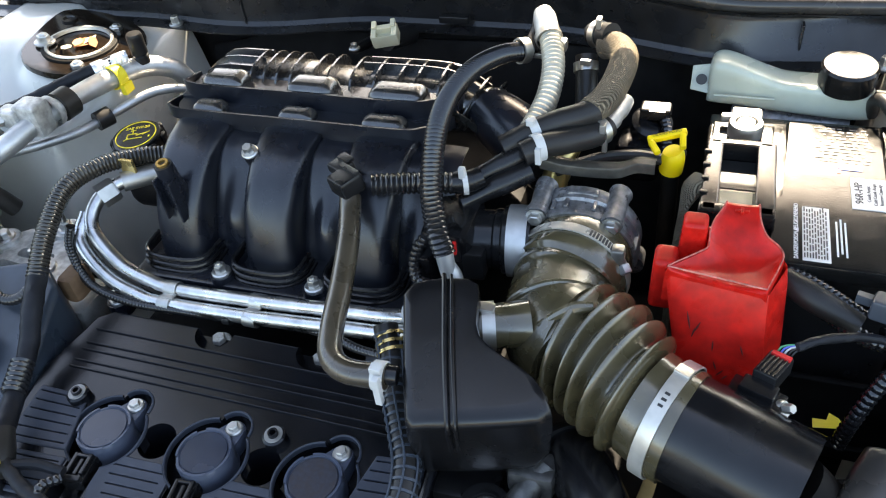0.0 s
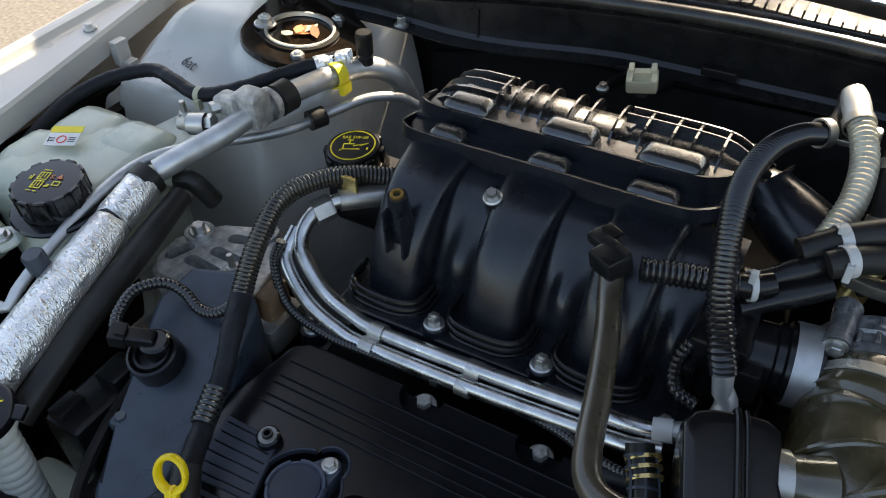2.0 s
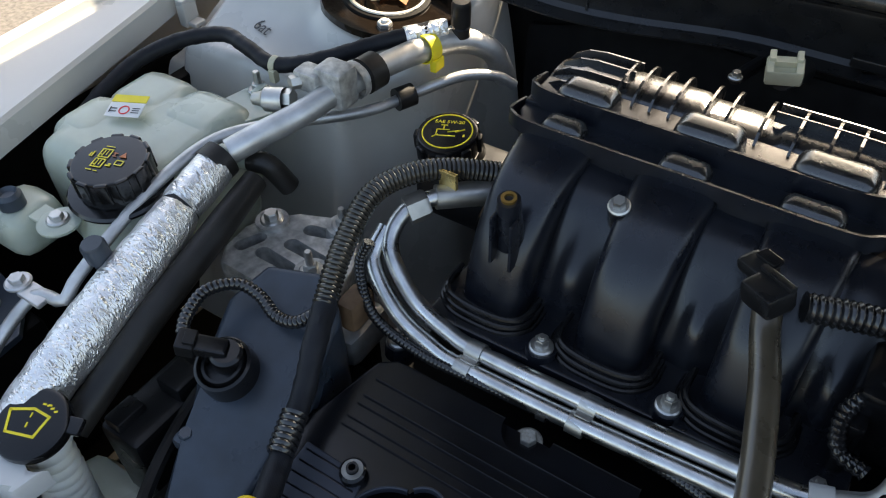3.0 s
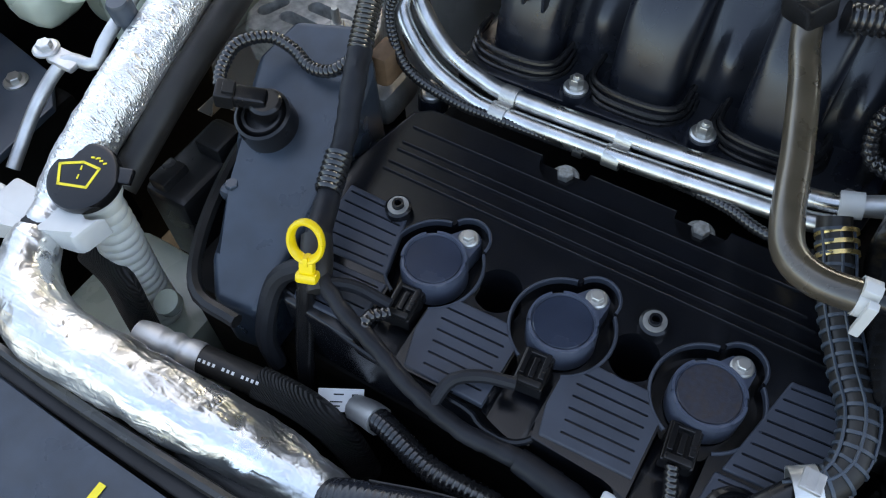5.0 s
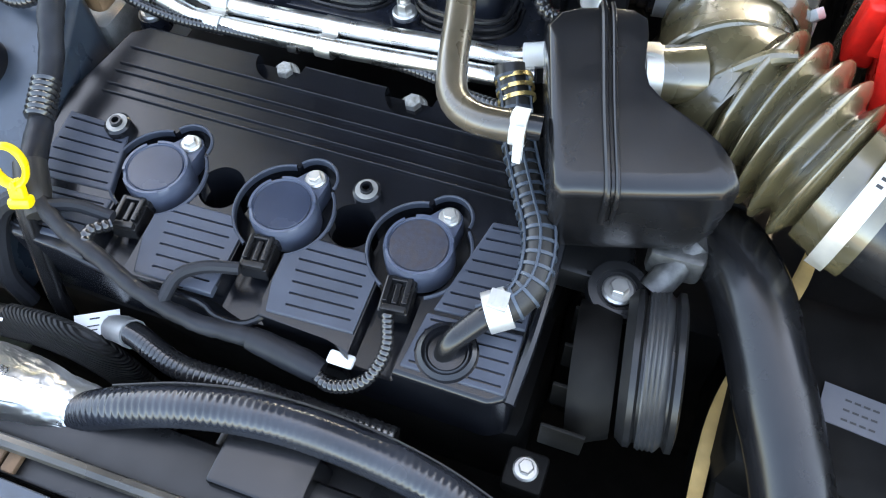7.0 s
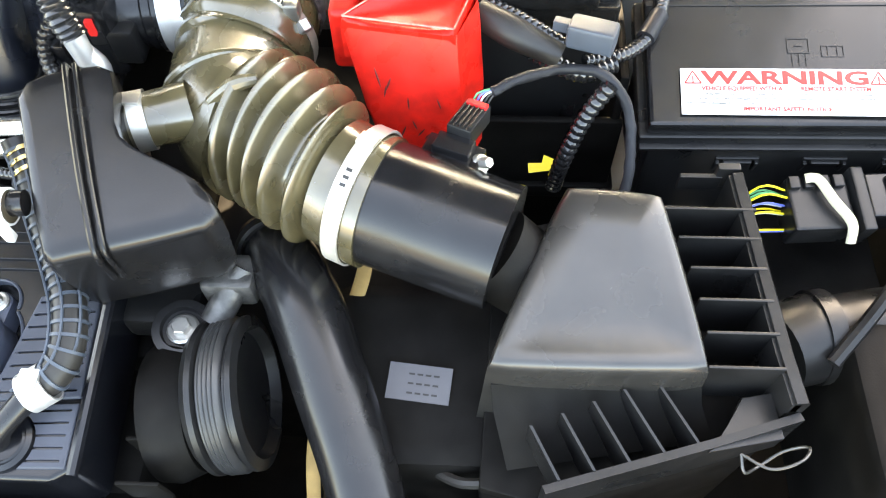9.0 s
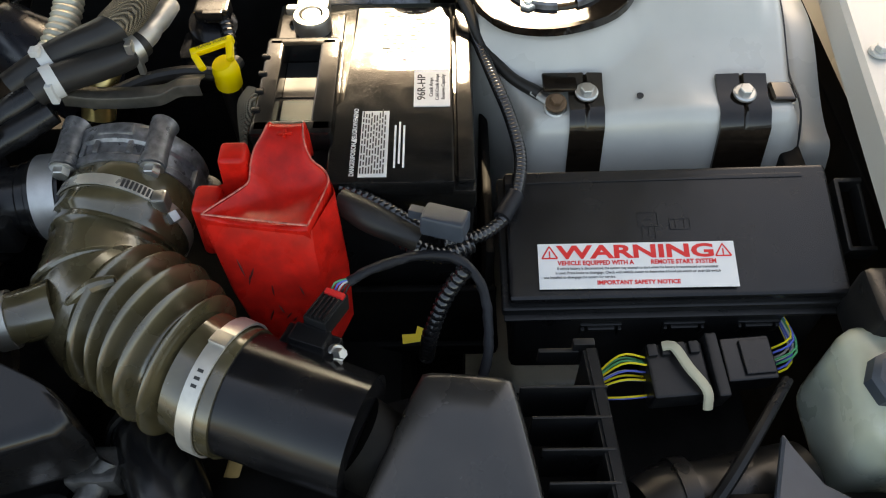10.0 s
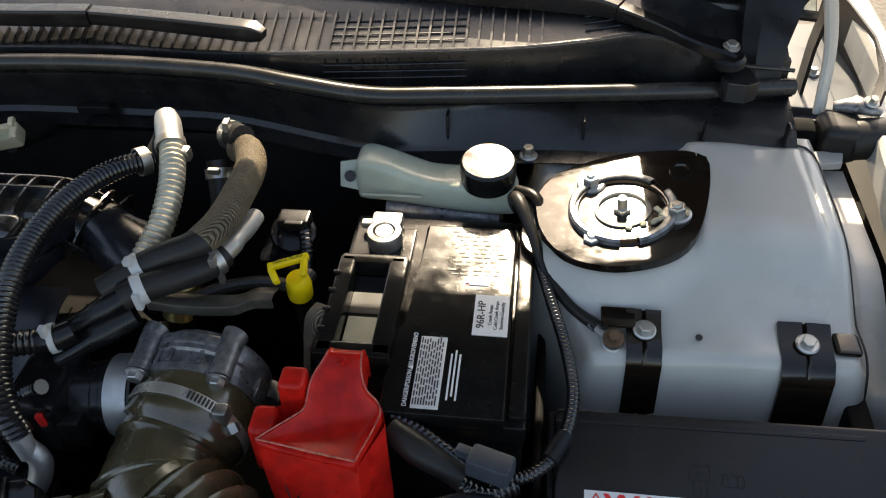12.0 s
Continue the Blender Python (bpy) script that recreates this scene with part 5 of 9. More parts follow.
def boot():
    t = thing("intake_boot", (0.2, 0.12, 0.78), "ribbed olive-black rubber intake boot held by steel bands", "intake hose")
    part("neck", tube([(0.175, 0.238, 0.872, 0.0515), (0.175, 0.224, 0.874, 0.0520), (0.174, 0.216, 0.874, 0.0525), (0.174, 0.203, 0.873, 0.0525), (0.173, 0.199, 0.872, 0.0490), (0.172, 0.194, 0.871, 0.0500), (0.171, 0.188, 0.870, 0.0505), (0.171, 0.184, 0.870, 0.0480), (0.171, 0.170, 0.869, 0.0490), (0.175, 0.148, 0.868, 0.0515), (0.186, 0.130, 0.867, 0.053), (0.200, 0.116, 0.867, 0.053)], n=36, step=0.003), BOOT, t, smooth=60)
    path, _ = smooth_line([(0.184, 0.131, 0.872), (0.201, 0.1205, 0.874), (0.2155, 0.112, 0.875), (0.2295, 0.101, 0.875), (0.241, 0.0905, 0.874), (0.253, 0.0815, 0.871), (0.275, 0.069, 0.867), (0.289, 0.0635, 0.865)], 0.0016)
    rings = []
    for i, p in enumerate(path):
        a, b = path[max(0, i - 3)], path[min(len(path) - 1, i + 3)]
        way = (Vector(b - a).normalized() + Vector((0.93, -0.36, 0)) * 1.2).normalized()
        along = i * 0.0016
        r = 0.0515 - 0.004 * ease(0.045, 0.088, along) + (0.0068 * math.cos(2 * math.pi * (along - 0.018) / 0.0160) if 0.010 < along < 0.090 else 0.0) - 0.002 * ease(0.086, 0.09, along) + 0.0018 * ease(0.106, 0.108, along)
        side = way.cross(Vector((0, 0, 1))).normalized()
        up = side.cross(way)
        rings.append([Vector(p) + side * (r * math.cos(k * math.pi / 22)) + up * (r * math.sin(k * math.pi / 22)) for k in range(44)])
    part("bellows", loft(rings), BOOT, t, smooth=60)
    part("wedge_rib", tube([(0.150, 0.105, 0.890, 0.002), (0.170, 0.108, 0.910, 0.004), (0.192, 0.114, 0.926, 0.0055), (0.208, 0.118, 0.928, 0.004)], n=10, step=0.005), BOOT, t)
    part("seam_bead", tube([(0.124, 0.138, 0.872), (0.138, 0.138, 0.904), (0.168, 0.148, 0.918), (0.199, 0.157, 0.908), (0.222, 0.158, 0.872)], 0.0032, 8, 0.006), BOOT, t)
    band = part("band_clamp", ring_band((0.2765, 0.0685, 0.8665), (0.92, -0.39, -0.05), 0.0484, 0.012, 0.0016, 40), CLAMP, t, "shiny steel band clamp")
    m = axis_matrix((0.2765, 0.0685, 0.8665), (0.92, -0.39, -0.05))
    for a in (85, 91, 97):
        part("slot", box(0.0499, 0, 0, 0.001, 0.0022, 0.004, 0.0002, m @ pose(0, 0, 0, 0, 0, a + 20)), INK_BLACK, band)
    part("buckle", box(0.0506, 0, 0, 0.003, 0.012, 0.013, 0.001, m @ pose(0, 0, 0, 0, 0, 76)), STEEL, band)
    worm = part("worm_clamp", ring_band((0.174, 0.2115, 0.874), (-0.16, -1, 0.0), 0.0528, 0.010, 0.0014, 44), CLAMP, t, "worm-drive hose clamp")
    m3 = axis_matrix((0.174, 0.2115, 0.874), (-0.16, -1, 0))
    for k in range(11):
        part("thread_slot", box(0.0545, 0, 0, 0.001, 0.0020, 0.0070, 0, m3 @ pose(0, 0, 0, 0, 0, 38 + k * 3.4)), INK_BLACK, worm)
    part("screw_housing", joined(box(0.2155, 0.204, 0.909, 0.012, 0.013, 0.016, 0.003), hex_head((0.221, 0.201, 0.899), (0.5, -0.6, -0.5), 0.006, 0.008)), STEEL, worm)
    nip = part("side_nipple", tube([(0.155, 0.118, 0.868, 0.021), (0.135, 0.110, 0.869, 0.0195), (0.112, 0.103, 0.87, 0.0190)], n=24, step=0.005), BOOT, t)
    nip.location.z += 0.028
    part("nipple_clamp", joined(ring_band((0.123, 0.106, 0.8695), (-1, -0.33, 0.03), 0.0198, 0.011, 0.0015, 28), box(0.122, 0.107, 0.8905, 0.014, 0.010, 0.004, 0.001)), STEEL, nip)
    t.location.z -= 0.036
    return t


boot()


def resonator():
    t = thing("resonator_box", (0.12, 0.05, 0.80), "black plastic intake resonator box with a moulded centre seam", "resonator")
    top = [(0.052, 0.098), (0.062, 0.113), (0.105, 0.122), (0.116, 0.112), (0.122, 0.082), (0.135, 0.066), (0.178, 0.046), (0.192, 0.030), (0.186, 0.016), (0.100, -0.006), (0.086, -0.002)]
    top = [(p[0], p[1]) for p in smooth_line([(x, y, 0) for x, y in top + top[:1]], 0.012)[0][:-1]]
    ztop = lambda x, y: 0.901 - 0.30 * (0.115 - y) * 0.95
    bm = bmesh.new()
    rings = []
    mx, my = 0.112, 0.062
    for k, (scale, dz) in enumerate(((0.80, 0.0), (0.93, -0.0005), (0.985, -0.004), (1.0, -0.010), (1.0, -0.028), (0.985, -0.034), (0.96, -0.060), (0.90, -0.075))):
        ring = []
        for i in range(len(top) * 2):
            a, f = i // 2, (i % 2) / 2
            p, q = top[a], top[(a + 1) % len(top)]
            x, y = p[0] + (q[0] - p[0]) * f, p[1] + (q[1] - p[1]) * f
            x, y = mx + (x - mx) * scale, my + (y - my) * scale
            ring.append((x, y, ztop(x, y) + dz))
        rings.append(ring)
    part("shell", loft(rings), BLACK_FINE, t, smooth=50)
    seam = [(0.083, 0.122, 0.868), (0.083, 0.119, 0.898), (0.087, 0.108, 0.9025), (0.104, 0.05, 0.8865), (0.119, 0.004, 0.871), (0.121, -0.003, 0.862), (0.121, -0.002, 0.835)]
    part("seam", tube(seam, 0.0022, 8, 0.006), BLACK_FINE, t)
    part("seam", tube([(x + 0.006, y + 0.001, z) for x, y, z in seam], 0.0016, 8, 0.006), BLACK_FINE, t)
    part("nipple", tube([(0.07, 0.03, 0.872, 0.0085), (0.055, 0.028, 0.873, 0.0085)], n=14, step=0.005), BLACK_FINE, t)
    return t


resonator()


def airbox():
    t = thing("air_filter_box", (0.45, 0.0, 0.55), "black plastic air filter housing with a raised lid and ribbed flange", "air filter box")
    lid = [(0.361, -0.053, 0.826), (0.501, -0.051, 0.825), (0.478, 0.066, 0.846), (0.414, 0.074, 0.843)]
    n = 9
    rings = []
    cx, cy = sum(p[0] for p in lid) / 4, sum(p[1] for p in lid) / 4
    for scale, dz, grow in ((0.45, 0.003, 0), (0.80, 0.0028, 0), (0.90, 0.002, 0), (0.945, 0.0006, 0), (0.975, -0.002, 0), (0.995, -0.006, 0), (1.004, -0.013, 0), (1.03, -0.045, 0.004), (1.07, -0.088, 0.008)):
        ring = []
        for i in range(4):
            p, q = Vector(lid[i]), Vector(lid[(i + 1) % 4])
            for k in range(n):
                f = k / n
                v = p + (q - p) * f
                w = abs(f - 0.5) * 2
                pull = 1.0 - 0.022 * w ** 8
                bulge = 1.0 + 0.02 * (1 - w * w)
                ring.append((cx + (v.x - cx) * scale * pull * bulge, cy + (v.y - cy) * scale * pull * bulge, v.z + dz))
        rings.append(ring)
    part("lid", loft(rings), LID, t, smooth=60)
    part("spigot", (tube([(0.282, 0.066, 0.830, 0.0448), (0.305, 0.058, 0.829, 0.0445), (0.340, 0.045, 0.827, 0.0440), (0.374, 0.033, 0.825, 0.0435)], n=40, step=0.008)), BLACK_FINE, t, smooth=50)
    # Inlet, flange, slope and case take DARK to imitate shade below the lid.
    part("inlet", tube([(0.366, 0.035, 0.818, 0.032), (0.400, 0.023, 0.794, 0.030)], n=28, step=0.01), DARK, t)
    flange = [(0.36, -0.108), (0.398, -0.117), (0.50, -0.087), (0.556, -0.070), (0.550, 0.0), (0.537, 0.098), (0.43, 0.105), (0.37, 0.09)]
    part("flange", prism(flange, 0.742, 0.752, 0.002), DARK, t)
    rail = [(0.537, 0.100, 0.820), (0.542, 0.03, 0.820), (0.547, -0.035, 0.820), (0.552, -0.068, 0.818)]
    part("side_rail", joined(loft([[(x - 0.003, y, z - 0.012), (x + 0.005, y, z - 0.012), (x + 0.005, y, z + 0.002), (x + 0.0035, y, z + 0.004), (x - 0.003, y, z + 0.003)] for x, y, z in rail]), loft([[(x - 0.005, y, 0.75), (x + 0.001, y, 0.75), (x + 0.001, y, z), (x - 0.005, y, z)] for x, y, z in rail])), BLACK, t)
    for k, x0 in enumerate((0.484, 0.491, 0.496, 0.499, 0.501, 0.499)):
        part("rib", box((x0 + 0.545) / 2, 0.069 - 0.0232 * k, 0.800, 0.546 - x0, 0.0022, 0.048, 0.0006), BLACK, t)
    front = [(0.556, -0.068, 0.806), (0.50, -0.085, 0.798), (0.398, -0.115, 0.793)]
    part("front_rail", loft([[(x, y, 0.75), (x + 0.002, y - 0.005, 0.75), (x + 0.002, y - 0.005, z), (x, y, z)] for x, y, z in front]), BLACK, t)
    part("front_slope", thick(loft([[(x0 + (x1 - x0) * f, y0 + (y1 - y0) * f, z) for f in (0, 0.25, 0.5, 0.75, 1)] for x0, y0, x1, y1, z in ((0.366, -0.054, 0.500, -0.050, 0.800), (0.368, -0.066, 0.503, -0.058, 0.785), (0.378, -0.100, 0.512, -0.076, 0.768))], closed=False), 0.002), DARK, t)
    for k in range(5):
        a0, b0 = (0.391 + 0.0198 * k, -0.081 + 0.0085 * k), (0.408 + 0.0218 * k, -0.112 + 0.0063 * k)
        part("front_rib", loft([[(x - 0.001, y, 0.765), (x + 0.001, y, 0.765), (x + 0.001, y, z), (x - 0.001, y, z)] for (x, y), z in ((a0, 0.803), (b0, 0.796))]), BLACK, t, smooth=0)
    part("front_tab", prism([(0.500, -0.092), (0.548, -0.082), (0.545, -0.052), (0.525, -0.056), (0.515, -0.075)], 0.792, 0.796, 0.001), BLACK, t)
    part("corner_lug", joined(box(0.533, 0.106, 0.812, 0.016, 0.006, 0.022, 0.001), box(0.515, 0.104, 0.806, 0.03, 0.004, 0.016, 0.001)), BLACK, t)
    part("case", prism(flange, 0.56, 0.742, 0.004), DARK, t)
    part("spring_clip", tube([(0.520, -0.112, 0.795), (0.535, -0.122, 0.80), (0.552, -0.118, 0.805), (0.56, -0.108, 0.80), (0.548, -0.108, 0.79), (0.535, -0.115, 0.782), (0.522, -0.122, 0.79), (0.520, -0.112, 0.795)], 0.0010, 8, 0.003), GUN, t, "bent steel spring clip").location.y += 0.020
    return t


airbox()


def sensor_and_wires():
    t = thing("airflow_sensor", (0.345, 0.085, 0.84), "black airflow sensor plugged into the intake pipe", "sensor")
    m = plane_frame((0.337, 0.088, 0.852), (0.94, -0.34, 0), (0.1, 0.1, 1)) @ Matrix.Scale(0.9, 4)
    part("base", joined(box(0, 0, 0, 0.046, 0.026, 0.012, 0.002, m), box(0.0, 0.002, 0.008, 0.03, 0.018, 0.010, 0.002, m)), BLACK_FINE, t)
    m2 = plane_frame((0.3475, 0.112, 0.858), (0.9, -0.42, 0.05), (0.0, 0.2, 1)) @ Matrix.Scale(0.85, 4)
    plug = part("plug", box(0, 0, 0, 0.022, 0.038, 0.018, 0.002, m2), BLACK, t)
    for k in range(5):
        part("ridge", box(-0.008 + 0.004 * k, -0.004, 0.010, 0.0016, 0.026, 0.003, 0.0005, m2), BLACK, plug)
    part("lock", box(0.001, 0.013, 0.010, 0.018, 0.006, 0.004, 0.001, m2), INK_RED, plug, "red lock clip")
    part("screw", joined(hex_head((0.357, 0.080, 0.856), (0.6, -0.4, 0.6), 0.004, 0.008), washer((0.355, 0.082, 0.852), (0.6, -0.4, 0.6), 0.007, 0.004)), STEEL, t)
    w = thing("sensor_harness", (0.42, 0.14, 0.80), "taped black wiring from the airflow sensor", "wiring")
    for k, mat in enumerate((GREEN, BLUE_WIRE, WHITE, INK_BLACK, INK_BLACK)):
        d = 0.0024 * (k - 2)
        part("wire", tube([(0.354 + d, 0.126 - 0.3 * d, 0.859), (0.358 + d, 0.130 - 0.4 * d, 0.866), (0.366 + 0.3 * d, 0.131 - 0.2 * d, 0.871)], 0.0008, 8, 0.004), mat, w)
    part("loom", tube([(0.363, 0.129, 0.871), (0.382, 0.140, 0.872), (0.412, 0.153, 0.868), (0.442, 0.153, 0.862), (0.46, 0.135, 0.845), (0.462, 0.10, 0.815), (0.45, 0.07, 0.785)], 0.0038, 12, 0.003, rough=0.0008, rough_scale=170), TAPE, w)
    part("branch", tube([(0.448, 0.15, 0.858), (0.432, 0.14, 0.835), (0.42, 0.13, 0.80), (0.415, 0.13, 0.76)], 0.007, 10, rib=(0.006, 0.0012)), LOOM, w)
    part("tape_flag", prism([(-0.014, -0.005), (0.012, -0.007), (0.008, 0.002), (0.001, 0.007), (-0.002, 0.001), (-0.013, 0.003)], 0, 0.0008, 0, plane_frame((0.408, 0.148, 0.765), (1, 0.2, 0.1), (0, -0.5, 1))), YELLOW, w, "yellow tape flag")
    return t


sensor_and_wires()

# the wide plastic pipe that runs down in front of the gearbox, and what lies beside it
part_host = thing("cold_air_pipe", (0.25, -0.03, 0.55), "smooth black plastic pipe running forward under the air duct", "pipe")
part("pipe", tube([(0.186, 0.080, 0.745, 0.022), (0.206, 0.055, 0.770, 0.026), (0.231, 0.015, 0.774, 0.0275), (0.258, -0.047, 0.762, 0.027), (0.281, -0.102, 0.748, 0.026), (0.306, -0.18, 0.724, 0.026), (0.32, -0.24, 0.69, 0.026)], n=28, step=0.008), BLACK_FINE, part_host, smooth=60)
part("collar", ring_band((0.201, 0.062, 0.765), (0.4, -0.75, 0.4), 0.026, 0.008, 0.003, 28), BLACK, part_host)


def belt_drive():
    t = thing("alternator_drive", (0.15, -0.05, 0.50), "grooved black pulley with a worn drive belt at the engine's end", "pulley")
    m = axis_matrix((0.150, -0.045, 0.735), (1, 0.12, 0.12))
    part("pulley", lathe([(0, -0.01), (0.05, -0.01), (0.056, -0.004), (0.056, 0.0), (0.052, 0.002), (0.052, 0.022), (0.056, 0.024), (0.056, 0.028), (0.048, 0.030), (0.044, 0.022), (0.02, 0.02), (0, 0.02)], m, 48), BLACK, t)
    part("belt", lathe([(0.0525, 0.004), (0.0555, 0.004), *[(0.0555 + 0.0012 * (k % 2), 0.005 + 0.0016 * k) for k in range(9)], (0.0525, 0.0205)], m, 64), BELT, t, "worn ribbed rubber belt")
    m2 = axis_matrix((0.108, -0.055, 0.725), (1, 0.12, 0.1))
    part("housing", lathe([(0, 0), (0.05, 0), (0.052, 0.012), (0.046, 0.03), (0, 0.03)], m2, 40), DARK, t)
    for k in range(5):
        part("fin", box(0.113, -0.115 + 0.03 * k, 0.742, 0.03, 0.003, 0.035, 0.001), DARK, t)
    part("mount_ear", joined(lathe([(0.022, 0), (0.022, 0.012), (0.016, 0.013), (0.015, 0.008), (0, 0.008)], axis_matrix((0.122, -0.005, 0.755), (0.1, -0.1, 1)), 28), box(0.10, 0.02, 0.745, 0.06, 0.04, 0.03, 0.008)), BLACK, t)
    bolt(t, (0.123, -0.006, 0.764), r=0.009, h=0.007)
    # Bracket casting coloured dark to imitate the deep shade low in the bay.
    part("bracket", joined(box(0.155, 0.03, 0.775, 0.04, 0.03, 0.03, 0.006), tube([(0.145, 0.0, 0.765, 0.011), (0.165, 0.035, 0.785, 0.011)], n=12, step=0.01), hex_head((0.185, 0.03, 0.785), (1, 0, 0.2), 0.008, 0.012)), surface("shade_darkened_casting", (0.075, 0.073, 0.07), 0.42, metal=0.5, vary=0.4, scale=120, bump=0.8, grain=500), t)
    t.location.x += 0.022
    return t


belt_drive()


def lower_clutter():
    t = thing("starter_housing", (0.30, -0.03, 0.45), "dark gearbox casing with a white barcode label", "gearbox part")
    part("casing", joined(box(0.315, -0.02, 0.66, 0.15, 0.15, 0.16, 0.02), box(0.27, -0.09, 0.66, 0.05, 0.06, 0.06, 0.01)), DARK, t)
    m = plane_frame((0.316, -0.033, 0.742), (-1, 0.1, 0), (0, -0.1, 1))
    part("label_plate", box(0, 0, 0, 0.046, 0.027, 0.001, 0, m), surface("grey_paper", (0.09, 0.09, 0.10), 0.5, vary=0.1), t, "greyed paper label with small print")
    part("label_print", bars(plane_frame((0.316, -0.033, 0.7426), (-1, 0.1, 0), (0, -0.1, 1)), [(-0.012 + 0.006 * k, yy, 0.0042, 0.0014) for yy in (0.008, 0.001, -0.006) for k in range(4)]), INK_BLACK, t)
    part("strap", tube([(0.272, 0.075, 0.756, 0.005), (0.266, 0.045, 0.742, 0.006), (0.248, 0.0, 0.714, 0.005), (0.238, -0.04, 0.700, 0.0055), (0.236, -0.08, 0.688, 0.0055), (0.240, -0.13, 0.66, 0.005)], n=12, step=0.008, squash=0.25), TAN, t, "tan fibre strap")
    part("hanger", tube([(0.33, -0.09, 0.72), (0.35, -0.10, 0.73), (0.38, -0.10, 0.74)], 0.004, 8), RUBBER, t)
    return t


lower_clutter()

# ---- battery side ----
def battery():
    t = thing("battery", (0.365, 0.33, 0.69), "black car battery with white labels, wet and dusty on top", "battery")
    part("case", box(0.367, 0.333, 0.765, 0.176, 0.236, 0.17, 0.006), BLACK, t)
    part("lid", box(0.367, 0.333, 0.858, 0.180, 0.240, 0.024, 0.004), WET_BLACK, t)
    part("raised_top", prism([(0.340, 0.212), (0.440, 0.212), (0.440, 0.43), (0.352, 0.43), (0.352, 0.30), (0.340, 0.30)], 0.868, 0.882, 0.003), WET_BLACK, t)
    part("side_ledge", joined(box(0.3115, 0.405, 0.872, 0.06, 0.05, 0.006, 0.002), box(0.449, 0.333, 0.872, 0.014, 0.225, 0.006, 0.002)), WET_BLACK, t)
    # hold-down frame with a rectangular opening
    for cx, cy, sx, sy in ((0.286, 0.318, 0.016, 0.115), (0.334, 0.318, 0.018, 0.115), (0.310, 0.372, 0.062, 0.012), (0.310, 0.266, 0.066, 0.016)):
        part("frame_bar", box(cx, cy, 0.880, sx, sy, 0.020, 0.003), WET_BLACK, t)
    for k in range(4):
        part("notch", box(0.280, 0.285 + 0.022 * k, 0.8905, 0.007, 0.004, 0.003, 0.0008), BLACK, t)
    part("slot_block", box(0.310, 0.296, 0.868, 0.03, 0.04, 0.008, 0.001), CREAM, t, "pale plate inside the frame")
    part("dark_slot", box(0.310, 0.343, 0.868, 0.032, 0.045, 0.006, 0.0), INK_BLACK, t)
    up = (0, 0, 1)
    lab = part("label", box(0.422, 0.3175, 0.8825, 0.030, 0.046, 0.0008, 0), LABEL, t, "white label with the battery size")
    lettering(lab, "96R-HP", (0.4135, 0.3175, 0.8831), 0.0095, (0, 1, 0), up, INK_BLACK, wide=1.05, bold=0.0001)
    lettering(lab, "Crank Amps", (0.4215, 0.3175, 0.8831), 0.0046, (0, 1, 0), up, INK_BLACK)
    lettering(lab, "Cold Crank Amps", (0.4265, 0.3175, 0.8831), 0.0044, (0, 1, 0), up, INK_BLACK)
    lettering(lab, "Reserve Capacity", (0.4315, 0.3175, 0.8831), 0.0044, (0, 1, 0), up, INK_BLACK)
    lab2 = part("label", box(0.3765, 0.2535, 0.8825, 0.022, 0.072, 0.0008, 0), LABEL, t, "white warning table in small print")
    rnd = random.Random(9)
    m = plane_frame((0.3765, 0.2535, 0.8831), (0, 1, 0), up)
    rows = []
    for k in range(9):
        yy = 0.0095 - k * 0.0022
        x = -0.033
        while x < 0.031:
            w = rnd.uniform(0.003, 0.009)
            rows.append((x + w / 2, yy, w, 0.0011))
            x += w + 0.0022
    part("small_print", bars(m, rows), INK_BLACK, lab2)
    m4 = plane_frame((0.396, 0.255, 0.8822), (0, 1, 0), up)
    part("side_print", bars(m4, [(-0.005 + 0.004 * (k % 2), -0.004 + 0.0035 * k, 0.046, 0.0016) for k in range(3)]), LABEL, t, "white printed lines")
    lettering(t, "DANGER/POISON  PELIGRO/VENENO", (0.3605, 0.256, 0.8823), 0.0052, (0, 1, 0), up, LABEL, wide=0.86, bold=0.00008)
    part("warning_mark", prism([(-0.0022, -0.002), (0.0022, -0.002), (0, 0.0022)], 0, 0.0004, 0, plane_frame((0.3605, 0.2565, 0.8822), (0, 1, 0), up)), LABEL, t)
    m6 = plane_frame((0.400, 0.385, 0.8822), (1, 0, 0), up)
    rows = []
    for k in range(11):
        x = -0.022 + 0.004 * (k % 3)
        while x < 0.024:
            w = rnd.uniform(0.002, 0.009)
            rows.append((x + w / 2, 0.036 - 0.0056 * k, w, 0.0014 + 0.001 * (k % 2)))
            x += w + rnd.uniform(0.001, 0.008)
    part("faded_print", bars(m6, rows), surface("worn_print", (0.22, 0.21, 0.19), 0.6, vary=0.6, scale=300), t, "faded pale print")
    part("blue_mark", box(0.407, 0.3535, 0.8824, 0.022, 0.003, 0.0005, 0), INK_BLUE, t)
    part("red_mark", box(0.398, 0.350, 0.8824, 0.003, 0.008, 0.0005, 0), INK_RED, t)
    # negative post and clamp
    part("post_clamp", joined(lathe([(0.017, 0), (0.0175, 0.014), (0.016, 0.018), (0.011, 0.019), (0.010, 0.012), (0, 0.012)], Matrix.Translation((0.313, 0.409, 0.872)), 28), box(0.313, 0.427, 0.884, 0.03, 0.018, 0.014, 0.003), box(0.296, 0.424, 0.884, 0.016, 0.008, 0.008, 0.002)), STEEL, t, "bright zinc post clamp")
    part("post", lathe([(0.009, 0), (0.0085, 0.006), (0.004, 0.0065), (0, 0.005)], Matrix.Translation((0.313, 0.409, 0.884)), 20), ALU, t)
    tray = thing("battery_tray", (0.37, 0.33, 0.5), "black plastic tray under the battery", "tray")
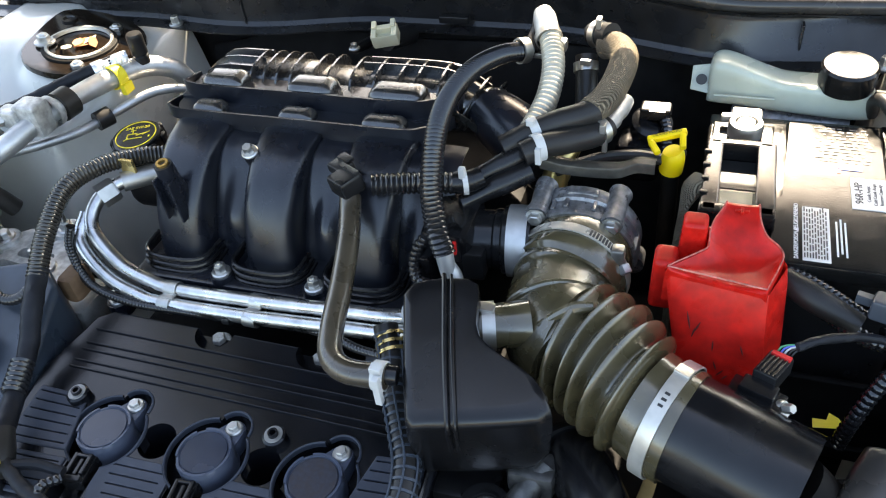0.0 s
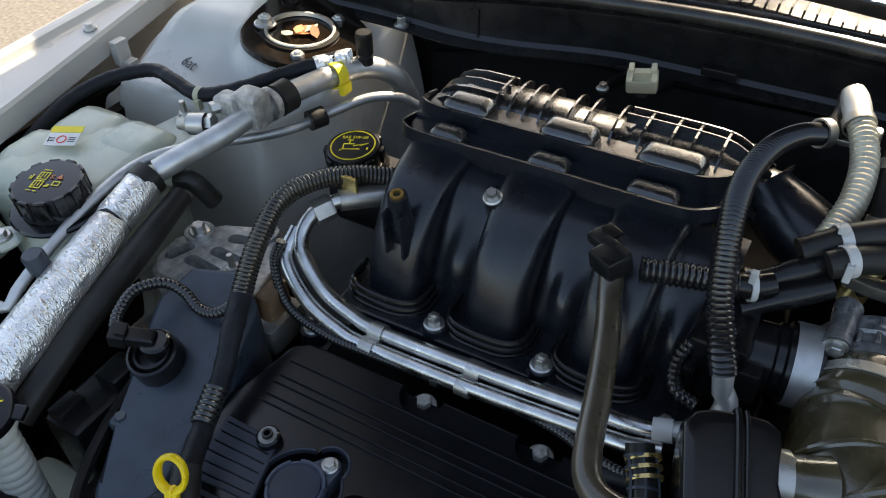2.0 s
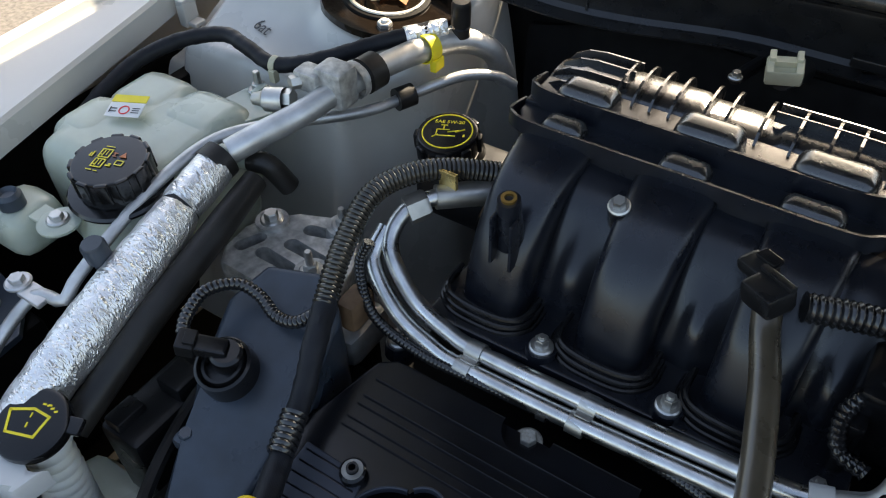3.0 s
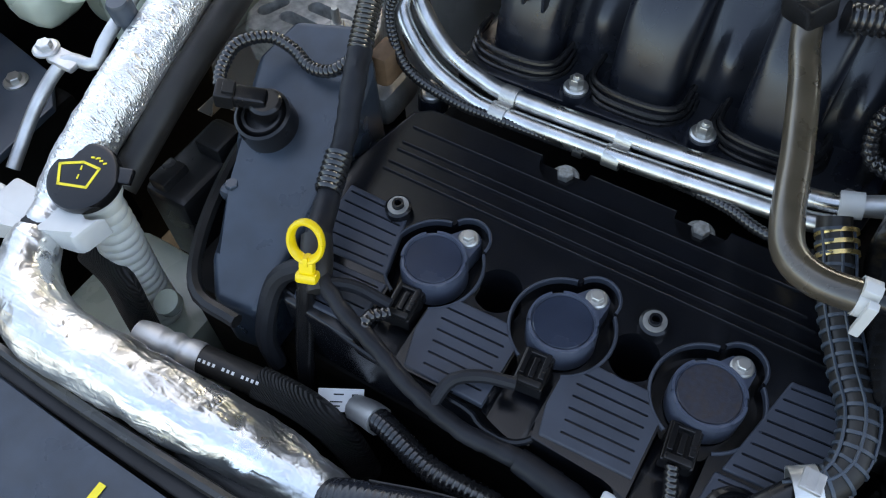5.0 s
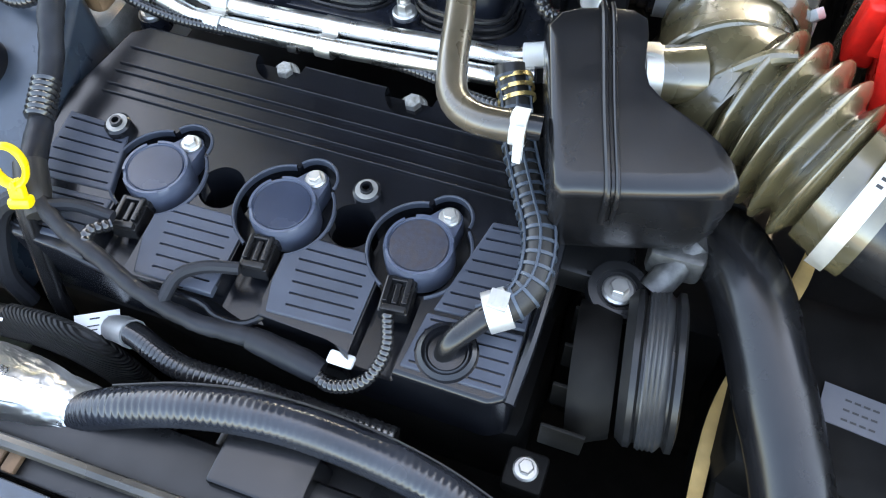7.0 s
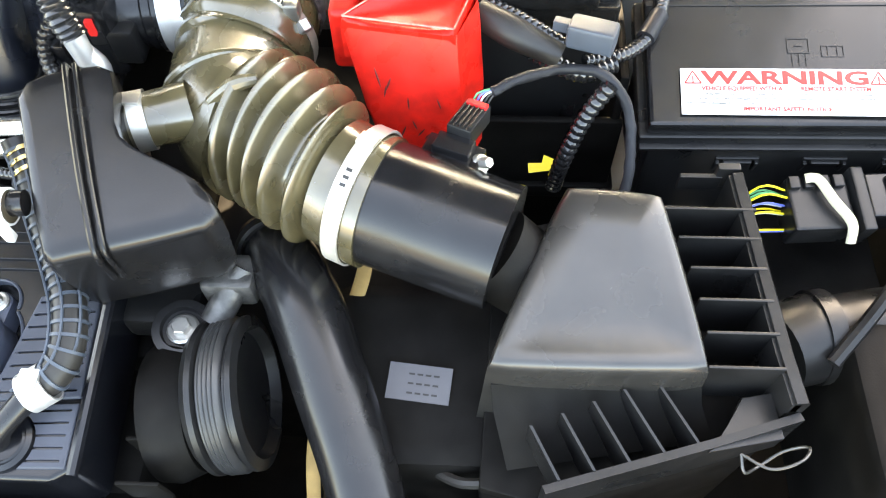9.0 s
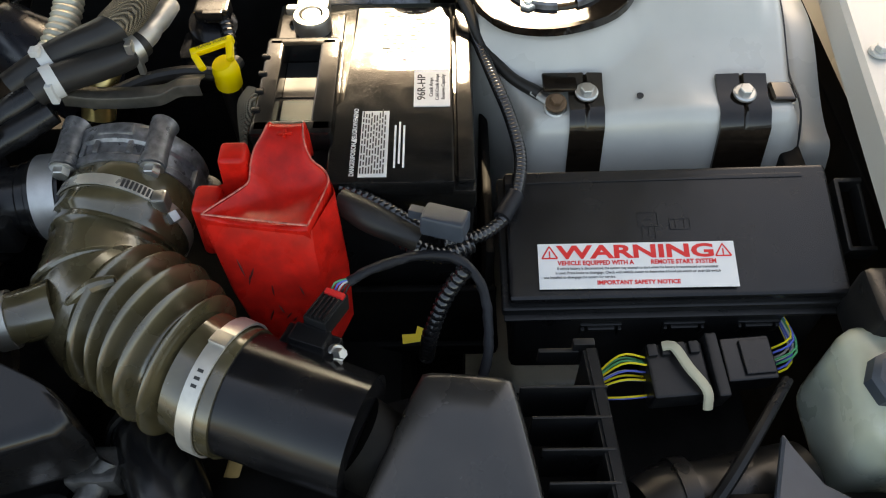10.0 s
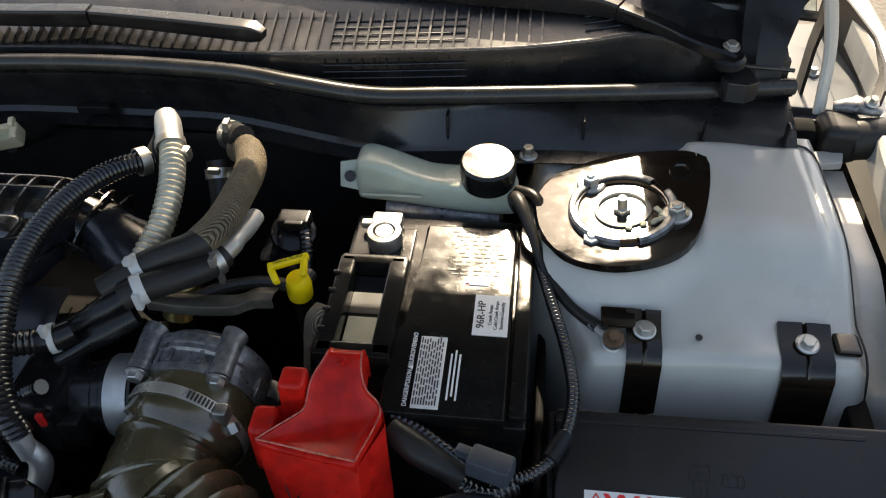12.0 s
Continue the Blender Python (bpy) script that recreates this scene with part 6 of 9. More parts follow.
    part("tray", box(0.37, 0.325, 0.67, 0.22, 0.28, 0.02, 0.006), DARK, tray)
    part("wall", joined(box(0.37, 0.195, 0.715, 0.21, 0.008, 0.10, 0.003), box(0.468, 0.325, 0.74, 0.008, 0.26, 0.15, 0.003)), DARK, tray)
    part("leg", box(0.37, 0.30, 0.59, 0.16, 0.2, 0.15, 0.01), DARK, tray)
    return t


battery()


def red_cover():
    t = thing("terminal_cover", (0.305, 0.15, 0.79), "scuffed red plastic positive terminal cover over the battery post", "terminal cover")
    body = [
        [(0.287, 0.130, 0.782), (0.342, 0.122, 0.782), (0.358, 0.155, 0.790), (0.332, 0.182, 0.79), (0.280, 0.175, 0.786)],
        [(0.272, 0.142, 0.835), (0.342, 0.132, 0.835), (0.358, 0.168, 0.838), (0.345, 0.200, 0.84), (0.268, 0.194, 0.838)],
        [(0.262, 0.158, 0.878), (0.338, 0.147, 0.880), (0.354, 0.182, 0.884), (0.347, 0.208, 0.887), (0.262, 0.202, 0.884)],
        [(0.258, 0.166, 0.899), (0.3375, 0.154, 0.899), (0.352, 0.192, 0.899), (0.345, 0.210, 0.898), (0.262, 0.204, 0.895)],
    ]
    fine = []
    for ring in body:
        pts = []
        for i in range(5):
            p, q = Vector(ring[i]), Vector(ring[(i + 1) % 5])
            for f in (0.06, 0.3, 0.5, 0.7, 0.94):
                pts.append(p + (q - p) * f)
        fine.append(pts)
    low = [Vector((p.x + (0.300 - p.x) * 0.08, p.y + (0.180 - p.y) * 0.08, p.z - 0.020)) for p in fine[-1]]
    part("body", loft(fine[:-1] + [[p - Vector((0, 0, 0.0035)) for p in fine[-1]], low]), RED, t, smooth=40)
    rows = [(0.1650, 0.1530, 0.2585, 0.3370, 0.8985, 0.0005), (0.1665, 0.1550, 0.2588, 0.3372, 0.9005, 0.0015), (0.172, 0.163, 0.2640, 0.3395, 0.9005, 0.0055), (0.180, 0.174, 0.2725, 0.3430, 0.9005, 0.0090), (0.188, 0.186, 0.2815, 0.3465, 0.9010, 0.0105), (0.195, 0.197, 0.2880, 0.3485, 0.9015, 0.0095), (0.204, 0.2055, 0.2885, 0.3445, 0.9030, 0.0070), (0.212, 0.213, 0.2885, 0.3355, 0.9055, 0.0050), (0.222, 0.2225, 0.2905, 0.3305, 0.9090, 0.0030), (0.233, 0.233, 0.2955, 0.3280, 0.9125, 0.0015), (0.241, 0.241, 0.2985, 0.3275, 0.9150, 0.0010), (0.247, 0.247, 0.2995, 0.3270, 0.9130, 0.0010), (0.252, 0.252, 0.3000, 0.3265, 0.9060, 0.0005), (0.2555, 0.2555, 0.3000, 0.3265, 0.8930, 0.0)]
    rings = []
    for yl, yr, x0, x1, z, sag in [tuple(p) for p in smooth_line(rows, 0.0035)[0]]:
        ring = []
        for f, dz in ((-0.012, -0.034), (-0.006, -0.010), (0.0, -0.003), (0.012, 0.0), (0.03, 0.0004), (0.055, -0.0012), (0.12, -0.0012 - 0.35 * sag), (0.25, -0.0012 - 0.75 * sag), (0.5, -0.0012 - sag), (0.75, -0.0012 - 0.8 * sag), (0.88, -0.0012 - 0.4 * sag), (0.945, -0.0012), (0.97, 0.0004), (0.988, 0.0), (1.0, -0.003), (1.006, -0.010), (1.012, -0.034)):
            ring.append((x0 + (x1 - x0) * f, yl + (yr - yl) * f, z + dz))
        rings.append(ring)
    part("saddle", loft(rings), RED, t, smooth=50)
    # Pale red along the worn rim paints in the highlight it catches.
    worn = surface("worn_red_highlight", (0.52, 0.13, 0.10), 0.22, vary=0.5, scale=180)
    left = [(x0 + 0.001, yl + 0.0012, z + 0.0005) for yl, yr, x0, x1, z, sag in rows[1:11]]
    right = [(x1 - 0.001, yr + 0.0012, z + 0.0005) for yl, yr, x0, x1, z, sag in rows[1:11]]
    part("rim_edge", joined(tube(left, 0.0007, 6, 0.003), tube(right, 0.0007, 6, 0.003), tube([left[0], right[0]], 0.0008, 6, 0.004)), worn, t, "worn edge with its highlight painted pale")
    part("side_wing", box(0.2570, 0.190, 0.868, 0.022, 0.030, 0.054, 0.005, None, 3, 0.88), RED, t)
    part("hinge_lug", joined(box(0.2770, 0.216, 0.888, 0.025, 0.026, 0.054, 0.004, None, 3, 0.80), box(0.290, 0.219, 0.882, 0.018, 0.014, 0.036, 0.002)), RED, t)
    part("cross_mark", joined(box(0.3130, 0.2350, 0.9128, 0.011, 0.0022, 0.0020, 0.0004), box(0.3130, 0.2350, 0.9128, 0.0022, 0.008, 0.0020, 0.0004)), RED, t)
    rnd = random.Random(21)
    lo, mid, hi = [(Vector(a), Vector(b)) for a, b in (((0.287, 0.130, 0.782), (0.342, 0.122, 0.782)), ((0.272, 0.142, 0.835), (0.342, 0.132, 0.835)), ((0.262, 0.158, 0.878), (0.338, 0.147, 0.880)))]
    for k in range(9):
        u, v, du, dv = rnd.uniform(0.1, 0.9), rnd.uniform(0.3, 0.85), rnd.uniform(-0.03, 0.10), rnd.uniform(0.03, 0.16)
        line = []
        for f in (0, 0.5, 1):
            uu, vv = u + du * f, v + dv * f
            (a0, a1), (b0, b1), w = (lo, mid, vv / 0.56) if vv < 0.56 else (mid, hi, (vv - 0.56) / 0.44)
            p = (a0 + (a1 - a0) * uu) * (1 - w) + (b0 + (b1 - b0) * uu) * w
            line.append((p.x, p.y - 0.0002, p.z, 0.0002 + 0.0006 * (f == 0.5)))
        part("scuff", tube(line, n=6, step=0.003), surface("scuff_mark", (0.09, 0.008, 0.006), 0.6) if k == 0 else bpy.data.materials["scuff_mark"], t, "dark scuff mark")
    return t


red_cover()


def fuse_box():
    t = thing("fuse_box", (0.61, 0.19, 0.60), "black plastic fuse box with a white and red warning label", "fuse box")
    up = Vector((0, -0.26, 1)).normalized()
    m = plane_frame((0.611, 0.198, 0.836), (1, 0, 0.02), up)
    part("lid", joined(box(0, 0, -0.008, 0.262, 0.112, 0.018, 0.004, m), box(-0.01, 0.046, 0.0012, 0.24, 0.004, 0.0015, 0.0005, m)), BLACK_FINE, t)
    part("lid_skirt", box(0, 0.0, -0.022, 0.272, 0.118, 0.014, 0.003, m), BLACK, t)
    part("rim", box(0, -0.061, -0.026, 0.268, 0.006, 0.004, 0.001, m), BLACK, t)
    part("base", box(0.611, 0.20, 0.755, 0.25, 0.105, 0.10, 0.006), BLACK, t)
    for x in (-0.055, 0.012, 0.072):
        clip = part("catch", joined(box(x, -0.062, -0.048, 0.034, 0.006, 0.016, 0.0015, m), box(x, -0.066, -0.044, 0.022, 0.004, 0.005, 0.001, m), box(x - 0.015, -0.066, -0.05, 0.003, 0.004, 0.014, 0.0008, m), box(x + 0.015, -0.066, -0.05, 0.003, 0.004, 0.014, 0.0008, m)), BLACK, t)
    latch = part("latch", joined(box(0.138, 0.012, -0.012, 0.004, 0.062, 0.020, 0.001, m), box(0.148, 0.042, -0.012, 0.022, 0.004, 0.020, 0.001, m), box(0.148, -0.018, -0.012, 0.022, 0.004, 0.020, 0.001, m), box(0.158, 0.012, -0.014, 0.003, 0.062, 0.016, 0.001, m)), BLACK, t)
    # symbols moulded in the lid
    z = 0.0012
    part("moulded_symbol", joined(*[box(x, y, z, w, h, 0.0008, 0.0002, m) for x, y, w, h in ((-0.018, 0.016, 0.016, 0.001), (-0.018, 0.004, 0.016, 0.001), (-0.0258, 0.010, 0.001, 0.013), (-0.0102, 0.010, 0.001, 0.013), (-0.023, -0.002, 0.001, 0.010), (-0.018, -0.002, 0.001, 0.010), (-0.013, -0.002, 0.001, 0.010), (-0.018, 0.010, 0.006, 0.0012), (0.007, 0.010, 0.016, 0.001), (0.007, 0.001, 0.016, 0.001), (-0.001, 0.0055, 0.001, 0.009), (0.015, 0.0055, 0.001, 0.009), (0.0035, 0.0055, 0.001, 0.009), (0.0105, 0.0055, 0.001, 0.009))]), BLACK_FINE, t)
    # label
    ml = plane_frame((0.5800, 0.1685, 0.83), (1, -0.012, 0.025), up)
    lab = part("warning_label", box(0, 0, 0.0018, 0.152, 0.0375, 0.0008, 0, ml), LABEL, t, "white label printed WARNING in red")
    ux, uy, un = ml.col[0].to_3d(), ml.col[1].to_3d(), ml.col[2].to_3d()
    o = ml.translation + un * 0.0024

    def words(text, x, y, size, mat, wide=1.0, bold=0.0, align="CENTER"):
        lettering(lab, text, o + ux * x + uy * y, size, ux, un, mat, wide=wide, bold=bold, align=align)

    words("WARNING", 0.0, 0.0108, 0.0150, INK_RED, 1.66, 0.0005)
    words("VEHICLE EQUIPPED WITH A          REMOTE START SYSTEM", 0.0, 0.0022, 0.0050, INK_RED, 0.94, 0.00016)
    words("If vehicle battery is disconnected, the system may attempt to start when the battery is reconnected or transmitter", 0, -0.0022, 0.0031, INK_BLACK, 0.86)
    words("is used. Press brake to disengage. Check with vehicle owner to determine if hood pin switch or override switch", 0, -0.0058, 0.0031, INK_BLACK, 0.90)
    words("was installed to disengage the system for service.", -0.0725, -0.0094, 0.0031, INK_BLACK, 0.9, align="LEFT")
    words("IMPORTANT SAFETY NOTICE", 0, -0.0142, 0.0046, INK_RED, 1.05, 0.00016)
    for x in (-0.067, 0.067):
        tri = [(x - 0.006, 0.0065), (x + 0.006, 0.0065), (x, 0.0165)]
        sides = []
        for a, b in zip(tri, tri[1:] + tri[:1]):
            c, d = Vector(((a[0] + b[0]) / 2, (a[1] + b[1]) / 2)), Vector((b[0] - a[0], b[1] - a[1]))
            sides.append(box(0, 0, 0, d.length, 0.0011, 0.0003, 0, ml @ pose(c.x, c.y, 0.0024, 0, 0, math.degrees(math.atan2(d.y, d.x)))))
        sides.append(box(x, 0.0105, 0.0024, 0.0011, 0.004, 0.0003, 0, ml))
        sides.append(box(x, 0.0076, 0.0024, 0.0011, 0.0011, 0.0003, 0, ml))
        part("warning_triangle", joined(*sides), INK_RED, lab)
    return t


fuse_box()


def strut_top(side):
    t = thing("strut_mount", (side * 0.545, 0.43, 0.89), "glossy black strut mount plate with three zinc nuts" if side > 0 else "black strut mount plate with dry leaves in its cup", "strut mount", "strut mounts")
    tilt = Vector((-side * 0.108, 0.008, 1)).normalized()
    m = plane_frame((side * 0.536, 0.437, 0.9045), (1, 0, side * 0.108), tilt)
    s = side
    plate = [(-0.075 * s, -0.03), (-0.05 * s, -0.062), (-0.005 * s, -0.075), (0.045 * s, -0.06), (0.07 * s, -0.02), (0.085 * s, 0.055), (0.075 * s, 0.085), (0.0 * s, 0.085), (-0.065 * s, 0.055), (-0.08 * s, 0.015)]
    plate = [tuple(p) for p in smooth_line([(*p, 0) for p in plate + plate[:1]], 0.012)[0][:-1, :2]]
    if s < 0:
        plate = plate[::-1]
    part("plate", prism(plate, -0.006, 0.002, 0.002, m), ECOAT, t)
    if s > 0:
        for a0, sweep in ((50, 215), (285, 100)):
            part("ring_arc", lathe([(0.0425, 0.000), (0.0425, 0.0075), (0.0445, 0.0085), (0.0480, 0.0085), (0.0500, 0.0065), (0.0505, 0.000)], m, 30, a0, sweep), CAST, t, "galvanised ring segment")
        rnd = random.Random(8)
        for k in range(9):
            q, r = rnd.uniform(-2.2, 1.2), rnd.uniform(0.027, 0.040)
            part("flake", box(0, 0, 0, rnd.uniform(0.004, 0.010), 0.005, 0.003, 0.001, m @ pose(r * math.cos(q), r * math.sin(q), 0.0035, rnd.uniform(-20, 20), 0, rnd.uniform(0, 180))), CREAM, t, "pale flake of dirt")
    part("bearing_ring", lathe([(0.050, 0.001), (0.049, 0.0045), (0.045, 0.0055), (0.041, 0.005), (0.040, 0.001), (0.037, -0.004), (0.024, -0.006), (0, -0.006)], m, 44), ECOAT if s > 0 else DARK, t)
    if s < 0:
        part("inner_ring", lathe([(0.045, 0.004), (0.044, 0.0072), (0.0405, 0.0072), (0.0395, 0.003)], m, 44), STEEL, t, "bare metal ring")
    if s > 0:
        part("cup", lathe([(0.026, -0.005), (0.026, 0.004), (0.022, 0.005), (0.020, -0.002), (0.014, -0.003), (0, -0.003)], m, 32), STEEL, t)
        part("rod_nut", joined(hex_head(m @ Vector((0, 0, -0.004)), tilt, 0.009, 0.010), lathe([(0.005, 0.006), (0.005, 0.015), (0.004, 0.0165), (0, 0.0165)], m, 14)), STEEL, t)
    else:
        rnd = random.Random(3)
        for k in range(7):
            a, r = rnd.uniform(0, 6.28), rnd.uniform(0, 0.022)
            mm = m @ Matrix.Translation((r * math.cos(a), r * math.sin(a), 0.002 + 0.001 * k)) @ pose(0, 0, 0, rnd.uniform(-25, 25), rnd.uniform(-25, 25), rnd.uniform(0, 360))
            leaf = prism([(-0.013, 0), (-0.006, 0.006), (0.004, 0.006), (0.013, 0.001), (0.005, -0.005), (-0.005, -0.005)], 0, 0.0006, 0, mm)
            part("leaf", leaf, LEAF if k % 3 else CREAM, t, "dry brown leaf")
    nuts = ((0.508, 0.475, 0.903), (0.583, 0.427, 0.912), (0.508, 0.398, 0.896)) if s > 0 else ((-0.579, 0.423, 0.914), (-0.515, 0.488, 0.898), (-0.504, 0.388, 0.897))
    for p in nuts:
        bolt(t, p, tilt, r=0.0105, h=0.010, stud=0.003, name="nut")
    part("slot_hole", lathe([(0.011, 0.002), (0.011, 0.0045), (0.008, 0.0045), (0.007, 0.0025), (0, 0.0025)], m @ Matrix.Translation((0.058 * s, 0.055, 0)), 20), ECOAT, t)
    return t


strut_top(1)
strut_top(-1)


def tower_brackets():
    for x, y, w, extra in ((0.554, 0.322, 0.030, False), (0.688, 0.318, 0.043, True)):
        t = thing("fuse_box_bracket", (x, y, 0.75), "glossy black steel bracket bolted to the strut tower", "bracket", "brackets on the tower")
        side = [(y + 0.022, 0.873), (y + 0.004, 0.865), (y - 0.012, 0.863), (y - 0.024, 0.852), (y - 0.034, 0.81), (y - 0.040, 0.76)]
        part("strap", thick(loft([[(x - w / 2, yy, z), (x - 0.002, yy, z + 0.0005), (x, yy, z - 0.002), (x + 0.002, yy, z + 0.0005), (x + w / 2, yy, z)] for yy, z in side], closed=False), 0.004), ECOAT, t, smooth=40)
        bolt(t, (x, y + 0.002, 0.868), (0, -0.15, 1), r=0.0075, h=0.006)
        if extra:
            part("tab", box(x + 0.034, y + 0.008, 0.864, 0.022, 0.024, 0.006, 0.004), ECOAT, t)
        else:
            part("tab", box(x - 0.022, y + 0.014, 0.8695, 0.030, 0.022, 0.004, 0.0015), ECOAT, t)
    g = thing("ground_cable", (0.47, 0.4, 0.84), "black battery ground cable with a crimped lug on a rusty bolt", "cable")
    part("cable", tube([(0.436, 0.475, 0.870, 0.0065), (0.434, 0.462, 0.893, 0.007), (0.440, 0.445, 0.902, 0.007), (0.452, 0.418, 0.892, 0.0055), (0.468, 0.385, 0.872, 0.005), (0.49, 0.352, 0.864, 0.005), (0.515, 0.33, 0.862, 0.006)], n=12, step=0.006), RUBBER, g)
    part("lug", joined(tube([(0.510, 0.334, 0.863, 0.006), (0.524, 0.322, 0.860, 0.005)], n=10, step=0.004, squash=0.6), washer((0.528, 0.318, 0.856), (0, -0.3, 1), 0.010, 0.003)), STEEL, g)
    bolt(g, (0.528, 0.318, 0.862), (0, -0.3, 1), r=0.007, h=0.006, mat=RUST)
    for x, y, z in ((0.6, 0.322, 0.8692), (0.694, 0.465, 0.9130)):
        solid("drain_hole", lathe([(0, 0.0), (0.0028, 0.0), (0.0031, 0.0012), (0, 0.0012)], axis_matrix((x, y, z - 0.004), (0, -0.2, 1)), 18), INK_BLACK, "small round black hole in the painted tower", "hole", kind="structure")


tower_brackets()


def brake_reservoir():
    t = thing("brake_reservoir", (0.35, 0.48, 0.80), "milky white brake fluid reservoir with a black cap", "reservoir")
    rings = []
    for x, top, deep, back in smooth_line([(0.2705, 0.902, 0.013, 0.500), (0.274, 0.911, 0.018, 0.500), (0.285, 0.914, 0.020, 0.500), (0.305, 0.909, 0.020, 0.499), (0.330, 0.901, 0.020, 0.496), (0.350, 0.897, 0.020, 0.493), (0.385, 0.897, 0.021, 0.490), (0.415, 0.897, 0.021, 0.488), (0.432, 0.894, 0.018, 0.487), (0.437, 0.888, 0.012, 0.487)], 0.004)[0]:
        rings.append([(x, back + deep * abs(math.cos(q)) ** 0.4 * (1 if math.cos(q) > 0 else -1), (top + 0.862) / 2 + (top - 0.862) / 2 * abs(math.sin(q)) ** 0.4 * (1 if math.sin(q) > 0 else -1)) for q in (2 * math.pi * (k + 0.5) / 28 for k in range(28))])
    part("tank", loft(rings), MILKY, t, smooth=45)
    part("weld_seam", loft([[(x, 0.494 - 0.0225, 0.880), (x, 0.494 - 0.0245, 0.881), (x, 0.494 - 0.0225, 0.882)] for x in (0.278, 0.32, 0.34)]), MILKY, t)
    part("tab", prism([(0.252, -0.012), (0.276, -0.016), (0.276, 0.018), (0.252, 0.014)], -0.003, 0.003, 0.001, Matrix.Translation((0, 0.495, 0.886)) @ pose(0, 0, 0, 60, 0, 0)), MILKY, t)
    part("tab_hole", lathe([(0, 0), (0.006, 0), (0.006, 0.001), (0, 0.001)], axis_matrix((0.263, 0.4905, 0.888), (0, -0.85, 0.5)), 16), INK_BLACK, t)
    part("cap", lathe([(0.0272, 0), (0.0282, 0.012), (0.0278, 0.023), (0.0255, 0.026), (0, 0.026)], axis_matrix((0.4065, 0.487, 0.894), (0, -0.06, 1)), 44), WET_BLACK, t, "round black cap, shiny with dew")
    part("cylinder", tube([(0.30, 0.50, 0.84, 0.022), (0.42, 0.49, 0.84, 0.022)], n=18, step=0.02), CAST, t)
    part("cover", tube([(0.436, 0.475, 0.892, 0.006), (0.455, 0.458, 0.896, 0.007), (0.464, 0.43, 0.882, 0.006)], n=12, step=0.006), BLACK, t)
    return t


brake_reservoir()


def trans_dipstick():
    t = thing("gearbox_dipstick", (0.25, 0.33, 0.75), "yellow gearbox dipstick handle with black lettering", "dipstick")
    m = plane_frame((0.241, 0.339, 0.909), (0.92, 0.30, 0.15), (0.1, -0.28, 0.95)) @ Matrix.Diagonal((1.05, 0.65, 1, 1))
    head = part("handle", joined(box(0, 0.004, 0, 0.036, 0.010, 0.007, 0.002, m), box(-0.0155, -0.010, 0, 0.006, 0.024, 0.007, 0.002, m @ pose(0, 0, 0, 0, 0, 8)), box(0.0135, -0.010, 0, 0.006, 0.026, 0.007, 0.002, m @ pose(0, 0, 0, 0, 0, -8))), YELLOW, t)
    lettering(head, "TRANS FLUID", m @ Vector((0, 0.0052, 0.0037)), 0.0042, m.col[0].to_3d(), m.col[2].to_3d(), INK_BLACK, wide=1.1)
    part("plug", tube([(0.247, 0.333, 0.899, 0.009), (0.248, 0.334, 0.892, 0.0115), (0.247, 0.336, 0.874, 0.0115)], n=16, step=0.004), YELLOW, t)
    part("tube", tube([(0.247, 0.337, 0.872, 0.009), (0.249, 0.335, 0.75, 0.009)], n=12, step=0.02), DARK, t)
    return t


trans_dipstick()


def battery_cables():
    t = thing("positive_cable", (0.44, 0.22, 0.80), "black convoluted battery cable with taped joints", "cable")
    part("loom", tube([(0.452, 0.425, 0.868), (0.462, 0.395, 0.870), (0.474, 0.35, 0.868), (0.488, 0.30, 0.862), (0.494, 0.255, 0.856), (0.484, 0.212, 0.852), (0.462, 0.187, 0.850), (0.430, 0.176, 0.852)], 0.0056, 14, rib=(0.0040, 0.0009)), LOOM, t)
    part("loom", tube([(0.452, 0.178, 0.848), (0.43, 0.168, 0.848), (0.405, 0.176, 0.852), (0.375, 0.196, 0.858)], 0.0075, 12, rib=(0.005, 0.0012)), LOOM, t)
    part("sheath", tube([(0.352, 0.204, 0.872, 0.010), (0.375, 0.190, 0.868, 0.012), (0.398, 0.180, 0.862, 0.010), (0.412, 0.175, 0.858, 0.009)], n=14, step=0.006), RUBBER, t)
    part("thin_loom", tube([(0.352, 0.214, 0.874), (0.372, 0.206, 0.872), (0.394, 0.194, 0.868), (0.415, 0.183, 0.862)], 0.0055, 10, rib=(0.005, 0.001)), LOOM, t)
    m = plane_frame((0.432, 0.174, 0.880), (0.92, -0.30, 0.02), (0.05, 0.15, 1))
    part("fuse_connector", joined(box(0, 0, 0, 0.034, 0.020, 0.018, 0.003, m), box(-0.022, 0.004, 0, 0.014, 0.008, 0.008, 0.001, m)), SLATE, t, "slate grey plastic connector")
    part("tape", tube([(0.476, 0.20, 0.852, 0.0072), (0.488, 0.222, 0.855, 0.0072)], n=12, step=0.005), TAPE, t)
    s = thing("heater_strap", (0.27, 0.28, 0.75), "tan woven strap hanging beside the battery", "strap")
    part("strap", tube([(0.274, 0.312, 0.890, 0.005), (0.270, 0.300, 0.882, 0.010), (0.264, 0.285, 0.862, 0.004), (0.262, 0.272, 0.82, 0.004), (0.262, 0.262, 0.72, 0.004)], n=10, step=0.006, squash=0.6), BRAID, s)
    return t


battery_cables()


